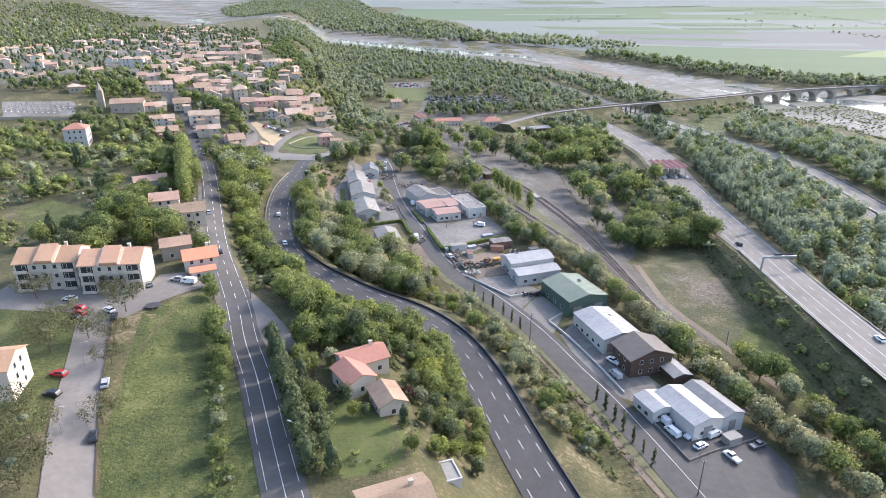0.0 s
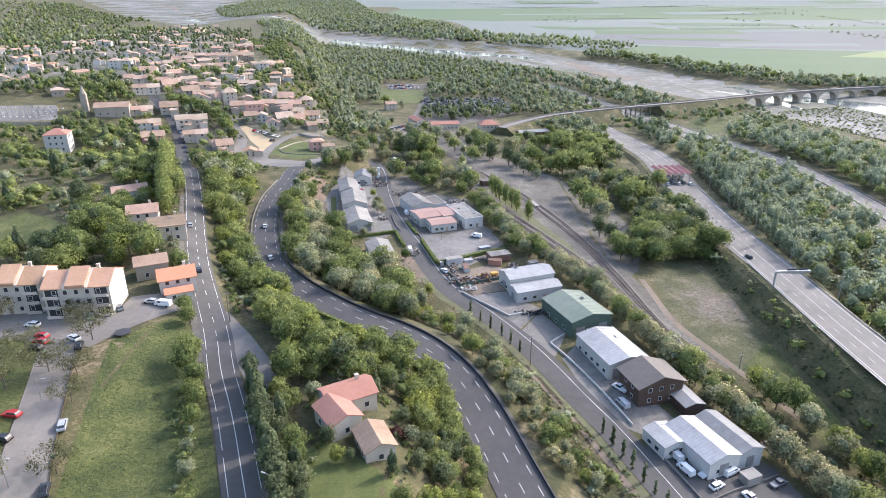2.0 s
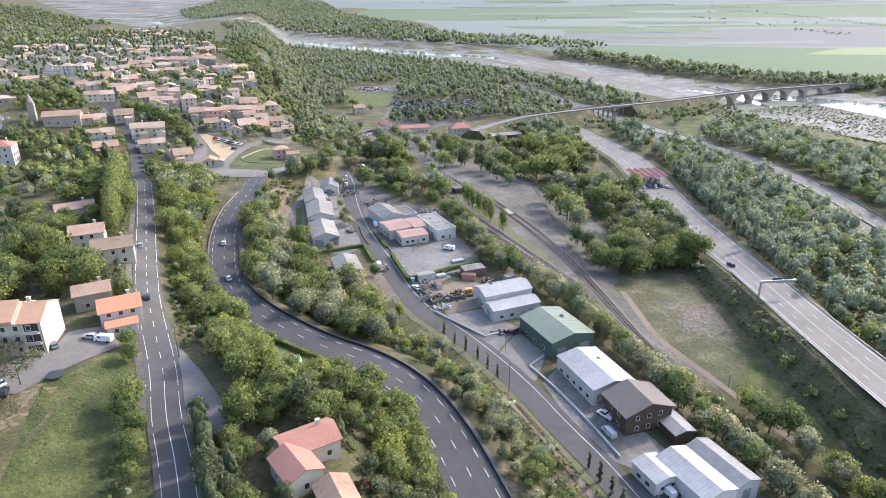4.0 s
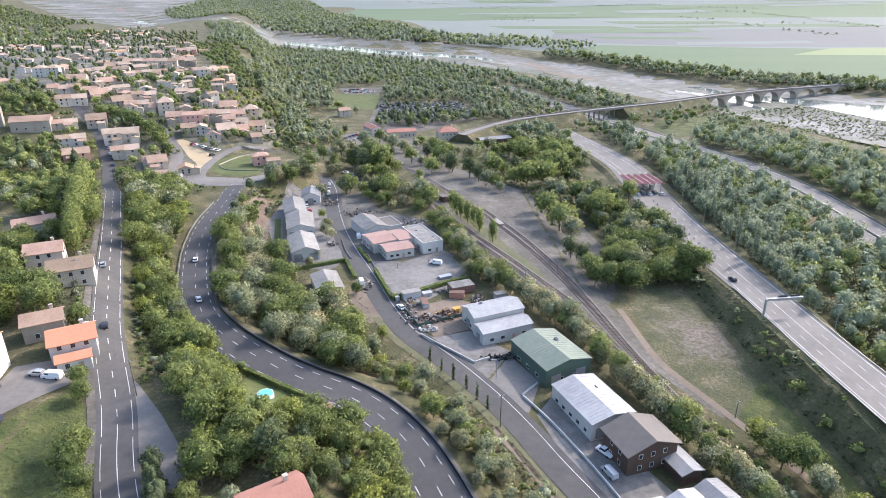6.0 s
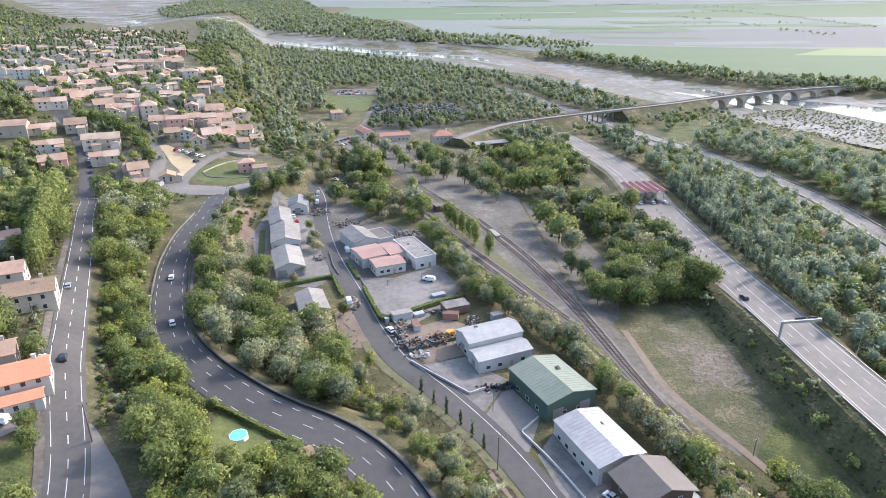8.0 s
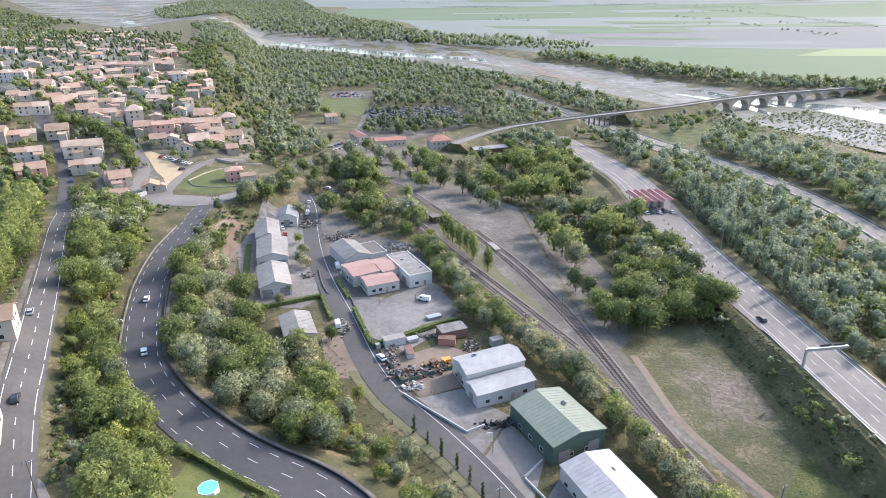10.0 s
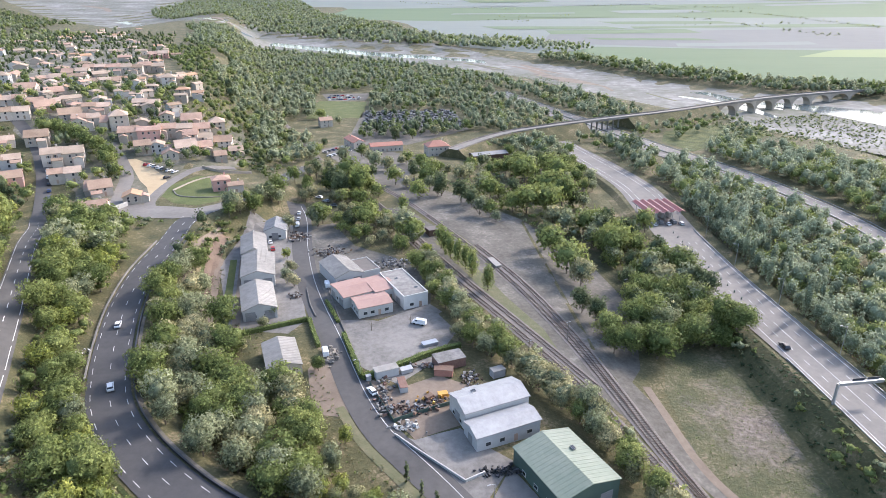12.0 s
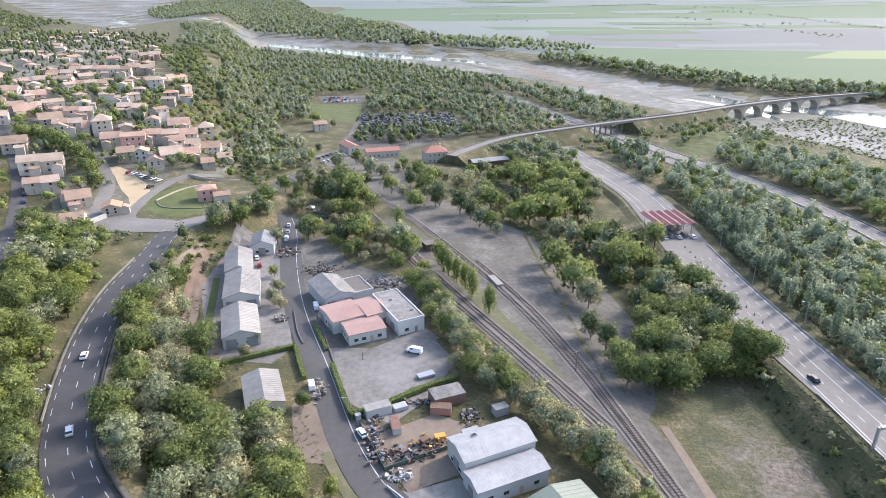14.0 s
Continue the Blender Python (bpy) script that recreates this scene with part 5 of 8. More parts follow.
def crown_mesh(name, seed, low, high, wide, count, form, n, size, mat, core, full=0.7):
    rnd, nr = random.Random(seed), np.random.default_rng(seed)
    blobs = clumps(rnd, low, high, wide, count, form)
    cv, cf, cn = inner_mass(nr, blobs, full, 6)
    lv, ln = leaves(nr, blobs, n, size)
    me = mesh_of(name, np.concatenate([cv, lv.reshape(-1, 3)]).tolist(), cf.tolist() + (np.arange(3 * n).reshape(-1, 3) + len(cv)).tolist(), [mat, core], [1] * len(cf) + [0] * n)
    me.polygons.foreach_set("use_smooth", [True] * (len(cf) + n))
    me.normals_split_custom_set_from_vertices(np.concatenate([cn, ln]).tolist())
    return me


def trunk_mesh(seed, low, high, wide, thick):
    rnd = random.Random(seed)
    bm = bmesh.new()
    tube(bm, (0, 0, -0.5), (0, 0, low), thick, thick * 0.75, 7)
    tube(bm, (0, 0, low), (0.1, 0.1, low + (high - low) * 0.7), thick * 0.75, thick * 0.2, 6)
    for k in range(5):
        a = k * math.tau / 5 + rnd.uniform(-0.4, 0.4)
        r = wide * rnd.uniform(0.45, 0.7)
        z = low + (high - low) * rnd.uniform(0.0, 0.3)
        tube(bm, (0, 0, z), (r * math.cos(a), r * math.sin(a), z + (high - low) * rnd.uniform(0.2, 0.4)), thick * 0.45, thick * 0.1, 5)
    me = bpy.data.meshes.new("trunk")
    bm.to_mesh(me)
    bm.free()
    me.materials.append(BARK)
    return me


# kind: name, label, form, crown from, to, half width, sprays, leaves, leaf size, leaf, core, trunk radius
KINDS = {
    "broad": ("broadleaf_tree", "round broadleaf tree in fresh mid-green leaf", "round", 0.7, 10.2, 4.4, 34, 1650, 0.28, LEAF_MID, CORE_MID, 0.26),
    "broad2": ("spreading_tree", "spreading broadleaf tree in fresh mid-green leaf", "round", 0.6, 8.8, 5.0, 36, 1750, 0.28, LEAF_MID, CORE_MID, 0.26),
    "fresh": ("young_tree", "bright yellow-green young broadleaf tree", "round", 0.7, 8.4, 3.8, 30, 1450, 0.27, LEAF_FRESH, CORE_MID, 0.2),
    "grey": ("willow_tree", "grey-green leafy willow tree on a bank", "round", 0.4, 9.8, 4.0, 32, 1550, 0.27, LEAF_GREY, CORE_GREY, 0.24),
    "cream": ("acacia_tree", "tree with pale creamy blossom among leaves", "round", 0.4, 8.6, 3.9, 32, 1550, 0.27, LEAF_CREAM, CORE_GREY, 0.2),
    "dark": ("dark_tree", "dark evergreen tree with dense leaf", "round", 0.4, 10.2, 3.5, 32, 1450, 0.27, LEAF_DARK, CORE_DARK, 0.24),
    "pine": ("conifer_tree", "dark pointed conifer beside the road", "cone", 0.6, 12.0, 3.3, 44, 1150, 0.26, LEAF_DARK, CORE_DARK, 0.24),
    "upright": ("riverside_tree", "tall upright riverside tree in haze-tinted grey-green leaf", "round", 0.3, 12.0, 3.5, 34, 1200, 0.27, LEAF_HAZED, CORE_GREY, 0.24),
    "poplar": ("poplar_tree", "tall slim poplar in haze-tinted light leaf", "column", 0.8, 16.0, 2.0, 26, 1100, 0.26, LEAF_HAZED, CORE_GREY, 0.28),
    "plane": ("plane_tree", "clipped plane tree with a dense green crown", "column", 2.2, 9.5, 2.5, 18, 1050, 0.26, LEAF_MID, CORE_MID, 0.24),
    "cypress": ("cypress", "small slender dark green cypress", "column", 0.2, 5.4, 0.62, 8, 420, 0.16, LEAF_DARK, CORE_DARK, 0.1),
    "bush": ("bush", "low leafy green bush on rough grass", "round", 0.0, 2.6, 1.9, 12, 340, 0.22, LEAF_MID, CORE_MID, 0.08),
    "drybush": ("bush", "low grey-green scrubby bush on dry grass", "round", 0.0, 2.4, 1.8, 12, 320, 0.22, LEAF_GREY, CORE_GREY, 0.08),
    "sparse": ("plane_tree", "spreading half-bare plane tree with thin olive leaf", "flat", 1.5, 7.8, 5.2, 30, 1900, 0.18, LEAF_OLIVE, CORE_GREY, 0.2),
    "tuft": ("weeds", "", "round", 0.0, 0.7, 0.75, 2, 20, 0.16, LEAF_MID, CORE_MID, 0.02),
    "drytuft": ("weeds", "", "round", 0.0, 0.7, 0.75, 2, 20, 0.16, LEAF_STRAW, CORE_GREY, 0.02),
    "ivy": ("bush", "dark ivy and bramble", "round", 0.0, 1.6, 1.9, 8, 280, 0.24, LEAF_DARK, CORE_DARK, 0.08),
    "purple": ("plum_tree", "small purple-leaved plum tree", "round", 1.0, 4.2, 1.9, 14, 560, 0.2, LEAF_PURPLE, CORE_DARK, 0.1),
}
VARIANTS, FAR_VARIANTS = {}, {}
for kind, (name, label, form, low, high, wide, count, n, size, mat, core, thick) in KINDS.items():
    if "tuft" in kind:
        continue
    VARIANTS[kind], FAR_VARIANTS[kind] = [], []
    for v in range(3):
        seed = 31 * len(VARIANTS) + v
        full = 0.2 if kind == "sparse" else 0.7
        stem = trunk_mesh(seed, low, high, wide, thick)
        VARIANTS[kind].append((stem, crown_mesh("crown", seed, low, high, wide, count, form, n, size, mat, core, full)))
        FAR_VARIANTS[kind].append((stem, crown_mesh("crown", seed, low, high, wide, count, form, n // 3, size * 1.6, mat, core, full)))
rt = random.Random(5)
PLANTED = []


def off_road(x, y, need):
    """The nearest place that keeps this distance from the middle of a road."""
    for line, half in ((BYPASS[:, :2], 5.5), (np.array(YARD_ROAD, float), 3.2), (np.array(MAIN_ROAD, float), 3.6), (np.array(MOTORWAY, float), 9.5)):
        best = None
        for a, b in zip(line[:-1], line[1:]):
            d = b - a
            k = min(1.0, max(0.0, ((x - a[0]) * d[0] + (y - a[1]) * d[1]) / (d[0] * d[0] + d[1] * d[1])))
            e = (x - a[0] - k * d[0], y - a[1] - k * d[1])
            r = math.hypot(*e)
            if best is None or r < best[0]:
                best = (r, e)
        r, e = best
        if 0.01 < r < need + half:
            x, y = x + e[0] * (need + half - r) / r, y + e[1] * (need + half - r) / r
    return x, y


def plant(kind, x, y, s=1.0, tall=1.0, group=""):
    x, y = off_road(x, y, 0.8 * s * KINDS[kind][5])
    name, label = KINDS[kind][:2]
    trunk, crown = rt.choice((VARIANTS if math.hypot(x, y - 100) < 240 else FAR_VARIANTS)[kind])
    tree = new(name)
    tree.matrix_world = pose(x, y, land(x, y) - 0.1, 0, 0, rt.uniform(0, 360)) @ Matrix.Diagonal((s, s * rt.uniform(0.92, 1.08), s * tall, 1))
    obj("trunk", trunk, tree)
    obj("crown", crown, tree)
    PLANTED.append((x, y))
    return tagged(tree, label, "tree" if "bush" not in kind else "bush", group)


def row(line, gap, kinds, s=(0.8, 1.2), jitter=1.0, off=0.0, group="", tall=1.0):
    q, d, at = dense(line, gap)
    for p, e in zip(q, d):
        plant(rt.choice(kinds), p[0] + e[1] * off + rt.uniform(-jitter, jitter), p[1] - e[0] * off + rt.uniform(-jitter, jitter), rt.uniform(*s), tall, group)


def inside(x, y, outline):
    hit = False
    for (a, b), (c, d) in zip(outline, outline[1:] + outline[:1]):
        if (b > y) != (d > y) and x < (c - a) * (y - b) / (d - b) + a:
            hit = not hit
    return hit


def clear(x, y, gap):
    return all((x - a) ** 2 + (y - b) ** 2 > gap * gap for a, b in PLANTED[-500:])


KEEP_OPEN = [(-33, 188.5, 8.5), (-31, 181, 7.5), (-27.5, 172, 6.5), (-50, 165, 9), (-44, 156, 7), (-56, 177, 7.5), (-37, 194, 5), (-27.5, 171, 5), (-20, 135, 9), (-13, 123.5, 6), (-18, 117, 7), (-25, 266, 11), (-17, 181, 4), (0, 106, 5), (-52, 163, 7), (-58, 174, 5.5), (-46, 152, 5), (-232, 392, 17), (-228, 380, 12), (-136, 279, 12), (-131, 270, 8), (-228, 452, 14), (-160, 243, 15), (-171, 252, 12), (-152, 238, 10), (-160, 294, 13), (-150, 290, 9), (-190, 300, 10), (-185, 345, 12), (-200, 360, 10), (-215, 330, 9)]


def grove(outline, count, kinds, s=(0.8, 1.2), gap=3.5, group=""):
    """Single trees scattered inside an outline, keeping a distance."""
    xs, ys = [p[0] for p in outline], [p[1] for p in outline]
    made = tries = 0
    while made < count and tries < 4000:
        tries += 1
        x, y = rt.uniform(min(xs), max(xs)), rt.uniform(min(ys), max(ys))
        if inside(x, y, outline) and clear(x, y, gap) and all((x - a) ** 2 + (y - b) ** 2 > r * r for a, b, r in KEEP_OPEN):
            plant(rt.choice(kinds), x, y, rt.uniform(*s), group=group)
            made += 1


def wood(name, label, outlines, spacing, kinds, s=(0.8, 1.3), n=70, size=0.85, seed=1, spots=(), masses=6, clear_of=()):
    """Uncounted trees of a wood, joined: uneven crowns of leafy clumps on a trunk stub."""
    rnd, nr = random.Random(seed), np.random.default_rng(seed)
    stock = []
    mats = []
    for kind in kinds:
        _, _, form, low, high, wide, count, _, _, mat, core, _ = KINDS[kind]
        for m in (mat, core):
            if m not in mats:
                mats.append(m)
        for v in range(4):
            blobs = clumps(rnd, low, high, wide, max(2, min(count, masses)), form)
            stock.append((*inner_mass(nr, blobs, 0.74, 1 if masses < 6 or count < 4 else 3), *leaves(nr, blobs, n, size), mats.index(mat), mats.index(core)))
    V, N, T, Q, TS, QS, base = [], [], [], [], [], [], 0
    spots = list(spots)
    for outline in outlines:
        o = np.array(outline, float)
        for x in np.arange(o[:, 0].min(), o[:, 0].max(), spacing):
            for y in np.arange(o[:, 1].min(), o[:, 1].max(), spacing):
                px, py = x + rnd.uniform(-0.5, 0.5) * spacing, y + rnd.uniform(-0.5, 0.5) * spacing
                if inside(px, py, outline) and rnd.random() > 0.06:
                    spots.append((px, py, rnd.uniform(*s)))
    at_all = np.array([p for p in spots if all((p[0] - a) ** 2 + (p[1] - b) ** 2 > r * r for a, b, r in KEEP_OPEN)])
    keep = np.ones(len(at_all), bool)
    for a, b, r in clear_of:
        keep &= (at_all[:, 0] - a) ** 2 + (at_all[:, 1] - b) ** 2 > r * r
    for line, half in ((BYPASS[:, :2], 7.2), (np.array(YARD_ROAD, float), 5.6), (np.array(MAIN_ROAD, float), 5.0), (np.array(MOTORWAY_FAR, float), 14.0), (np.array(MOTORWAY, float), 9.2)):
        keep &= along(at_all[:, 0], at_all[:, 1], line)[0] > half + 1.2 * at_all[:, 2]
    for px, py, k in at_all[keep].tolist():
        cv, cf, cn, lv, ln, ms, cs = rnd.choice(stock)
        lv = lv.reshape(-1, 3)
        a = rnd.uniform(0, math.tau)
        turn = np.array([[math.cos(a), -math.sin(a), 0], [math.sin(a), math.cos(a), 0], [0, 0, rnd.uniform(0.85, 1.2)]]) * k
        at = np.array([px, py, land(px, py)])
        V += [cv @ turn.T + at, lv @ turn.T + at]
        N += [cn @ turn.T / k, ln @ turn.T / k]
        T.append(cf + base)
        TS.append(np.full(len(cf), cs))
        Q.append(np.arange(len(lv)).reshape(-1, 3) + base + len(cv))
        QS.append(np.full(len(lv) // 3, ms))
        base += len(cv) + len(lv)
    V, T, Q = np.concatenate(V), np.concatenate(T), np.concatenate(Q)
    me = bpy.data.meshes.new(name)
    me.vertices.add(len(V))
    me.vertices.foreach_set("co", V.ravel())
    me.loops.add(3 * len(T) + 3 * len(Q))
    me.loops.foreach_set("vertex_index", np.concatenate([T.ravel(), Q.ravel()]).astype(np.int32))
    me.polygons.add(len(T) + len(Q))
    me.polygons.foreach_set("loop_start", np.concatenate([np.arange(len(T)) * 3, 3 * len(T) + np.arange(len(Q)) * 3]).astype(np.int32))
    for m in mats:
        me.materials.append(m)
    me.polygons.foreach_set("material_index", np.concatenate(TS + QS).astype(np.int32))
    me.polygons.foreach_set("use_smooth", np.ones(len(T) + len(Q), bool))
    me.update(calc_edges=True)
    N = np.concatenate(N)
    me.normals_split_custom_set_from_vertices((N / np.linalg.norm(N, axis=1, keepdims=True)).tolist())
    return tagged(obj(name, me), label, "wood", kind="stuff")


# Woods
FRONTS = [(x + 0.01 * y, y - 5, 0.5 * w + 5) for x, y, w in TAKEN]
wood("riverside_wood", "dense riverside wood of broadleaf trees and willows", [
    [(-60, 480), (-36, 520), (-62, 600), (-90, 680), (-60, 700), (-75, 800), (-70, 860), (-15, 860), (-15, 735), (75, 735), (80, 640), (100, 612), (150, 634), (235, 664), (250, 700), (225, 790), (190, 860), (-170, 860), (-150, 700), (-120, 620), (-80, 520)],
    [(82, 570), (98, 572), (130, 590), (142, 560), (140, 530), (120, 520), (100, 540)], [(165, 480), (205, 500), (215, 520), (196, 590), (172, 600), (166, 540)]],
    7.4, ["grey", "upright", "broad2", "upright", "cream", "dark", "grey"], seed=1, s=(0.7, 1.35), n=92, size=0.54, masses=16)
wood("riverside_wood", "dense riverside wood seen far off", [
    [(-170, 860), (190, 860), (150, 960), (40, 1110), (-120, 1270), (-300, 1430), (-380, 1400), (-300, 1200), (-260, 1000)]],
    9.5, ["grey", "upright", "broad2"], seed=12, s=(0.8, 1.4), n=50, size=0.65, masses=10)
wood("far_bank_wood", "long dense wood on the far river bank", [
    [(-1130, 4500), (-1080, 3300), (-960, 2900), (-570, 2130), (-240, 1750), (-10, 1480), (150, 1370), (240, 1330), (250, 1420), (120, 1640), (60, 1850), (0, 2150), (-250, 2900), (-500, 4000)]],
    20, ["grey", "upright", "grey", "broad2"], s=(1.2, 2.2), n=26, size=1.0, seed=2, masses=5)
wood("motorway_wood", "dense wood of broadleaf trees between two roads", [
    [(151, 150), (150.5, 230), (152.5, 265), (156, 300), (161, 335), (168, 385), (173, 420), (171, 470), (205, 500), (215, 440), (222, 380), (217, 300), (212, 150)],
    [(246, 150), (248, 300), (254, 370), (256, 410), (246, 480), (236, 530), (262, 560), (300, 520), (330, 440), (350, 330), (380, 150)]],
    5.4, ["grey", "upright", "broad2", "upright", "broad", "upright"], s=(0.7, 1.3), n=190, size=0.4, seed=3, masses=22)
wood("bank_wood", "tree belt along the far bank of the river", [
    [(250, 1190), (310, 1090), (372, 935), (446, 830), (540, 765), (820, 565), (860, 600), (580, 800), (480, 870), (410, 970), (340, 1130), (280, 1220)]],
    7.6, ["grey", "broad", "grey"], s=(0.9, 1.6), n=40, size=1.0, seed=4, masses=4)
wood("hill_wood", "scrubby wood on the flank of the village hill", [
    [(-80, 470), (-66, 520), (-95, 600), (-150, 740), (-230, 960), (-270, 940), (-195, 740), (-150, 640), (-120, 560), (-98, 520)],
    [(-250, 330), (-160, 300), (-140, 330), (-160, 400), (-200, 440), (-215, 450), (-255, 430), (-300, 400)]],
    7.5, ["broad", "broad2", "dark", "fresh"], s=(0.5, 0.95), n=110, size=0.42, seed=6, masses=11)
wood("village_gardens", "garden trees and hedges among the village houses", [
    [(-560, 520), (-330, 480), (-240, 470), (-150, 470), (-115, 530), (-150, 600), (-205, 640), (-205, 720), (-250, 900), (-330, 1180), (-560, 1250), (-640, 1200), (-600, 640)]],
    11, ["broad", "dark", "pine", "dark", "broad2"], s=(0.4, 0.95), n=44, size=0.54, seed=7, masses=8, clear_of=FRONTS)
wood("outer_gardens", "garden trees among the scattered outer houses", [[(-1300, 2350), (-900, 1800), (-640, 1380), (-450, 1280), (-560, 1220), (-640, 900), (-700, 620), (-1100, 900), (-1500, 1800)]], 22, ["broad", "dark", "grey", "pine"], s=(0.7, 1.5), n=30, size=0.8, seed=71, masses=5)
wood("town_trees", "large garden trees between old village houses", [
    [(-210, 485), (-150, 478), (-140, 455), (-150, 490), (-160, 500), (-205, 500)], [(-190, 525), (-150, 525), (-145, 600), (-190, 600)], [(-330, 470), (-262, 475), (-215, 475), (-225, 525), (-320, 540)], [(-250, 400), (-205, 410), (-196, 440), (-212, 452), (-250, 440)]],
    8.0, ["broad", "dark", "broad2"], s=(0.6, 1.0), n=150, size=0.4, seed=17, masses=14, clear_of=FRONTS)
rp = random.Random(3)
spots = []
for line, step in (([(1306, 2952), (1528, 2986), (1532, 2560), (1407, 2057), (1391, 1889)], 14), ([(35, 3993), (221, 3851), (338, 3746)], 16), ([(1332, 3643), (1427, 3354), (1579, 3310), (1697, 3104)], 22), ([(430, 2700), (560, 2690)], 20), ([(900, 2090), (1300, 2130)], 40), ([(1300, 1630), (1700, 1660)], 45)):
    q, d, at = dense(line, step)
    spots += [(float(x) + rp.uniform(-9, 9), float(y) + rp.uniform(-14, 14), rp.uniform(0.4, 1.4)) for x, y in q if rp.random() < 0.75]
for x, y in [(382, 2450), (431, 2442), (466, 2362), (441, 3469), (505, 3420), (580, 3359), (709, 2774), (1048, 1776), (1059, 1732), (1051, 1650), (1063, 1614), (1096, 2633), (1111, 2539), (1105, 2410), (1055, 3542), (1166, 3515), (1275, 3570), (1070, 2032), (1086, 1968)]:
    far_off = math.hypot(x, y) / 2000
    spots += [(x + rp.gauss(0, 16 * far_off), y + rp.gauss(0, 9), rp.uniform(0.5, 1.4)) for _ in range(5)]
wood("plain_trees", "far hedgerows and clumps of trees across the plain", [], 50, ["broad", "grey", "dark"], n=14, size=1.2, seed=8, masses=2, spots=spots)
wood("island_scrub", "low scrub on the gravel islands of the river", [
    [(270, 640), (340, 670), (420, 700), (470, 560), (430, 400), (390, 440), (340, 560)], [(100, 1100), (220, 1020), (260, 900), (240, 890), (120, 1040)], [(-200, 1450), (0, 1280), (60, 1240), (20, 1220), (-240, 1420)]],
    6.5, ["drybush"], s=(0.25, 0.9), n=16, size=0.5, seed=9, masses=3)
wood("bank_scrub", "bushes and brambles on banks and verges", [[(-58, 262), (-44, 232), (-26, 214), (-6, 205), (10, 186), (22, 160), (31, 132), (46, 128), (38, 158), (24, 188), (8, 210), (-8, 226), (-20, 250), (-36, 250), (-40, 282), (-56, 290), (-66, 315), (-72, 300)], [(119, 130), (119.5, 215), (120, 262), (123, 280), (125.5, 215), (126, 130)]] + [[(24, 330), (34, 298), (44, 272), (56, 244), (66, 214), (72, 190), (82, 166), (92, 148), (112, 110), (122, 110), (110, 150), (92, 180), (76, 206), (68, 236), (58, 258), (46, 282), (32, 318)], [(58, 420), (74, 392), (88, 364), (96, 366), (112, 400), (124, 440), (128, 500), (96, 560), (66, 512), (42, 486)]] + [[(88, 262), (100, 290), (122, 282), (128, 300), (126, 340), (118, 380), (102, 366), (101, 330), (98, 296)], [(-58, 186), (-70, 212), (-88, 255), (-104, 300), (-92, 330), (-90, 310), (-84, 270), (-66, 232), (-46, 208)], [(-36, 150), (-50, 178), (-44, 186), (-32, 176), (-18, 172), (4, 160), (8, 146), (-8, 150), (-28, 148)], [(-300, 180), (-160, 190), (-120, 232), (-140, 270), (-160, 300), (-250, 330), (-330, 300)]],
    6.0, ["bush", "drybush", "bush"], s=(0.6, 1.8), n=46, size=0.3, seed=21, masses=4)

# Single trees along the roads
grove([(-54, 184), (-63, 203), (-80, 236), (-98, 283), (-120, 340), (-128, 366), (-112, 368), (-100, 340), (-92, 312), (-90, 285), (-80, 255), (-67, 232), (-54, 214), (-46, 205)], 66, ["broad", "broad2", "fresh", "broad", "grey"], (0.85, 1.25), 4.6)
grove([(-42, 154), (-56, 178), (-50, 203), (-42, 202), (-46, 186), (-32, 174), (-24, 172), (-12, 176), (2, 164), (6, 148), (2, 134), (-4, 138), (-8, 150), (-28, 148), (-38, 144)], 50, ["broad", "broad2", "dark", "fresh", "broad"], (0.75, 1.15), 4.0)
row([(-28, 100), (-36, 122), (-43, 140), (-46, 150)], 3.4, ["pine", "dark"], (0.7, 0.95), 0.8, 0, "roadside conifers")
row([(-23, 101), (-31, 123), (-37, 140)], 4.4, ["dark", "pine", "broad"], (0.6, 0.85), 1.0, 0, "roadside conifers")
grove([(-2, 108), (8, 114), (12, 128), (4, 150), (-4, 146), (-3, 132), (2, 120)], 17, ["broad", "dark", "fresh", "broad2"], (0.5, 0.85), 3.6)
grove([(-72, 300), (-64, 266), (-54, 238), (-42, 221), (-28, 210), (-14, 203), (-6, 206), (-14, 216), (-10, 228), (-22, 250), (-38, 252), (-44, 284), (-56, 296), (-64, 330), (-70, 330)], 62, ["grey", "broad", "cream", "grey", "broad2"], (0.8, 1.35), 4.8)
grove([(-16, 212), (-4, 204), (6, 190), (14, 172), (22, 152), (28, 136), (40, 132), (34, 152), (26, 176), (14, 198), (2, 214), (-8, 226)], 44, ["grey", "broad", "grey", "cream", "fresh"], (0.45, 0.85), 3.8)
row([(22, 336), (30, 304), (38, 275), (48, 255), (60, 236), (68, 212), (74, 190), (82, 170), (92, 150), (106, 118)], 4.4, ["cream", "cream", "grey", "broad"], (0.8, 1.2), 1.8, 0, "trees along the railway")
row([(20, 330), (27, 305), (40, 266), (52, 246), (64, 222), (70, 200), (77, 178), (86, 158), (96, 138)], 6.0, ["cream", "grey", "broad"], (0.6, 0.95), 1.5, 0, "trees along the railway")
row([(98, 178), (106, 160), (114, 140), (120, 118)], 4.0, ["broad", "cream", "fresh", "grey"], (0.8, 1.15), 2.4, 0, "trees along the railway")
grove([(90, 258), (98, 278), (120, 270), (127, 290), (126, 330), (118, 372), (112, 400), (100, 366), (104, 330), (90, 286)], 42, ["broad", "dark", "broad2", "grey"], (1.0, 1.5), 5.4)
grove([(66, 420), (84, 392), (112, 402), (130, 440), (134, 520), (96, 575), (70, 512), (46, 484)], 44, ["broad", "broad2", "grey", "dark"], (0.8, 1.25), 5.2)
plant("broad2", 90, 470, 2.0)
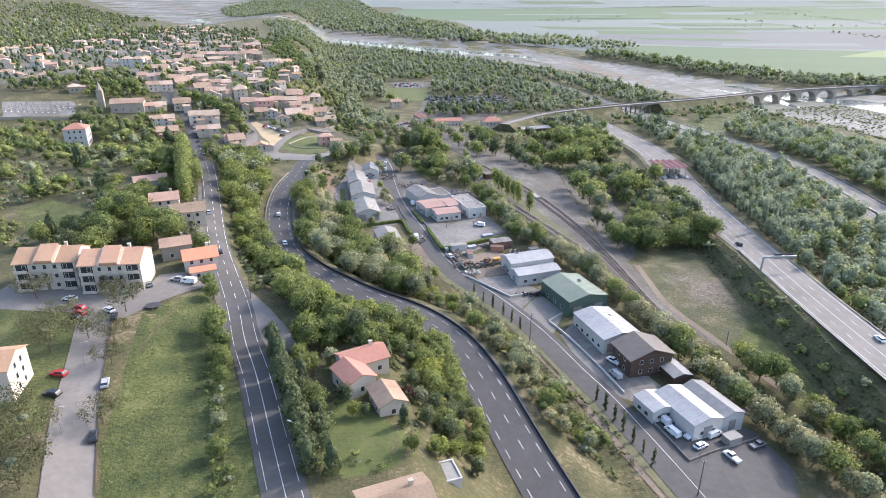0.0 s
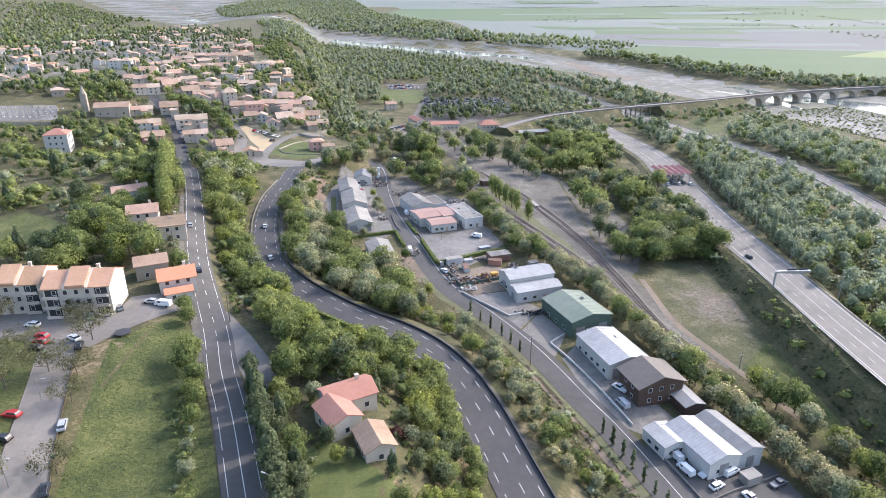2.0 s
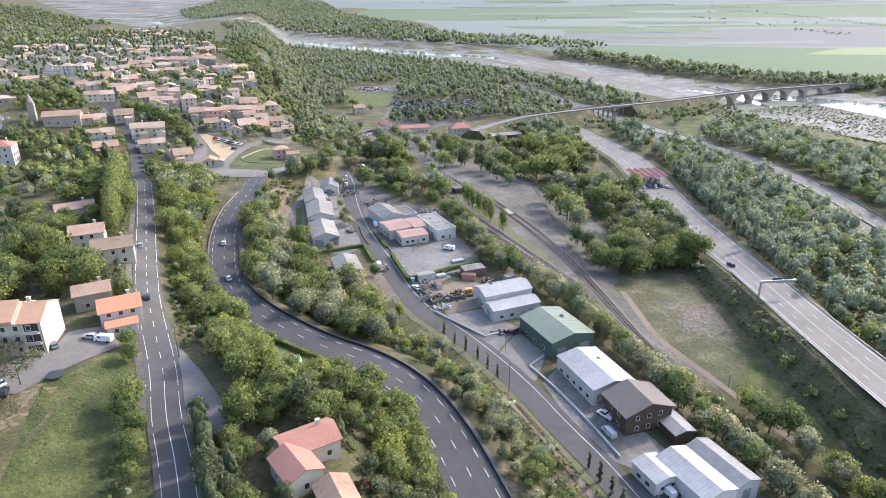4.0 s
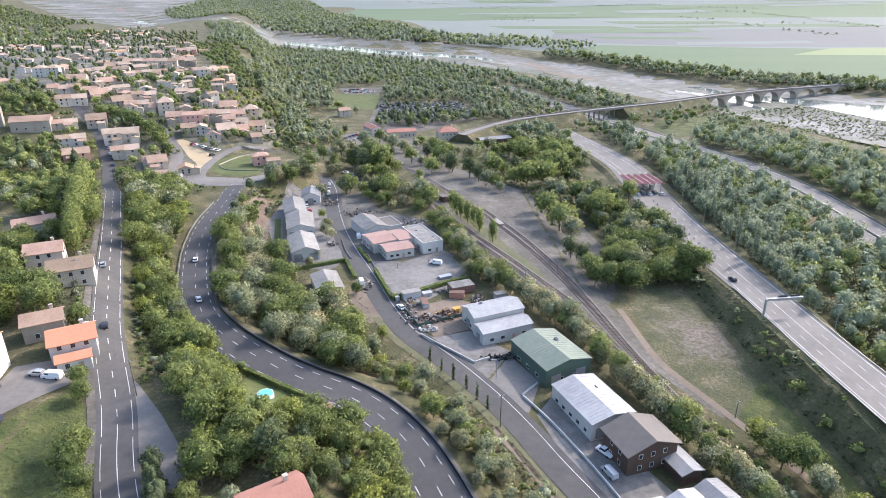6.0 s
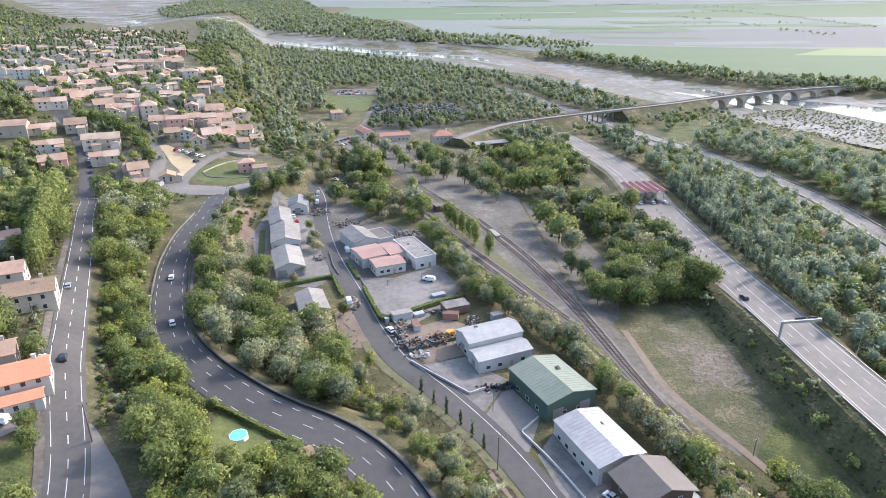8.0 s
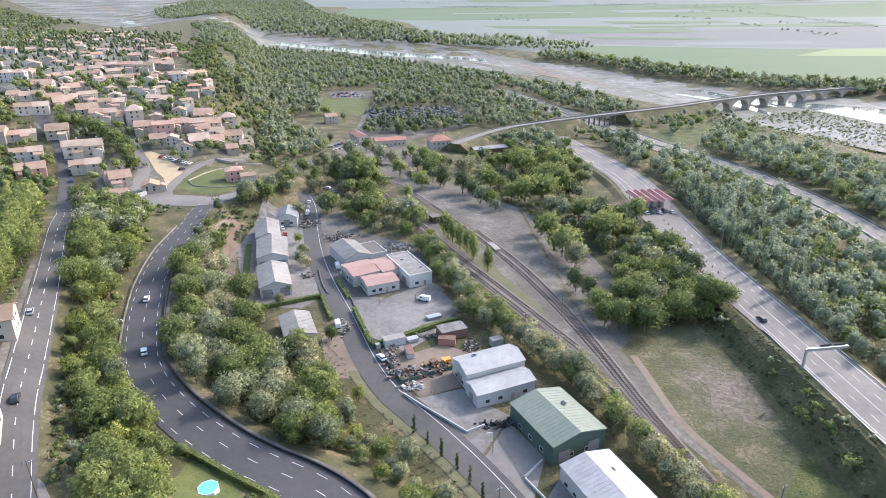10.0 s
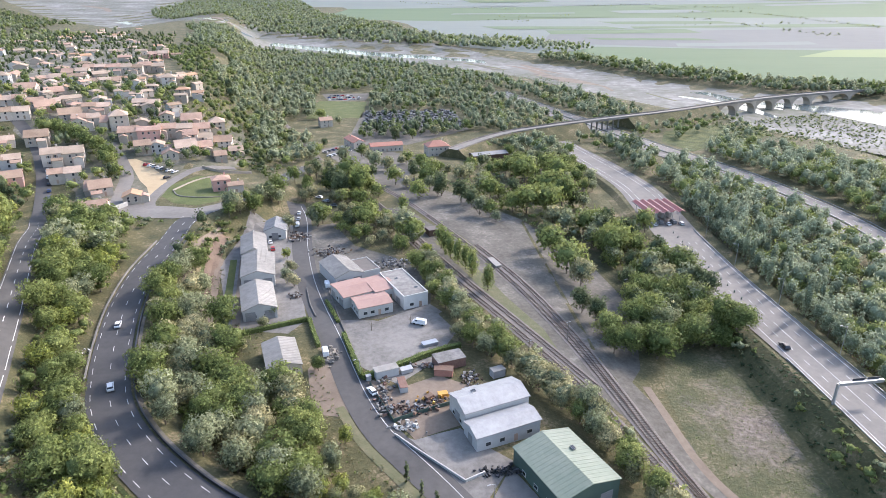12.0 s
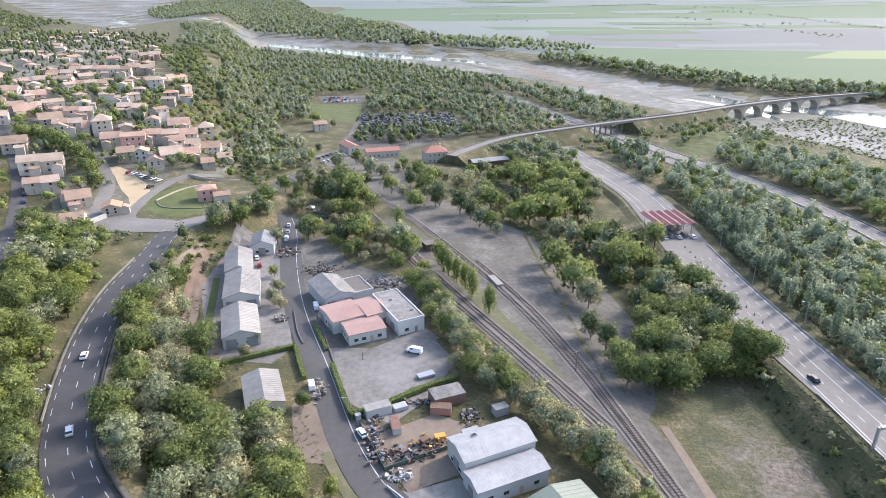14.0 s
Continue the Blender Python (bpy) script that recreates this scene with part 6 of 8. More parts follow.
plant("broad", 100, 440, 1.9)
plant("broad2", 108, 490, 1.8)
row([(164, 290), (167, 330), (171, 370), (175, 410)], 4.5, ["poplar"], (0.8, 1.0), 1.5, 0, "poplars beside the motorway")
row([(149.5, 236), (150.8, 262), (153, 290), (156, 320), (160, 350), (165, 385), (169, 420)], 6.5, ["upright", "poplar", "upright"], (0.7, 1.0), 1.0, 0, "slim trees along the motorway edge")
row([(-103, 262), (-118, 300), (-132, 336), (-142, 360)], 3.2, ["plane"], (1.25, 1.6), 0.6, -8, "clipped planes along the main road")
plant("broad", -84, 206, 0.8)
grove([(-92, 212), (-104, 228), (-122, 238), (-150, 262), (-160, 300), (-130, 330), (-114, 300), (-104, 275), (-118, 262), (-150, 206), (-120, 200)], 46, ["broad", "dark", "fresh", "broad2"], (0.8, 1.4), 5.2)
grove([(-44, 425), (-22, 405), (0, 430), (-10, 466), (-34, 486), (-52, 455)], 20, ["broad", "broad2", "cream"], (0.75, 1.15), 4.6)
grove([(-16, 366), (4, 350), (16, 344), (8, 390), (-4, 415), (-20, 405)], 16, ["broad", "cream", "broad2"], (0.65, 1.0), 4.6)
for x, y in ((11.6, 214), (14.9, 209.6), (18, 205), (21.5, 201), (24.1, 195.8), (26.5, 191.5), (45.9, 154.8), (47.6, 150.5), (48.9, 146), (50.7, 142.2), (52.6, 138), (54.2, 134.1), (56.2, 130)):
    plant("cypress", x, y, rt.uniform(0.85, 1.15), group="young cypresses along the yard road")
row([(16, 512), (30, 500), (44, 484)], 6, ["cream", "broad"], (0.7, 0.95), 1.0, 0, "trees before the station")
grove([(-70, 400), (-52, 392), (-48, 420), (-60, 428)], 5, ["grey", "broad"], (0.8, 1.1), 5)
for x, y, s in ((-9, 128, 1.0), (-7, 131, 0.8), (-17, 127, 0.9)):
    plant("purple" if y != 127 else "bush", x, y, s)
plant("fresh", -40, 296, 0.5)
plant("broad", -33, 297, 0.5)
plant("cream", -29, 320, 0.75)
plant("cream", -30, 334, 0.7)
plant("dark", -14, 262, 0.5)
row([(-47, 285), (-44, 268), (-40, 256)], 4, ["dark", "pine", "broad"], (0.5, 0.7), 0.8, 0, "trees round the garden shed")

# Ivy and brambles on the motorway bank, and trees of the old town
wood("bank_brambles", "dark brambles and bushes on the motorway bank", [[(112, 300), (117, 345), (122, 400), (130.5, 398), (126.5, 340), (124, 300), (121, 282)], [(119, 110), (118.5, 180), (118, 240), (119, 275), (124, 286), (126.5, 250), (126, 200), (127, 110)]], 1.9, ["ivy"], s=(0.35, 0.75), n=22, size=0.28, seed=31, masses=3)
for x, y, s_ in ((-200, 488, 1.0), (-190, 491, 1.1), (-182, 488, 1.1), (-175, 484, 1.2), (-168, 478, 1.1), (-161, 471, 1.2), (-153, 463, 1.2), (-147, 455, 1.1), (-139, 441, 0.9), (-143, 379, 1.2), (-150, 388, 1.0), (-128, 385, 0.7), (-169, 408, 0.8), (-240, 500, 1.3), (-250, 492, 1.2), (-262, 500, 1.0)):
    plant("broad2" if s_ > 1.05 else "broad", x, y, s_)
plant("cream", -143, 366, 1.1)
plant("cream", -136, 370, 0.9)
for x, y in ((-25, 390), (-6, 386), (4, 376), (-18, 418), (-7, 414), (-66, 387), (-58, 394), (-62, 408)):
    plant(rt.choice(["cream", "broad", "grey"]), x, y, rt.uniform(0.9, 1.2))
for x, y in ((125, 325), (119, 332), (120, 283), (106, 277), (99, 284), (127, 275), (129, 373), (112, 300), (110, 330)):
    plant(rt.choice(["broad", "broad2", "dark"]), x, y, rt.uniform(1.0, 1.35))
for x, y in ((1.5, 284), (14.5, 287.5)):
    bare = new("bare_tree")
    bare.matrix_world = pose(x, y, float(gz(x, y)))
    obj("trunk", trunk_mesh(int(x * 7), 1.4, 4.2, 2.6, 0.14), bare)
    tagged(bare, "small bare pruned tree in the yard", "tree")

# Goods yard: clipped planes, and the trees along its far edge up to the toll
for x, y in ((14, 396), (30, 355), (31.6, 350), (33.1, 344.3), (35.8, 338), (38.5, 333), (40.3, 326), (44.8, 313.2)):
    plant("plane", x, y, rt.uniform(1.0, 1.2), group="clipped plane trees in the yard")
for x, y, s_ in ((22, 471, 0.9), (29, 456, 1.1), (36, 433, 1.1), (45.5, 420, 1.2), (50, 412, 1.0), (53, 401, 0.9), (58, 398, 0.8), (60, 391, 0.6), (77.6, 346, 1.25), (80.7, 333, 1.35), (77.3, 358, 1.1), (83, 320, 1.2), (77, 297, 0.85), (80, 290, 0.95), (81, 280, 0.9), (80, 270, 0.85), (85, 269, 0.9), (94, 389, 1.0), (101.5, 381, 1.1), (110, 377, 1.1), (89, 393, 0.9), (108, 354, 1.35), (117, 365, 1.2)) + ((103, 343, 0.8), (113, 325, 1.2), (115, 314, 1.35), (121, 312, 1.2), (121, 335, 1.0), (126, 328, 1.0), (96, 284, 0.8), (100, 280, 0.9), (106, 276, 0.9), (114, 278, 1.0), (118, 273, 0.8), (120, 296, 1.0), (90, 280, 0.7)):
    plant(rt.choice(["broad", "grey", "cream", "broad2", "dark"]), x, y, s_ * 1.3)
for x, y, s_ in ((79, 409, 1.9), (89, 407, 2.0), (101, 421, 1.9), (91, 480, 1.9), (110, 470, 1.9), (96, 440, 1.8)):
    plant(rt.choice(["broad", "broad2"]), x, y, s_)
for x, y, s_ in ((23.5, 307, 0.8), (27.4, 298, 0.9), (31, 293, 0.8), (30, 277, 0.8), (34, 272, 0.9), (38, 267, 0.9), (18.6, 332, 0.9), (22, 321, 0.9), (13, 368, 0.9), (18, 359, 0.9), (23, 346, 0.8), (26, 322, 0.8)):
    plant(rt.choice(["cream", "grey", "broad", "fresh"]), x, y, s_)

# Half-bare planes round the car park, and the bushes and trees between the meadow and the main road
for x, y, s_ in ((-121.5, 169, 0.95), (-100, 171, 0.8), (-91, 161, 1.1), (-105.6, 156, 0.8), (-100, 139, 1.15), (-94, 146, 1.0), (-84, 104, 1.1), (-79, 92, 1.2), (-90, 98, 1.1), (-82, 134, 0.75), (-74, 113, 0.8), (-86, 144, 0.8), (-92, 110, 1.0), (-108, 148, 0.9)):
    plant("sparse", x, y, s_, group="half-bare planes round the car park")
for x, y, s_ in ((-62.5, 156, 0.95), (-74, 180, 0.6), (-70.6, 174, 0.65), (-59, 145, 0.75), (-63, 151, 0.9), (-55.7, 138, 0.6)):
    plant("broad", x, y, s_)
wood("verge_bushes", "straw-coloured weeds and bushes between meadow and road", [[(-65, 148), (-55, 122), (-47, 101), (-43, 90), (-38, 90), (-43, 102), (-51, 122), (-61, 148)]], 2.2, ["drybush", "bush", "bush"], s=(0.35, 1.15), n=70, size=0.22, seed=41)
for x, y, s_ in ((-29, 140, 0.6), (-20.5, 119, 0.5), (-23, 124, 0.6), (-17.6, 119, 0.4), (-14.5, 144, 0.6), (-8.8, 116, 0.55), (-5, 131, 0.6), (-3.8, 121, 0.6), (-6, 108, 0.5), (-8, 137, 0.6), (-12, 151, 0.7), (-18, 151.5, 0.7), (-28, 153, 0.7), (-31, 147, 0.6), (-33, 137, 0.6), (-26, 110, 0.5)):
    plant(rt.choice(["broad", "dark", "grey", "pine", "fresh"]), x, y, s_)
for x, y, s_ in ((-54.5, 131, 0.6), (-51.5, 121, 0.45), (-49.5, 115, 0.5), (-46.5, 105, 0.55), (-57.5, 141, 0.6)):
    plant("grey" if s_ < 0.52 else "broad", x, y, s_)
terrace = []
for line in ([(24, 172), (32, 158), (41, 142), (49, 128)], [(20, 163), (28, 150), (37, 135), (44, 122)], [(27.5, 176), (36, 161), (45, 145), (52, 131)]):
    q, d, at = dense(line, 1.5)
    terrace += [(float(a) + 0.4 * math.sin(3 * a), float(b), 0.38 + 0.3 * ((13 * k) % 7) / 7) for k, (a, b) in enumerate(q) if (5 * k) % 11 > 1]
wood("terrace_hedges", "rows of low hedge and scrub on the terraces beside the yard road", [], 5, ["bush", "drybush", "bush"], n=80, size=0.22, seed=75, spots=terrace, masses=8)
for x, y, s_ in ((22.5, 170, 0.85), (27, 164, 0.8), (31, 155, 0.55), (38, 133, 0.6), (18, 178, 0.8)):
    plant("grey", x, y, s_)
wood("garden_shrubs", "mixed shrubs round the garden lawn", [[(-33, 142), (-28, 128), (-30, 112), (-26, 112), (-24, 122), (-26, 140)], [(-6, 108), (-3, 118), (-4, 132), (-8, 140), (-14, 146), (-12, 138), (-8, 128), (-8, 112)], [(-20, 103), (-10, 100), (-9, 103), (-19, 106)]], 2.6, ["bush", "drybush", "bush"], s=(0.3, 0.8), n=90, size=0.2, seed=42)

# Slopes below and trees within the old village
SLOPE = [(-206.3, 488.1), (-199.3, 483.5), (-192.7, 491.7), (-182.3, 478.6), (-172.5, 483.4), (-163.4, 477.0), (-151.6, 467.0), (-150.4, 454.6), (-180.3, 490.3), (-145.7, 459.6), (-147.6, 442.9), (-141.8, 439.7), (-184.7, 440.3), (-166.6, 416.7), (-164.3, 424.6), (-155.6, 402.0), (-158.8, 394.2), (-144.3, 383.9), (-146.8, 397.8), (-132.5, 353.4), (-124.0, 355.3), (-126.8, 371.6), (-107.3, 336.6), (-106.0, 343.7), (-124.6, 326.0), (-109.7, 316.4), (-104.5, 317.4), (-102.9, 323.1), (-99.7, 330.4), (-112.0, 307.2), (-95.6, 333.5), (-100.3, 323.7), (-137.6, 469.8), (-134.3, 475.1), (-147.3, 523.6)] + [(-167.0, 561.4), (-181.0, 566.8), (-190.5, 575.6), (-182.5, 588.2), (-184.2, 543.2), (-138.4, 568.4), (-100.3, 475.3), (-104.6, 472.5), (-86.0, 488.4), (-78.3, 467.9), (-76.5, 493.9), (-70.7, 482.3), (-66.1, 391.4), (-71.4, 396.0), (-61.7, 397.2), (-58.9, 412.8), (-62.6, 432.0), (-76.1, 357.3), (-76.7, 368.8), (-73.0, 364.0), (-72.8, 329.4), (-76.4, 334.1), (-75.1, 322.5), (-72.1, 342.6), (-87.1, 502.5), (-153.2, 458.1)]
wood("slope_trees", "garden trees and wood on the slope below the old village", [[(-112, 300), (-104, 330), (-98, 350), (-112, 378), (-126, 376), (-142, 378), (-132, 350), (-118, 318)]], 5.2, ["broad", "fresh", "broad2", "grey", "dark"], s=(0.5, 0.95), n=180, size=0.33, seed=43, masses=16, spots=[(x, y, 0.65 + 0.5 * ((7 * k) % 10) / 10) for k, (x, y) in enumerate(SLOPE)])
wood("slope_scrub", "bushes and dry scrub on the slopes beside the bypass", [[(-84, 300), (-76, 300), (-64, 340), (-58, 380), (-66, 392), (-76, 372), (-84, 340)], [(-108, 330), (-100, 360), (-92, 372), (-104, 378), (-124, 378), (-128, 360)], [(-150, 440), (-138, 430), (-134, 446), (-146, 462)], [(-100, 476), (-84, 486), (-70, 470), (-60, 440), (-52, 470), (-70, 510), (-92, 520)]], 4.2, ["bush", "drybush", "bush"], s=(0.5, 1.5), n=60, size=0.28, seed=44)
wood("village_bushes", "garden bushes and small trees among the old houses", [[(-205, 490), (-185, 465), (-160, 440), (-145, 450), (-140, 480), (-90, 474), (-84, 500), (-110, 560), (-150, 620), (-205, 640), (-235, 600)]], 6.2, ["bush", "broad", "dark", "fresh", "broad2"], s=(0.35, 0.7), n=70, size=0.35, seed=45, clear_of=FRONTS)

# Tufts of grass and weeds
wood("grass_tufts", "tufts of rough grass and weeds", [
    [(-62, 86), (-71, 106), (-77, 128), (-86, 160), (-76, 176), (-70, 172), (-59, 150), (-48, 125), (-36, 90)]], 1.6, ["tuft"], s=(0.25, 0.75), n=14, size=0.16, seed=51)
wood("grass_tufts", "tufts of dry grass over the field", [[(92, 250), (100, 270), (122, 258), (124, 212), (128, 174), (126, 142), (110, 152), (98, 192), (92, 206), (88, 222)]], 1.7, ["tuft", "tuft", "tuft", "drytuft"], s=(0.2, 0.6), n=14, size=0.16, seed=52)
wood("grass_tufts", "straw and weeds on the verges and slopes", [
    [(24, 196), (34, 174), (44, 148), (54, 120), (44, 118), (34, 142), (24, 172), (14, 192), (-2, 214), (-12, 236), (-20, 262), (-8, 262), (2, 236), (14, 214)],
    [(-90, 246), (-80, 222), (-66, 190), (-52, 160), (-46, 168), (-56, 200), (-72, 236), (-86, 270)],
    [(60, 250), (72, 226), (90, 190), (96, 176), (92, 172), (80, 190), (66, 222), (54, 252)],
    [(-66, 320), (-48, 290), (-40, 262), (-24, 246), (-18, 262), (-34, 284), (-52, 300), (-60, 340)]], 1.9, ["drytuft", "tuft", "drytuft"], s=(0.4, 1.2), n=14, size=0.17, seed=53)

# Tall trees between the bypass and the sheds, the yard's own trees, and the gardens beside the main road
for x, y, s_ in ((-55, 270, 1.2), (-53, 279, 1.2), (-49, 274, 1.3), (-48, 257, 1.4), (-45, 246, 1.2), (-41, 255, 1.3), (-40, 234, 1.1), (-34, 228, 1.2), (-52, 262, 1.0), (-66, 302, 0.8), (-71, 322, 0.7), (-65, 291, 0.9)):
    plant(rt.choice(["grey", "grey", "broad", "cream"]), x, y, s_)
for x, y, s_ in ((-35.7, 347.7, 0.65), (-31.8, 324, 0.7), (-35, 288.5, 0.55), (-13.7, 261, 0.5), (-39, 274, 0.55), (-33, 256, 0.6), (-28, 244, 0.8), (-21, 238, 0.8), (-13.6, 235, 0.7), (-3.5, 228, 0.6), (-31, 234, 0.9), (-25, 232, 0.9)):
    plant(rt.choice(["broad", "fresh", "grey", "cream"]), x, y, s_)
for x, y, s_ in ((-137.5, 242, 1.1), (-132, 224, 1.0), (-125, 235, 1.2), (-113, 219, 1.0), (-143, 216, 1.0), (-131, 208, 0.9), (-118, 208, 0.9), (-107, 208, 0.8), (-187, 316, 1.2), (-181, 270, 1.0), (-133, 270, 0.9), (-127, 279, 0.8), (-174, 280, 0.9), (-96, 214, 1.0), (-209, 410, 1.3), (-192, 404, 1.3), (-179, 407, 1.2), (-176, 327, 0.9)):
    plant(rt.choice(["broad", "broad2", "dark", "fresh", "pine"]), x, y, s_)
wood("garden_wood", "overgrown gardens with many trees beside the village road", [[(-330, 300), (-250, 262), (-190, 232), (-180, 262), (-150, 262), (-138, 262), (-144, 300), (-150, 340), (-170, 400), (-205, 440), (-260, 410), (-340, 400)], [(-330, 190), (-180, 190), (-160, 220), (-180, 236), (-250, 258), (-330, 290)]], 10.0, ["broad", "dark", "fresh", "broad2", "grey"], s=(0.45, 1.15), n=150, size=0.36, seed=46, masses=14)

wood("bank_wood", "woods along the near river bank, far off", [[(-1900, 3500), (-1400, 2850), (-1000, 2360), (-1040, 2060), (-1450, 2600), (-2000, 3300)]], 24, ["broad", "grey", "dark"], s=(1.1, 2.0), n=26, size=1.0, seed=72, masses=5)
wood("hillside_wood", "wooded land along the near river bank, far off", [[(-700, 1250), (-620, 1500), (-900, 1950), (-1380, 2750), (-1950, 3550), (-3400, 3400), (-2600, 2200), (-1500, 1500), (-900, 1150)]], 36, ["broad", "grey", "dark"], s=(1.3, 2.3), n=26, size=1.0, seed=47, masses=5)

# Large old trees beside the railway, and the clumps along the goods yard
for x, y, s_ in ((-25, 445, 1.5), (-16, 450, 1.8), (-9, 432, 1.9), (-19, 429, 1.6)):
    plant("broad" if s_ > 1.6 else "dark", x, y, s_, 1.05)
for k, (x, y) in enumerate(((6, 494), (-2, 498), (27, 494), (31, 473), (50, 467), (58, 439), (62, 426), (71, 407), (88, 388), (93, 381), (-29, 387), (-3, 381), (7, 374), (15, 370), (18, 361))):
    plant(("cream", "grey", "broad", "broad2")[k % 4], x, y, 1.2 + 0.08 * (k * 3 % 5))
wood("scrap_yard_trees", "dark trees that screen the scrap yard", [[(-18, 606), (70, 622), (88, 652), (72, 660), (-16, 648)], [(-90, 560), (-78, 560), (-84, 640), (-104, 660)]], 5.6, ["dark", "pine", "grey", "broad"], s=(0.6, 1.1), n=90, size=0.45, seed=76, masses=12)
wood("scrap_yard_trees", "scattered trees among the wrecks", [[(-14, 655), (72, 660), (70, 728), (-14, 728)]], 11.5, ["dark", "grey", "broad"], s=(0.5, 0.95), n=70, size=0.5, seed=77, masses=10)

# Trees round the station, its street and the railway beside the wood
for k, (x, y) in enumerate([(-67.3, 384.1), (-63.3, 389.4), (-71.6, 392.2), (-57.1, 421.1), (-52.5, 410.3), (-50.4, 418.3), (-35.1, 382.3), (-27.5, 385.6), (-17.0, 387.4), (-11.0, 378.8), (-3.4, 386.2), (-22.6, 423.4), (-17.5, 458.7), (-9.5, 464.9), (-3.0, 471.8), (10.6, 455.7), (17.1, 448.4), (29.8, 443.2), (22.6, 425.4), (33.8, 431.9), (-45.8, 551.0), (-57.0, 593.7), (-70.9, 615.0), (-74.6, 582.3), (-42.8, 582.1), (-13.1, 543.2), (-6.4, 522.2), (-38.7, 670.8), (-56.6, 699.2), (11.4, 598.4), (25.1, 607.5), (44.1, 616.8), (7.1, 508.8), (18.6, 517.4), (-36.0, 465.8), (-38.4, 443.9), (-29.4, 483.9), (-23.6, 522.1), (1.3, 428.6)]):
    plant(("broad", "cream", "grey", "broad2", "dark")[k % 5], x, y, 0.85 + 0.07 * (k * 3 % 8))
BRIDGE_FOOT = [(145.0, 566.5), (172.5, 556.2), (197.4, 589.6), (251.7, 617.7), (280.4, 636.7), (275.6, 613.5), (203.4, 556.9), (160.7, 520.1)]
rw = random.Random(8)
spots = []
for _ in range(420):
    x, y = rw.uniform(110, 330), rw.uniform(480, 720)
    if inside(x, y, BRIDGE_FOOT) and along(x, y, np.array(MOTORWAY, float))[0] > 15 and along(x, y, np.array(MOTORWAY_FAR, float))[0] > 17:
        spots.append((x, y, rw.uniform(0.7, 1.3)))
wood("bridge_wood", "trees at the foot of the bridge ramp", [], 9, ["grey", "broad", "broad2"], n=70, size=0.5, seed=48, spots=spots, masses=5)

wood("bridge_wood", "trees and scrub along the bridge ramp", [[(150, 575), (205, 598), (270, 630), (335, 668), (338, 690), (268, 652), (205, 622), (165, 604)], [(80, 552), (110, 578), (150, 598), (146, 606), (106, 592), (76, 566)], [(262, 560), (300, 575), (330, 620), (322, 640), (280, 610)]], 6.4, ["grey", "broad2", "bush", "upright"], s=(0.5, 1.0), n=90, size=0.45, seed=73, masses=10)
wood("island_scrub", "low scrub on the wide gravel bank", [[(275, 640), (345, 672), (430, 705), (474, 570), (440, 380), (392, 420), (345, 550)]], 5.2, ["drybush", "bush"], s=(0.3, 1.1), n=22, size=0.45, seed=74, masses=4)
wood("roadside_wood", "dense undergrowth and young trees between two roads", [[(-56, 184), (-68, 207), (-84, 240), (-102, 288), (-126, 350), (-112, 352), (-99, 318), (-93, 300), (-90, 285), (-78, 250), (-62, 226), (-46, 206)], [(-42, 152), (-56, 180), (-48, 200), (-40, 206), (-20, 196), (-6, 186), (6, 160), (10, 140), (-2, 136), (-10, 152), (-30, 148)]], 4.6, ["broad", "bush", "fresh", "dark", "bush", "broad2"], s=(0.4, 0.85), n=170, size=0.26, seed=49, masses=14)

verge = []
q, d, at = dense(MAIN_ROAD, 2.6)
for p, e in zip(q, d):
    if 96 < p[1] < 350:
        for side_ in (1, -1) if p[1] > 205 else (1,):
            if rw.random() < 0.8:
                verge.append((float(p[0] + e[1] * side_ * rw.uniform(6.6, 8.6)), float(p[1] - e[0] * side_ * rw.uniform(6.6, 8.6)), rw.uniform(0.5, 1.15)))
wood("verge_bushes", "bushes and weeds along the edge of the main road", [], 5, ["bush", "bush", "drybush"], n=70, size=0.26, seed=50, spots=verge, masses=5)

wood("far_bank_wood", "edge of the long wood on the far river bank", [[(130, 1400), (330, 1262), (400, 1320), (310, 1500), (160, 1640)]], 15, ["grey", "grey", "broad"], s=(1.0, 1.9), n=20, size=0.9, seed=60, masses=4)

VILLAGE_EDGE = [(-235, 400), (-140, 378), (-116, 440), (-98, 470), (-98, 560), (-150, 640), (-250, 650), (-300, 560)]
spots = []
for _ in range(900):
    x, y, s_ = rw.uniform(-300, -95), rw.uniform(380, 650), rw.uniform(0.4, 1.05)
    free = all(math.hypot(x - a, y - b) > 0.5 * w + 2.6 * s_ for a, b, w in TAKEN) and all(math.hypot(x - a, y - b) > 3.5 for a, b, c in spots)
    street = min(float(along(x, y, np.array(line, float))[0]) for line in ([(-118, 394), (-127, 408), (-131, 425), (-134, 442), (-146, 466), (-160, 486)], [(-106, 394), (-111, 405), (-112, 425), (-109, 444), (-102, 462), (-84, 472)], [(-141, 464), (-124, 446), (-113, 420)], [(-95, 430), (-95, 412)]))
    if inside(x, y, VILLAGE_EDGE) and free and street > 6 + 2 * s_:
        spots.append((x, y, s_))
wood("village_trees", "leafy garden and street trees between the old houses", [], 9, ["broad", "broad2", "dark", "fresh", "dark"], n=150, size=0.36, seed=61, spots=spots, masses=12)

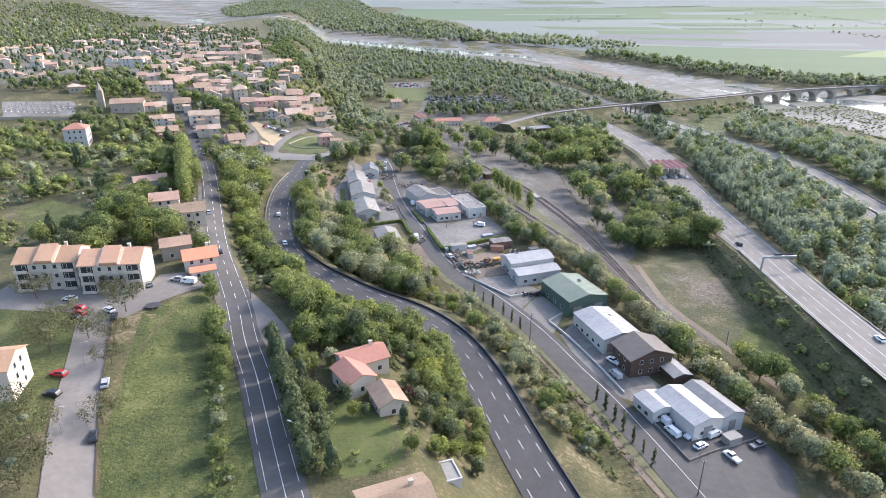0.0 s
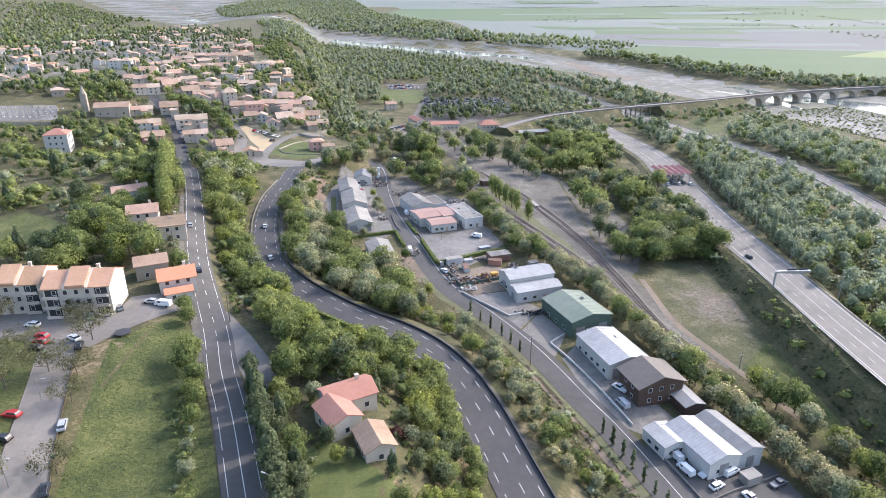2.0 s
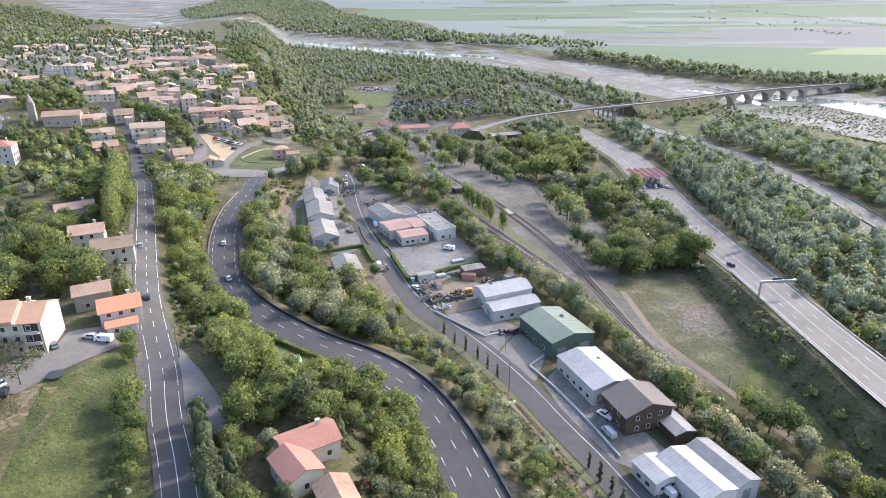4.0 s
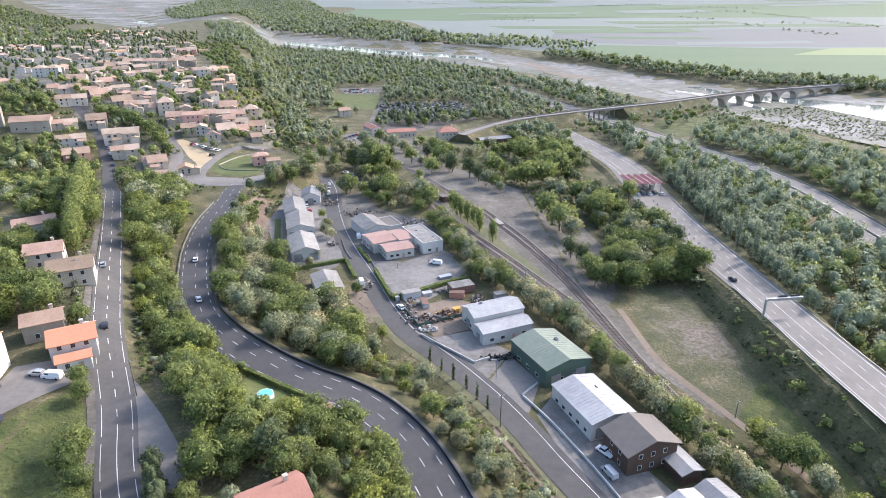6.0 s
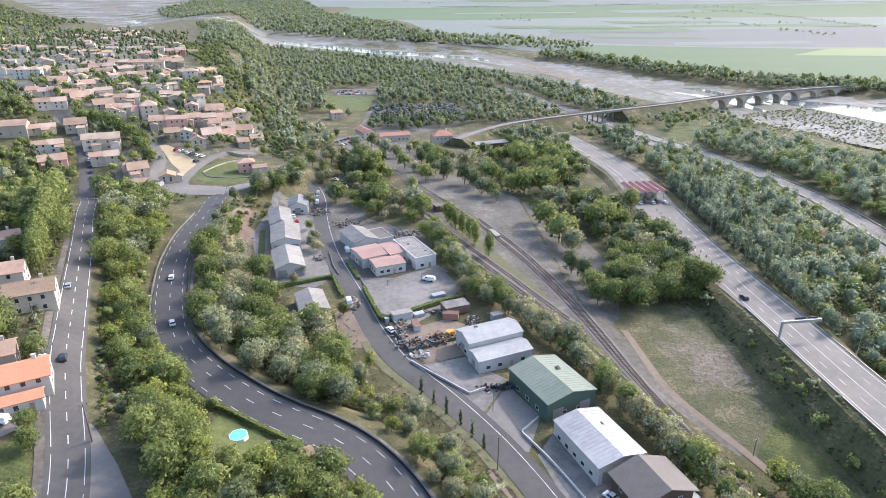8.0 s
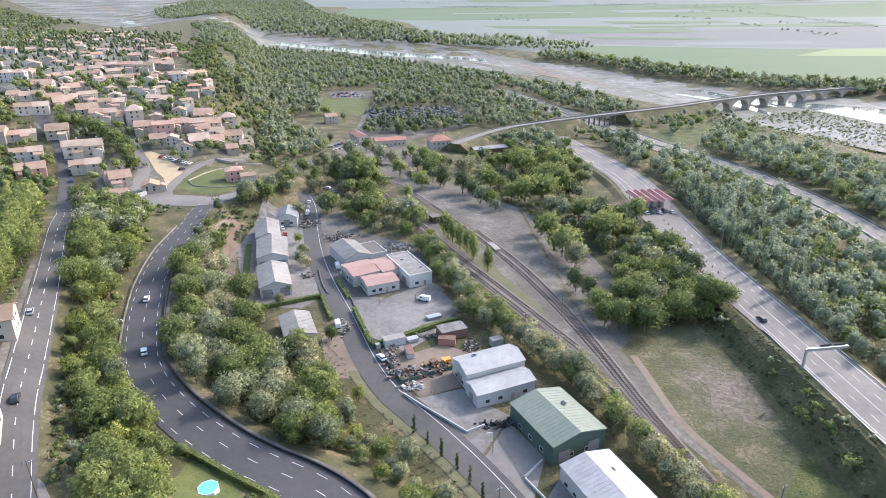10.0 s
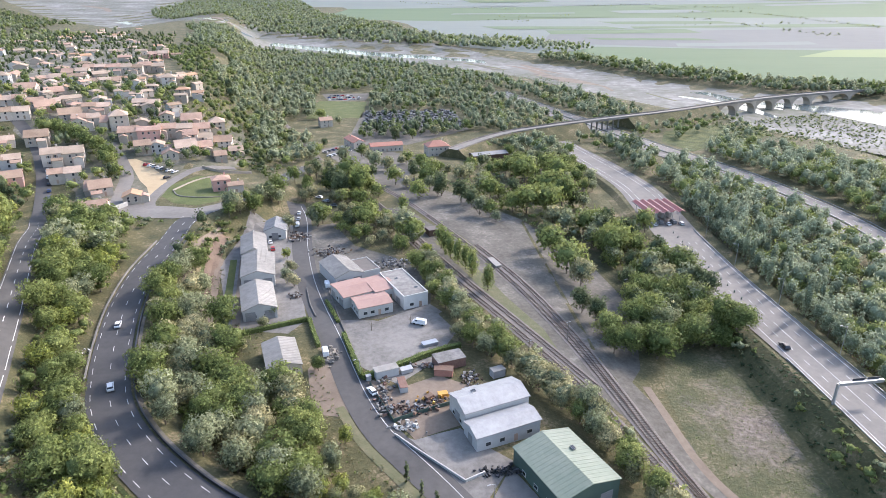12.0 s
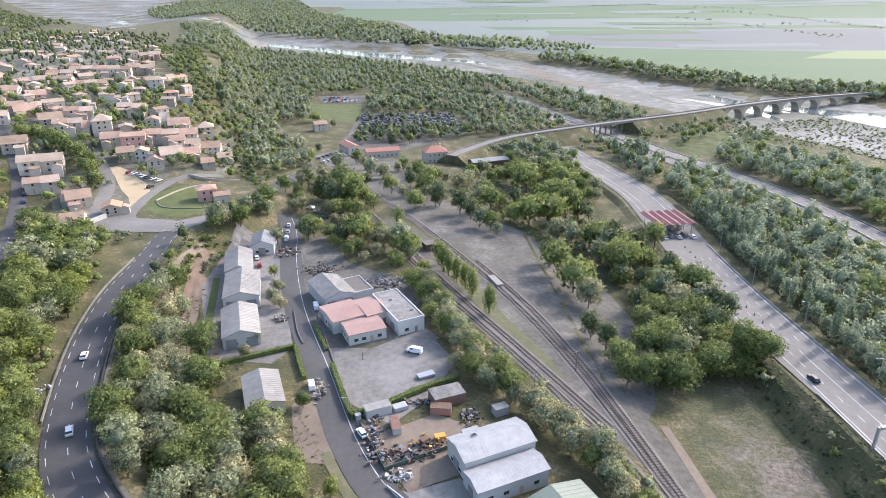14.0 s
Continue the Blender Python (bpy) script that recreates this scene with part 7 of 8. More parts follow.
# ---- hedges ----
def hedge(line, high, wide, label="clipped green hedge along a yard"):
    """A clipped hedge: a leafy strip with small leaves all over."""
    q, d, at = dense(line, 0.35)
    nr = np.random.default_rng(int(abs(line[0][0]) * 10))
    side = np.stack([d[:, 1], -d[:, 0]], 1)
    n = len(q) * 9
    pick = nr.integers(0, len(q), n)
    face = nr.integers(0, 3, n)
    o = np.where(face == 0, -wide / 2, np.where(face == 1, wide / 2, nr.uniform(-wide / 2, wide / 2, n)))
    h = np.where(face == 2, high, nr.uniform(0.1, high, n)) + nr.normal(scale=0.08, size=n)
    p = q[pick] + side[pick] * (o + nr.normal(scale=0.08, size=n))[:, None]
    z = gz(p[:, 0], p[:, 1]) + h
    at3 = np.concatenate([p, z[:, None]], 1)
    t = nr.normal(size=(n, 3))
    t /= np.linalg.norm(t, axis=1, keepdims=True)
    u = np.cross(t, nr.normal(size=(n, 3)))
    u /= np.linalg.norm(u, axis=1, keepdims=True)
    quads = np.stack([at3 - t * 0.22, at3 - u * 0.14, at3 + t * 0.22, at3 + u * 0.14], 1).reshape(-1, 3)
    owner = new("hedge")
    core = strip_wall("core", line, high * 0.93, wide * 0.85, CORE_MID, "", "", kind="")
    core.parent = owner
    obj("leaves", mesh_of("leaves", quads.tolist(), np.arange(4 * n).reshape(-1, 4).tolist(), [LEAF_MID]), owner)["kind"] = "stuff"
    return tagged(owner, label, "hedge")


hedge([(-44, 283), (-32, 288), (-20.5, 292.5)], 1.6, 1.4)
hedge([(-20, 292), (-17.5, 283), (-15, 274.5)], 1.5, 1.2)
hedge([(-7.5, 281), (-4, 268), (-0.5, 256)], 1.8, 1.4)
hedge([(-0.5, 255.5), (9, 260), (21, 268), (30, 272)], 1.8, 1.6)
hedge([(-15.5, 306), (-12, 296), (-10, 290)], 1.2, 1.0, "low hedge beside the white workshop")
hedge([(-47, 204), (-38, 199), (-28, 192), (-18, 186)], 1.4, 1.2, "dark garden hedge above the bypass")

# ---- walls and barriers ----
strip_wall("yard_wall", [(9, 230), (14, 224.5), (20, 218.5), (25.3, 213.4)], 0.8, 0.3, WHITE_WALL, "low white wall along the yard road")
strip_wall("yard_wall", [(25.3, 213.4), (30.3, 216)], 0.8, 0.3, WHITE_WALL, "low white wall between forecourts")
strip_wall("yard_wall", [(37.5, 197), (41.6, 189.6), (44.2, 184), (48.4, 173.9), (51.7, 165), (54, 158)], 0.8, 0.3, WHITE_WALL, "low white wall along the yard road")
strip_wall("yard_wall", [(37.5, 197.5), (43, 203)], 0.8, 0.3, WHITE_WALL, "low white wall between forecourts")
strip_wall("yard_wall", [(56.5, 152), (60.5, 141), (64, 131)], 0.7, 0.3, CONCRETE, "low concrete wall before the van yard")
strip_wall("yard_wall", [(64, 131), (74, 136), (88, 143)], 0.7, 0.3, CONCRETE, "low concrete wall before the van yard")
strip_wall("fence", [(1.8, 253), (5, 244), (8.6, 235)], 1.2, 0.08, GREEN_WALL, "green mesh fence round the scrap yard", "fence")
strip_wall("fence", [(8.6, 235), (17, 238.5), (24.8, 242)], 1.3, 0.08, GREEN_WALL, "green mesh fence round the scrap yard", "fence")
strip_wall("kerb_wall", [(-24, 318), (-21, 303), (-18, 295)], 0.6, 0.3, CONCRETE, "low concrete wall along the apron")
strip_wall("kerb_wall", [(-16, 318), (-12.5, 303), (-8.5, 288), (-7, 282)], 0.6, 0.3, CONCRETE, "low concrete wall beside the yard road")
for o, last in ((-8.5, 5), (8.6, 8)):
    strip_wall("guard_rail", MOTORWAY[1:last], 0.75, 0.15, METAL, "grey steel guard rail along the motorway", "guard rail", o, 0.4, level=raised)
for o in (-12.8, 0, 12.8):
    strip_wall("guard_rail", MOTORWAY_FAR, 0.75, 0.2, METAL, "grey steel guard rail along the far road", "guard rail", o, 0.3)
strip_wall("kerb_wall", [(-105, 424), (-100, 414), (-92, 411), (-80, 411), (-72, 416)], 0.5, 0.5, CONCRETE, "pale curved kerb wall round the green")
strip_wall("kerb_wall", [(-105, 424), (-98, 442), (-88, 452)], 0.7, 0.5, STONE_WALL, "stone wall round the green")
strip_wall("stone_wall", [(-100, 462), (-88, 458), (-74, 468)], 1.6, 0.5, STONE_WALL, "old stone retaining wall below the houses")
strip_wall("white_wall", [(-123, 392), (-119, 400)], 2.4, 0.4, WHITE_WALL, "white garden wall beside the street")
ribbon("verge", BYPASS[2:14], 6.6, 7.6, GRAVEL, 0.14, bypass)
ribbon("verge", BYPASS[2:12], -7.6, -6.6, MEADOW, 0.12, bypass)
ribbon("pavement", MAIN_ROAD[3:9], -6.0, -4.1, GRAVEL, 0.14, main_road)
ribbon("verge", YARD_ROAD[:11], -7.4, -4.8, SCRUB, 0.1, yard_road)
for o in (-62.5, -57.0, -53.0):
    t_ = ribbon("earth_strip", [(o - 1, 348), (o + 4, 318), (o + 9, 288)], -1.4, 1.4, DIRT if o != -57.0 else LAWN, 0.13)
    tagged(t_, "strip of bare brown garden soil" if o != -57.0 else "narrow grass strip between soil beds", "garden bed", kind="structure")

# ---- the bridge ----
BRIDGE = [(52, 536), (72, 562), (100, 588), (137, 604), (185, 628), (270, 663), (345, 706), (424, 745), (505, 774), (640, 812), (900, 860)]


def deck_level(x, y):
    return 1.9 + 1.6 * smooth(x, 60, 150) - 2.0 * smooth(x, 300, 520) + 0 * y


bridge = new("bridge")
tagged(bridge, "long stone arch bridge carrying a road over the river", "bridge", kind="structure")
ribbon("deck", BRIDGE, -4.0, 4.0, PALE_ASPHALT, 0.06, bridge, level=deck_level)
for o in (-4.2, 4.2):
    w_ = strip_wall("parapet", BRIDGE, 0.9, 0.35, CONCRETE, "", "", o, -0.9, "", level=deck_level)
    w_.parent = bridge
q_, d_, a_ = dense(BRIDGE, 6.0)
sd = np.stack([d_[:, 1], -d_[:, 0]], 1)
verts, faces = [], []
for k in range(len(q_)):
    if q_[k, 0] < 168 or 206 < q_[k, 0] < 318:
        zt, zb = float(deck_level(*q_[k])), float(gz(*q_[k]))
        f = len(verts)
        for o, z in ((-4.4, zt), (4.4, zt), (4.4 + 1.6 * (zt - zb), zb - 0.4), (-4.4 - 1.6 * (zt - zb), zb - 0.4)):
            verts.append((*(q_[k] + sd[k] * o), z))
        if k and len(verts) > 4 and (q_[k - 1, 0] < 168 or 206 < q_[k - 1, 0] < 318):
            faces += [(f - 4 + j, f + j, f + (j + 1) % 4, f - 4 + (j + 1) % 4) for j in range(4)]
        else:
            faces.append((f, f + 1, f + 2, f + 3))
        nxt = q_[min(k + 1, len(q_) - 1), 0]
        if not (nxt < 168 or 206 < nxt < 318):
            faces.append((f + 3, f + 2, f + 1, f))
bank_ = obj("embankment", mesh_of("embankment", verts, faces, [GRASS]))
tagged(bank_, "grassy embankment leading up to the bridge", "embankment", kind="structure")
bm = bmesh.new()
for k in range(len(q_)):
    if 166 < q_[k, 0] < 208:
        tube(bm, (*q_[k], float(gz(*q_[k])) - 1), (*q_[k], float(deck_level(*q_[k])) - 0.8), 0.7, 0.7, 8)
part("pier", bm, CONCRETE, bridge, "round concrete pier")
start = Vector((318, 691, 0))
for n_ in range(9):
    i0 = int(np.argmin(np.abs(q_[:, 0] - (318 + 27.5 * n_))))
    i1 = int(np.argmin(np.abs(q_[:, 0] - (318 + 27.5 * (n_ + 1)))))
    a, b = Vector((*q_[i0], 0)), Vector((*q_[i1], 0))
    run = (b - a).length
    foot, top = -12.5, float(deck_level(*q_[i0])) - 0.7
    outline = [(0, foot), (1.6, foot), (1.6, -7.5)]
    outline += [(run / 2 - (run / 2 - 1.6) * math.cos(g * math.pi / 12), -7.5 + (top + 6.3) * math.sin(g * math.pi / 12)) for g in range(1, 12)]
    outline += [(run - 1.6, -7.5), (run - 1.6, foot), (run, foot), (run, top), (0, top)]
    bm = bmesh.new()
    prism(bm, outline, -3.8, 3.8)
    bmesh.ops.triangulate(bm, faces=[f for f in bm.faces if len(f.verts) > 4])
    span = part("arch", bm, STONE_WALL, bridge)
    span.matrix_world = Matrix.Translation(a) @ pose(0, 0, 0, 0, 0, math.degrees(math.atan2(b.y - a.y, b.x - a.x)) - 90)

# ---- toll station and motorway furniture ----
toll = new("toll_station")
tz = float(raised(145, 398)) + 0.35
toll.matrix_world = pose(144.5, 396, tz, 0, 0, 4)
for k in range(5):
    bm = bmesh.new()
    x0 = -10 + 4 * k
    prism(bm, [(x0, 5.6), (x0 + 2.0, 6.6), (x0 + 4.0, 5.6), (x0 + 4.0, 5.75), (x0 + 2.0, 6.75), (x0, 5.75)], -10, 10)
    for v in bm.verts:
        v.co = Vector((v.co.y, v.co.x, v.co.z))
    part("roof_fold", bm, RED_METAL, toll)
    bm = bmesh.new()
    box(bm, x0 - 0.07, -10.1, 5.55, x0 + 0.07, 10.1, 5.85)
    part("gutter", bm, SHEET_GREY, toll)
for k in range(5):
    for yy in (-8, 8):
        bm = bmesh.new()
        tube(bm, (-8 + 4 * k, yy, 0), (-8 + 4 * k, yy, 5.7), 0.16, 0.16, 8)
        part("post", bm, METAL, toll)
for k in range(4):
    bm = bmesh.new()
    box(bm, -6.9 + 4 * k, -2.2, 0.2, -5.3 + 4 * k, 1.2, 2.7, 0.06)
    part("booth", bm, WHITE_WALL, toll, "white toll booth")
    bm = bmesh.new()
    box(bm, -7.0 + 4 * k, -9.5, 0, -5.2 + 4 * k, 9.5, 0.2, 0.05)
    part("island", bm, CONCRETE, toll)
tagged(toll, "toll station under a folded red canopy", "toll station")
gantry = new("sign_gantry")
gantry.matrix_world = pose(127.6, 232, float(raised(136, 232)) + 0.2, 0, 0, 4)
bm = bmesh.new()
box(bm, -0.3, -0.3, -2, 0.3, 0.3, 6.6, 0.04)
part("leg", bm, METAL, gantry)
bm = bmesh.new()
box(bm, 0.3, -0.4, 5.9, 13.5, 0.4, 6.8, 0.04)
part("beam", bm, METAL, gantry)
for k in range(2):
    bm = bmesh.new()
    box(bm, 4.5 + 4.5 * k, 0.45, 5.4, 8.2 + 4.5 * k, 0.55, 7.4)
    part("sign_panel", bm, DARK_METAL, gantry, "back of a sign panel")
tagged(gantry, "grey steel sign gantry reaching over the motorway", "gantry")


def street_lamp(x, y, high, reach, turn, z=None, label="grey steel street lamp with a short arm"):
    lamp = new("street_lamp")
    lamp.matrix_world = pose(x, y, float(gz(x, y)) if z is None else z, 0, 0, turn)
    bm = bmesh.new()
    tube(bm, (0, 0, -0.4), (0, 0, high), 0.11, 0.06, 8)
    part("pole", bm, METAL, lamp)
    bm = bmesh.new()
    tube(bm, (0, 0, high - 0.1), (reach, 0, high + 0.25), 0.05, 0.04, 6)
    part("arm", bm, METAL, lamp)
    bm = bmesh.new()
    box(bm, reach - 0.15, -0.16, high + 0.16, reach + 0.75, 0.16, high + 0.32, 0.05)
    part("lamp_head", bm, SHEET_WHITE, lamp)
    return tagged(lamp, label, "street lamp")


def utility_pole(x, y, high, turn=0, wood_=True):
    pole = new("utility_pole")
    pole.matrix_world = pose(x, y, float(gz(x, y)), 0, 0, turn)
    bm = bmesh.new()
    tube(bm, (0, 0, -0.5), (0, 0, high), 0.17, 0.11, 8)
    part("pole", bm, BARK if wood_ else CONCRETE, pole)
    bm = bmesh.new()
    box(bm, -0.9, -0.06, high - 0.6, 0.9, 0.06, high - 0.45)
    part("crossarm", bm, METAL, pole)
    for k in (-0.75, 0, 0.75):
        bm = bmesh.new()
        tube(bm, (k, 0, high - 0.45), (k, 0, high - 0.2), 0.06, 0.04, 6)
        part("insulator", bm, GLASS, pole)
    return tagged(pole, "tall weathered utility pole with a crossarm", "utility pole")


for x, y in ((145.2, 184), (145.2, 220), (146.6, 256.5), (148.6, 293), (151.4, 330), (156, 366)):
    tagged(street_lamp(x, y, 10, 1.8, 180, float(raised(x, y)) + 0.2, "tall motorway lamp on a grey steel pole"), group="motorway lamps")
for x, y, t_ in ((31, 206, 200), (66.5, 131, 120), (-35.5, 130, 160), (-30.8, 108, 160), (-1, 256, 200), (-80, 108, 0), (-88, 133, 0)):
    street_lamp(x, y, 6.5, 1.2, t_)
for x, y, h in ((29, 184.3, 10.5), (-60.5, 178, 10), (62, 119.5, 11), (98, 190, 6), (98.5, 313, 8), (50, 262, 9), (66, 276, 8), (77, 300, 8), (-93, 222, 8), (-99, 236, 8)):
    utility_pole(x, y, h, 25, h > 8)
for k in range(15):
    b_ = new("bollard")
    b_.matrix_world = pose(143 - 0.5 * k, 372 - 6.2 * k, float(raised(140, 372 - 6.2 * k)) + 0.35)
    bm = bmesh.new()
    tube(bm, (0, 0, 0), (0, 0, 0.9), 0.28, 0.2, 8)
    part("post", bm, GREEN_WALL, b_)
    bm = bmesh.new()
    tube(bm, (0, 0, 0.55), (0, 0, 0.75), 0.27, 0.25, 8)
    part("band", bm, PAINT, b_, "white reflecting band")
    tagged(b_, "dark green bollard with a white band", "bollard", "bollards on the toll plaza")

# ---- vehicles ----
WHEEL = None


def car_meshes(kind, paint):
    """Body, glass, roof and wheel of a car, a van or a pickup; length along y."""
    shapes = {
        "car": ([(-2.05, 0.32), (2.0, 0.32), (2.08, 0.62), (1.95, 0.82), (0.95, 0.98), (-1.95, 1.02), (-2.1, 0.72)], [(-1.9, 1.0), (0.98, 0.97), (0.25, 1.42), (-1.5, 1.44)], (-1.5, 0.28, 1.42), 1.74),
        "van": ([(-2.5, 0.35), (2.4, 0.35), (2.5, 0.8), (2.3, 1.1), (1.75, 1.2), (-2.5, 1.2)], [(-2.45, 1.2), (1.8, 1.2), (1.15, 1.95), (-2.4, 2.0)], (-2.42, 1.2, 1.95), 1.9),
        "pickup": ([(-2.5, 0.45), (2.4, 0.45), (2.5, 0.8), (2.3, 1.05), (1.4, 1.15), (-2.5, 1.1)], [(-0.5, 1.1), (1.45, 1.12), (0.85, 1.75), (-0.4, 1.78)], (-0.42, 0.9, 1.76), 1.8),
    }
    body, glass, (r0, r1, rz), wide = shapes[kind]
    out = []
    for name, outline, half, mat in (("body", body, wide / 2, paint), ("cabin", glass, wide / 2 - 0.12, GLASS if kind != "van" else paint)):
        bm = bmesh.new()
        prism(bm, outline, -half, half)
        bmesh.ops.bevel(bm, geom=bm.edges[:], offset=0.05, segments=1, affect="EDGES")
        me = bpy.data.meshes.new(name)
        bm.to_mesh(me)
        bm.free()
        me.materials.append(mat)
        out.append((name, me))
    bm = bmesh.new()
    box(bm, -wide / 2 + 0.2, r0, rz, wide / 2 - 0.2, r1, rz + 0.07, 0.03)
    me = bpy.data.meshes.new("roof_panel")
    bm.to_mesh(me)
    bm.free()
    me.materials.append(paint)
    out.append(("roof_panel", me))
    if kind == "van":
        bm = bmesh.new()
        a, b = Vector((0, 1.72, 1.26)), Vector((0, 1.2, 1.88))
        q = [bm.verts.new((sx, p.y + 0.06, p.z + 0.05)) for sx, p in ((-0.72, a), (0.72, a), (0.66, b), (-0.66, b))]
        bm.faces.new(q)
        bmesh.ops.solidify(bm, geom=bm.faces[:], thickness=0.03)
        me = bpy.data.meshes.new("windscreen")
        bm.to_mesh(me)
        bm.free()
        me.materials.append(GLASS)
        out.append(("windscreen", me))
        bm = bmesh.new()
        box(bm, -0.86, 0.35, 1.3, 0.86, 1.2, 1.75)
        me = bpy.data.meshes.new("side_windows")
        bm.to_mesh(me)
        bm.free()
        me.materials.append(GLASS)
        out.append(("side_windows", me))
    return out, wide


bm = bmesh.new()
tube(bm, (-0.1, 0, 0), (0.1, 0, 0), 0.33, 0.33, 12)
WHEEL = bpy.data.meshes.new("wheel")
bm.to_mesh(WHEEL)
bm.free()
WHEEL.materials.append(RUBBER)
COLOURS = {
    "white": surf("white_car_paint", (0.66, 0.66, 0.66), (0.74, 0.74, 0.74), scale=0.5, rough=0.25),
    "black": surf("black_car_paint", (0.015, 0.015, 0.018), (0.03, 0.03, 0.033), scale=0.5, rough=0.2),
    "grey": surf("grey_car_paint", (0.16, 0.17, 0.18), (0.22, 0.23, 0.24), scale=0.5, rough=0.25, metal=0.3),
    "silver": surf("silver_car_paint", (0.42, 0.43, 0.44), (0.5, 0.51, 0.52), scale=0.5, rough=0.25, metal=0.3),
    "red": surf("red_car_paint", (0.30, 0.02, 0.025), (0.4, 0.035, 0.04), scale=0.5, rough=0.25),
    "blue": surf("blue_car_paint", (0.03, 0.06, 0.15), (0.05, 0.09, 0.2), scale=0.5, rough=0.25),
}
MADE = {}


def vehicle(kind, colour, x, y, turn, where="parked on asphalt", level=None, group=""):
    if (kind, colour) not in MADE:
        MADE[kind, colour] = car_meshes(kind, COLOURS[colour])
    meshes, wide = MADE[kind, colour]
    name = {"car": "car", "van": "van", "pickup": "pickup_truck"}[kind]
    owner = new(name)
    owner.matrix_world = pose(x, y, (float(gz(x, y)) + 0.13 if level is None else level), 0, 0, turn)
    for n_, me in meshes:
        obj(n_, me, owner)
    for sx in (-1, 1):
        for sy in (-1.35, 1.35):
            obj("wheel", WHEEL, owner, m=pose(sx * (wide / 2 - 0.08), sy * (1 if kind == "car" else 1.12), 0.33))
    return tagged(owner, f"{colour} {name.replace('_', ' ')} {where}", name.split("_")[0], group)


for kind, colour, x, y, t_ in (("car", "white", -111, 168, 80), ("car", "red", -105, 162, 75), ("car", "red", -103.5, 159, 75), ("car", "black", -103, 156, 75), ("car", "black", -92.5, 157, 20), ("car", "red", -92, 128.5, 80), ("car", "black", -89, 120.5, 80), ("car", "black", -73.5, 108, 22), ("car", "silver", -79.5, 125.5, 22), ("van", "white", -80.5, 181, 80), ("car", "silver", -84.5, 182, 80), ("car", "grey", -92, 178, 40), ("car", "white", -96, 161, 60)):
    vehicle(kind, colour, x, y, t_, "parked by the apartment blocks", group="cars by the apartment blocks")
for kind, colour, x, y, t_ in (("van", "white", 62, 146.5, 20), ("van", "white", 65.2, 147.2, 20), ("van", "white", 63, 141.5, 25), ("pickup", "white", 68, 140.5, -60), ("car", "white", 72.5, 144.5, -62), ("van", "white", 74.5, 141.5, -62), ("car", "white", 69, 136.5, -62), ("pickup", "white", 76, 133, 25), ("pickup", "grey", 86, 139.5, -65), ("van", "silver", 53.6, 166.8, 20), ("pickup", "white", 54.6, 174, 35)):
    vehicle(kind, colour, x, y, t_, "parked in the workshop yard", group="vans in the yard")
for kind, colour, x, y, t_ in (("van", "white", -16.4, 319.5, 12), ("van", "white", -12.5, 270.5, 12), ("car", "white", 2.6, 248.6, 28), ("car", "white", -38.3, 405, 3), ("car", "silver", -37.5, 396, 3), ("van", "white", -36.8, 387, 3), ("car", "white", -31, 431, 60), ("car", "silver", -26.5, 424, 60), ("car", "grey", -22, 416, 70), ("car", "white", -15, 400, 80), ("van", "white", 17.5, 287, 65), ("car", "white", -46, 366, 15), ("car", "red", -43.5, 358, 15)):
    vehicle(kind, colour, x, y, t_, "parked along the yard road", group="cars along the yard road")
for colour, x, y, t_, where in (("white", -77.0, 279, 12, "driving on the bypass"), ("white", -66.5, 246, 23, "driving on the bypass"), ("silver", -98.7, 252, 22, "driving on the main road"), ("black", -79.5, 207.5, 22, "driving on the main road"), ("white", -83.5, 205.5, 22, "parked beside the main road"), ("grey", -101, 240, 22, "parked beside the main road")):
    vehicle("car", colour, x, y, t_, where)
for colour, x, y, t_ in (("black", 131.9, 262, 0), ("white", 141, 178, 2)):
    vehicle("car", colour, x, y, t_, "driving on the motorway", float(raised(x, y)) + 0.36)
for k, (x, y) in enumerate(((-130.1, 459.9), (-127.5, 459), (-125, 458), (-122, 456.5), (-119.5, 455), (-116, 453.6), (-112.5, 452), (-114, 443))):
    vehicle("car", ("red", "white", "silver", "white", "grey", "white", "white", "black")[k], x, y, -25, "parked on the village square", group="cars on the square")
for k in range(14):
    vehicle("car", ("white", "silver", "grey", "blue", "black")[k % 5], -150 - 9 * k * 0.42 - 3, 395 + 9 * k * 0.9, 25 + rt.uniform(-4, 4), "parked along the village street", group="cars along the village street")
for k in range(12):
    vehicle("car", ("white", "silver", "grey", "blue", "red")[k % 5], -36 + 2.6 * (k % 6) + rt.uniform(-1, 1) - 5 * (k // 6), 548 + 14 * (k // 6) + 4 * (k % 6), 70, "parked at the railway station", group="cars at the station")
for k in range(22):
    vehicle("car", ("white", "silver", "grey", "blue", "red")[k % 5], -60 + 4.5 * (k % 8) + rt.uniform(-1, 1), 806 + 13 * (k // 8), rt.uniform(0, 180), "parked on a far lot", group="cars on the far lot")
for k in range(5):
    vehicle("van" if k % 2 else "car", ("white", "grey")[k % 2], 138.5 + 3.4 * k, 384 + 2 * (k % 2), 0, "waiting at the toll station", float(raised(145, 385)) + 0.36)
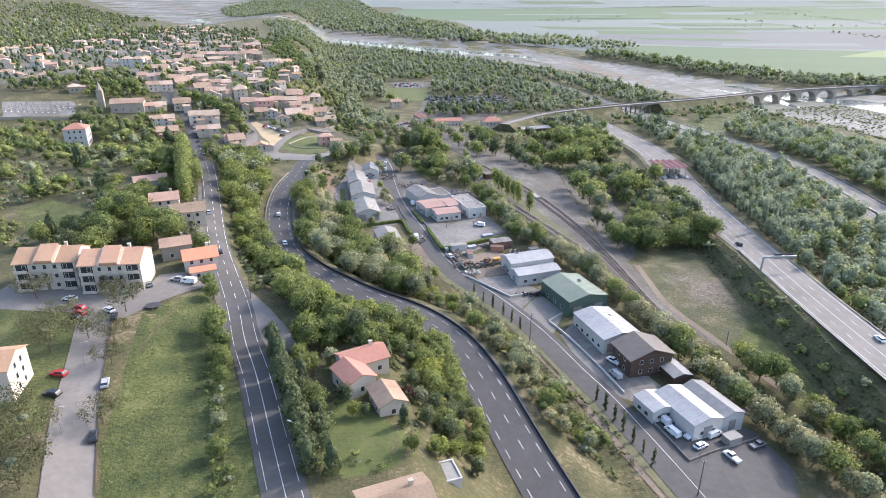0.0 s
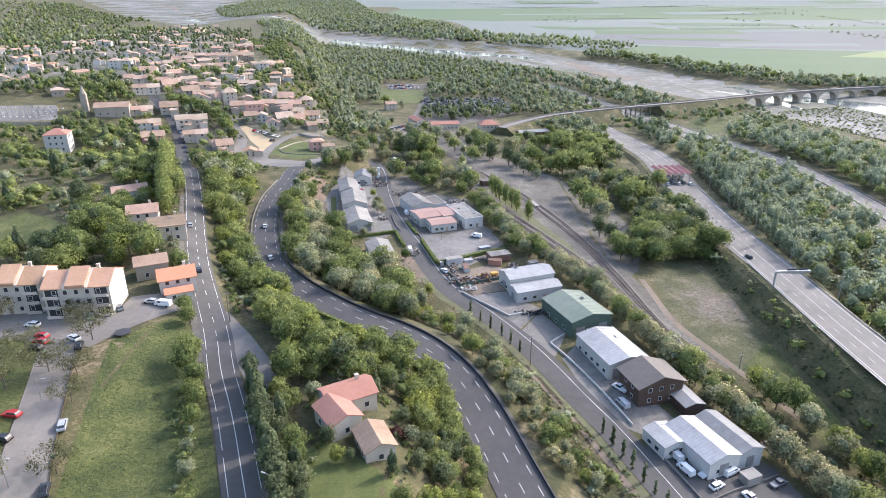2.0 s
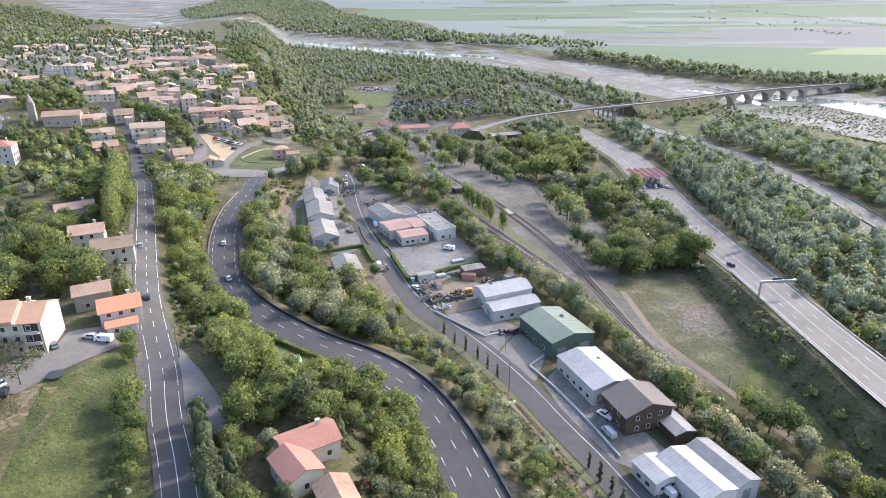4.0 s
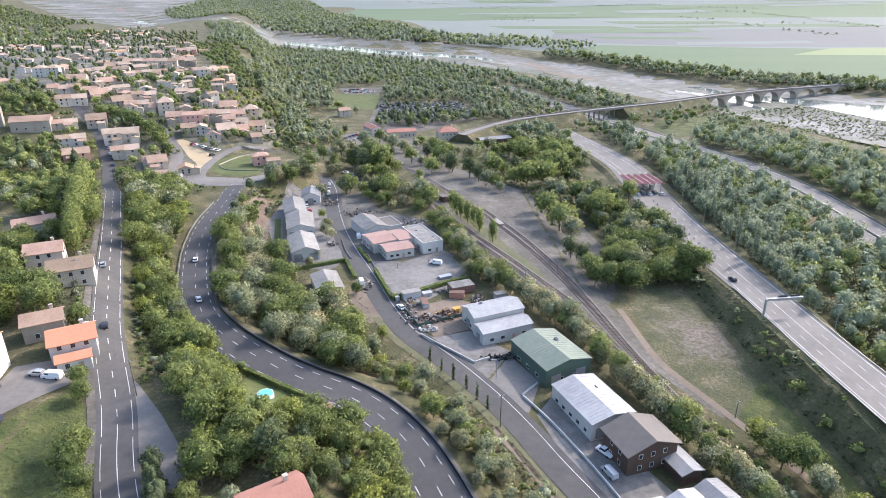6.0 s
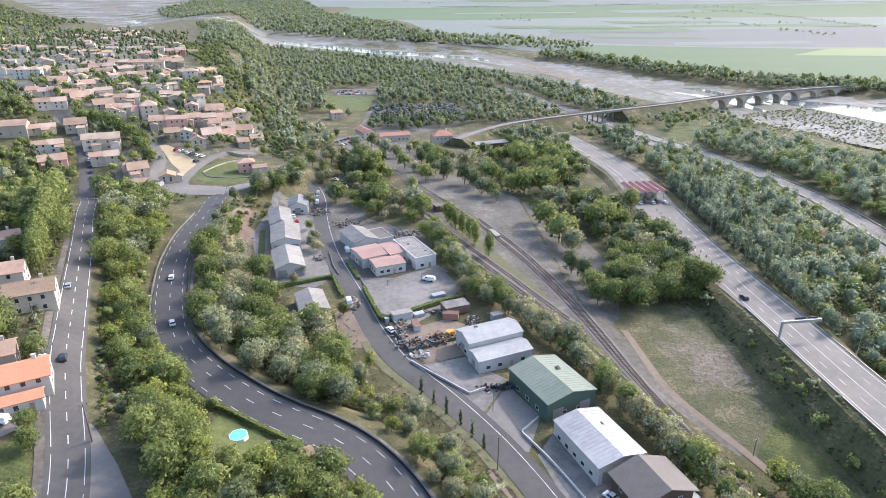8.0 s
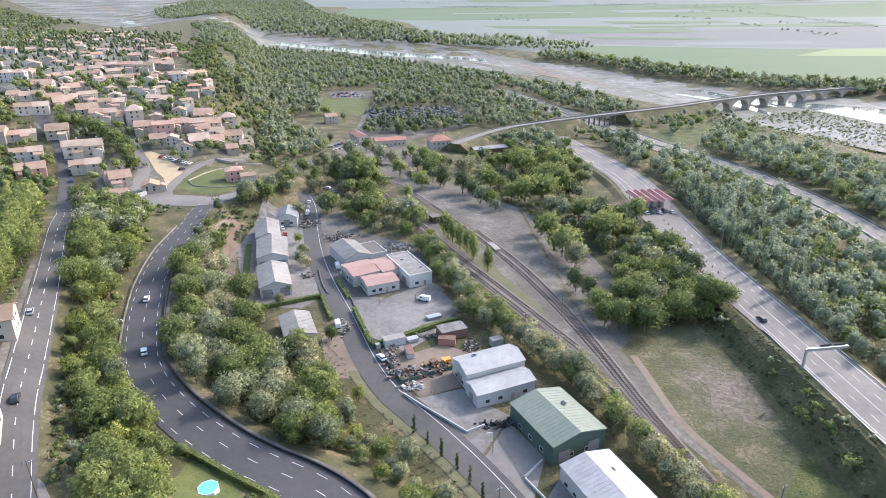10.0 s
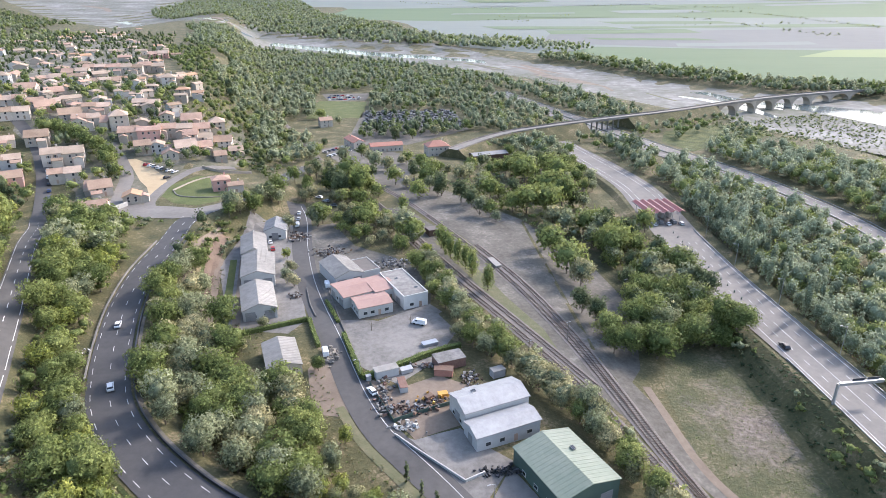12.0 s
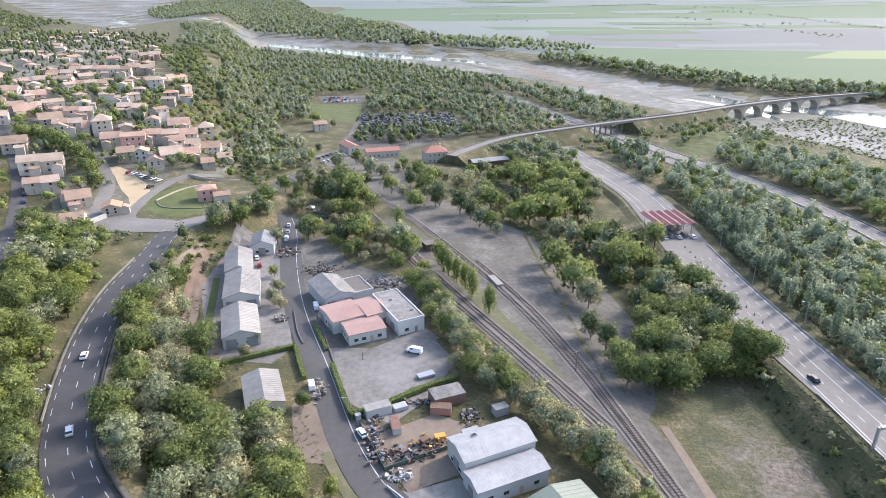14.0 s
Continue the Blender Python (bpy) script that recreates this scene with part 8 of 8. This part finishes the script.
# Wrecks joined in rows behind the station
verts, faces = [], []
nr = np.random.default_rng(3)
cube_f = np.array([(0, 1, 5, 4), (1, 2, 6, 5), (2, 3, 7, 6), (3, 0, 4, 7), (4, 5, 6, 7)])
for k in range(620):
    x, y = nr.uniform(-16, 70), nr.uniform(650, 728)
    a, z = nr.uniform(0, math.tau), float(gz(x, y)) + 0.2 + 1.2 * (nr.random() < 0.3)
    l, w = 2.0, 0.85
    c, s_ = math.cos(a), math.sin(a)
    f = len(verts)
    for h, k1, k2 in ((0, 1, 1), (0.75, 1, 0.95), (1.35, 0.5, 0.8)):
        for ex, ey in ((-l, -w), (l, -w), (l, w), (-l, w)):
            ex, ey = ex * k1, ey * k2
            verts.append((x + ex * c - ey * s_, y + ex * s_ + ey * c, z + h))
    faces += (cube_f[:4] + f).tolist() + (cube_f + f + 4).tolist()
WRECK = surf("wrecked_car_paint", (0.03, 0.033, 0.036), (0.16, 0.16, 0.165), scale=0.25, rough=0.5, island=0.6)
tagged(obj("scrap_cars", mesh_of("scrap_cars", verts, faces, [WRECK])), "rows of wrecked cars in a scrap yard", "scrap", kind="stuff")


# ---- yard things ----
def crate(name, x, y, turn, l, w, h, mat, label, category, lid=None):
    owner = new(name)
    owner.matrix_world = pose(x, y, float(gz(x, y)) + 0.1, 0, 0, turn)
    bm = bmesh.new()
    box(bm, -l / 2, -w / 2, 0, l / 2, w / 2, h, 0.05)
    part("body", bm, mat, owner)
    bm = bmesh.new()
    box(bm, -l / 2 - 0.1, -w / 2 - 0.1, h, l / 2 + 0.1, w / 2 + 0.1, h + 0.12, 0.03)
    part("top", bm, lid or mat, owner)
    return tagged(owner, label, category)


crate("site_cabin", 6.5, 257, 20, 7, 3, 2.6, GREY_WALL, "grey site cabin with a flat roof", "cabin", SHEET_PALE)
crate("site_cabin", 12.5, 258.5, 20, 3.6, 2.2, 1.2, SHEET_WHITE, "low white metal skip", "skip")
crate("site_cabin", 39.5, 256, 20, 4, 2.6, 2.4, SHEET_WHITE, "small white metal cabin", "cabin", SHEET_PALE)
crate("container", 30.5, 247, 20, 4.5, 2.4, 1.4, SHEET_WHITE, "white boxy trailer in the scrap yard", "trailer")
crate("lean_to", 25.5, 262, 18, 9, 5.5, 3.0, RUST, "rusty open shelter in the scrap yard", "shelter", FELT)
crate("crane_truck", 23.5, 256.5, 80, 2.6, 5.5, 2.2, TILES_RED, "faded red crane truck in the scrap yard", "truck", RUST)
crate("tip_truck", 11.2, 250.5, 100, 5.6, 2.2, 1.7, GREY_WALL, "grey tipper truck loaded with scrap", "truck", RUST)
crate("trailer", 20.3, 273.5, 22, 5, 2.2, 0.9, METAL, "grey flat trailer on the concrete yard", "trailer")
crate("shelter", 78.5, 139.5, 22, 4.4, 3.0, 2.5, SHEET_PALE, "small open shelter with a pale roof", "shelter", SHEET_PALE)
crate("pump_hut", 27.3, 372.5, 20, 5.5, 5, 3.0, TIMBER, "small dark timber hut beside the track", "hut", BROWN_ROOF)
crate("kiosk", 1.4, 255, 20, 1.4, 1.2, 1.5, SHEET_WHITE, "white electric cabinet by the fence", "cabinet")
crate("flat_wagon", 51.3, 339.5, 105, 9, 2.6, 0.9, SHEET_PALE, "pale flat wagon on the siding", "wagon")
YELLOW = surf("yellow_machine_paint", (0.45, 0.22, 0.03), (0.58, 0.32, 0.06), scale=1.0, rough=0.5)
crate("machine", 18.4, 244, 40, 2.2, 1.4, 1.5, RUST, "small rusty machine among scrap", "machine")
crate("machine", 22.4, 245.6, 10, 2.6, 1.6, 1.2, YELLOW, "yellow digger part among scrap", "machine")


def heap(name, x, y, rx, ry, count, mats, label, category, seed):
    """A loose heap of bars, plates and blocks."""
    rnd = random.Random(seed)
    owner = new(name)
    owner.matrix_world = pose(x, y, float(gz(x, y)) + 0.08)
    for n_, mat in enumerate(mats):
        bm = bmesh.new()
        for _ in range(count // len(mats)):
            v = box(bm, 0, 0, 0, rnd.uniform(0.2, 1.3), rnd.uniform(0.15, 0.8), rnd.uniform(0.15, 0.8))
            m = pose(rnd.gauss(0, rx / 2), rnd.gauss(0, ry / 2), rnd.uniform(-0.05, 0.5), rnd.uniform(-25, 25), rnd.uniform(-25, 25), rnd.uniform(0, 360))
            bmesh.ops.transform(bm, matrix=m, verts=v)
        part("scrap", bm, mat, owner)["kind"] = "stuff"
    return tagged(owner, label, category)


heap("scrap_heap", 6, 246, 2, 9, 90, [RUST, DARK_METAL, SHEET_PALE, CONCRETE], "mixed heap of rusty scrap and parts", "scrap", 1)
heap("scrap_heap", 14, 240, 8, 2.2, 90, [RUST, DARK_METAL, SHEET_GREY, TIMBER], "mixed heap of rusty scrap and parts", "scrap", 2)
heap("scrap_heap", 20, 244, 5, 2.2, 50, [RUST, YELLOW, DARK_METAL], "heap of yellow and rusty machine parts", "scrap", 13)
heap("scrap_heap", 31, 254, 3, 4, 50, [RUST, DARK_METAL, SHEET_PALE], "mixed heap of rusty scrap and parts", "scrap", 3)
heap("scrap_heap", 17, 261, 6, 1.2, 40, [RUST, DARK_METAL, CONCRETE], "low heap of rusty scrap", "scrap", 4)
heap("stone_heap", -10.5, 268, 2, 5, 60, [CONCRETE, STONE_WALL], "heap of pale stones beside the road", "stones", 5)
heap("scrap_heap", -18, 352, 7, 5, 120, [DARK_METAL, SHEET_PALE, RUST], "clutter of machines beside the workshop", "clutter", 6)
heap("scrap_heap", 8, 338, 9, 5, 130, [DARK_METAL, SHEET_PALE, METAL], "clutter of parts behind the workshop", "clutter", 7)
heap("scrap_heap", -35, 372, 4, 6, 90, [DARK_METAL, SHEET_PALE, RUST], "clutter of goods beside the shed", "clutter", 8)
heap("tyre_heap", 35, 216.5, 7, 1.6, 90, [RUBBER, DARK_METAL], "heap of old black tyres beside the shed", "tyres", 9)
heap("boat_parts", 11.7, 233, 4, 2, 40, [WHITE_WALL, SHEET_PALE], "white plastic goods in the forecourt", "clutter", 10)
heap("crates", -28, 312, 2, 2.5, 24, [SHEET_PALE, TIMBER], "small stack of crates on the apron", "crates", 11)
heap("rocks", -81.5, 260, 1.4, 5, 50, [WHITE_WALL, CONCRETE], "pale boulders beside the bypass", "rocks", 12)
bm = bmesh.new()
pool = new("swimming_pool")
pool.matrix_world = pose(-33, 188.5, float(gz(-33, 188.5)))
tube(bm, (0, 0, -0.6), (0, 0, 1.0), 2.3, 2.3, 8)
part("wall", bm, POOL_WALL, pool, "pale octagonal pool wall")
bm = bmesh.new()
tube(bm, (0, 0, 0.8), (0, 0, 1.03), 2.1, 2.1, 8)
part("water", bm, POOL_WATER, pool, "bright turquoise water")
tagged(pool, "small octagonal garden pool with turquoise water", "pool")
vehicle("car", "white", -29.5, 170.5, 80, "parked in a garden")
vehicle("car", "silver", -25.5, 171.5, 80, "parked in a garden")
tramp = new("trampoline")
tramp.matrix_world = pose(-84.5, 164, float(gz(-84.5, 164)))
bm = bmesh.new()
tube(bm, (0, 0, 0.6), (0, 0, 0.75), 2.1, 2.1, 16)
part("mat", bm, DARK_METAL, tramp)
for k in range(6):
    bm = bmesh.new()
    tube(bm, (1.9 * math.cos(k), 1.9 * math.sin(k), -0.2), (1.9 * math.cos(k), 1.9 * math.sin(k), 0.65), 0.05, 0.05, 6)
    part("leg", bm, METAL, tramp)
tagged(tramp, "round black garden trampoline on the meadow", "trampoline")
pergola = new("pergola")
pergola.matrix_world = pose(-20.2, 129.6, float(gz(-20.2, 129.6)), 0, 0, 30)
for k in range(9):
    bm = bmesh.new()
    box(bm, -2.6 + 0.65 * k, -1.8, 2.6, -2.3 + 0.65 * k, 1.8, 2.75)
    part("slat", bm, WHITE_WALL, pergola)
for a in (-2.5, 2.8):
    for b in (-1.7, 1.7):
        bm = bmesh.new()
        box(bm, a - 0.08, b - 0.08, -0.5, a + 0.08, b + 0.08, 2.6)
        part("post", bm, WHITE_WALL, pergola)
tagged(pergola, "white slatted pergola beside the garden house", "pergola")
sign = new("road_sign")
sign.matrix_world = pose(-26.3, 101, float(gz(-26.3, 101)), 0, 0, 20)
bm = bmesh.new()
box(bm, -1.1, -0.05, 1.8, 1.1, 0.05, 3.2)
part("panel", bm, GREEN_WALL, sign, "green direction panel")
for a in (-0.8, 0.8):
    bm = bmesh.new()
    tube(bm, (a, 0.08, -0.3), (a, 0.08, 3.1), 0.05, 0.05, 6)
    part("post", bm, METAL, sign)
tagged(sign, "green road sign beside the main road", "road sign")
# Cemetery
patch("cemetery", [(-312, 452), (-270, 466), (-256, 442), (-296, 426)], CONCRETE, "pale gravel cemetery with rows of graves", "cemetery", 0.1, 8)
strip_wall("cemetery_wall", [(-318, 422), (-296, 421), (-255, 434)], 2.0, 0.5, STONE_WALL, "old stone wall of the cemetery")
bm = bmesh.new()
box(bm, -0.5, -1.1, 0, 0.5, 1.1, 0.4, 0.04)
G_SLAB = bpy.data.meshes.new("slab")
bm.to_mesh(G_SLAB)
bm.free()
G_SLAB.materials.append(WHITE_WALL)
bm = bmesh.new()
box(bm, -0.45, 1.0, 0, 0.45, 1.2, 1.4, 0.04)
G_STONE = bpy.data.meshes.new("headstone")
bm.to_mesh(G_STONE)
bm.free()
G_STONE.materials.append(STONE_WALL)
for k in range(60):
    i, j = k % 10, k // 10
    x, y = -303 + 3.6 * i + 1.6 * j, 433 + 3.8 * j + 1.0 * i
    g = new("grave")
    g.matrix_world = pose(x, y, float(gz(x, y)) + 0.1, 0, 0, 18)
    obj("slab", G_SLAB, g)
    obj("headstone", G_STONE, g)
    tagged(g, "pale stone grave with a headstone", "grave", "graves in the cemetery")
# Low hills added to close the plain, haze painted into their pale colour
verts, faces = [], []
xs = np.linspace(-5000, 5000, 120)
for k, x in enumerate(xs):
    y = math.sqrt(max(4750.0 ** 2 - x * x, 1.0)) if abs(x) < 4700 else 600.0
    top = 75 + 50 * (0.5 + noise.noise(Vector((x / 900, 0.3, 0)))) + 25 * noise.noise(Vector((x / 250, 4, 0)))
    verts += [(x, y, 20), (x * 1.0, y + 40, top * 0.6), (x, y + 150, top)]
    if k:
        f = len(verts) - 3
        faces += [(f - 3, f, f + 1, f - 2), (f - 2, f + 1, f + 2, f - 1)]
hills = obj("backdrop", mesh_of("backdrop", verts, faces, [surf("hazed_hills", (0.26, 0.30, 0.31), (0.31, 0.35, 0.36), scale=0.004)]))
tagged(hills, "low hills along the horizon, paled by painted haze", "hills", kind="structure")

strip_wall("kerb", CAR_PARK_ROAD, 0.22, 0.2, CONCRETE, "pale concrete kerb along the car park lane", "kerb", -5.6, 0.0)
strip_wall("low_fence", CAR_PARK_ROAD[1:], 0.6, 0.08, TIMBER, "low wooden rail between car park and meadow", "fence", 3.5, 0.3)
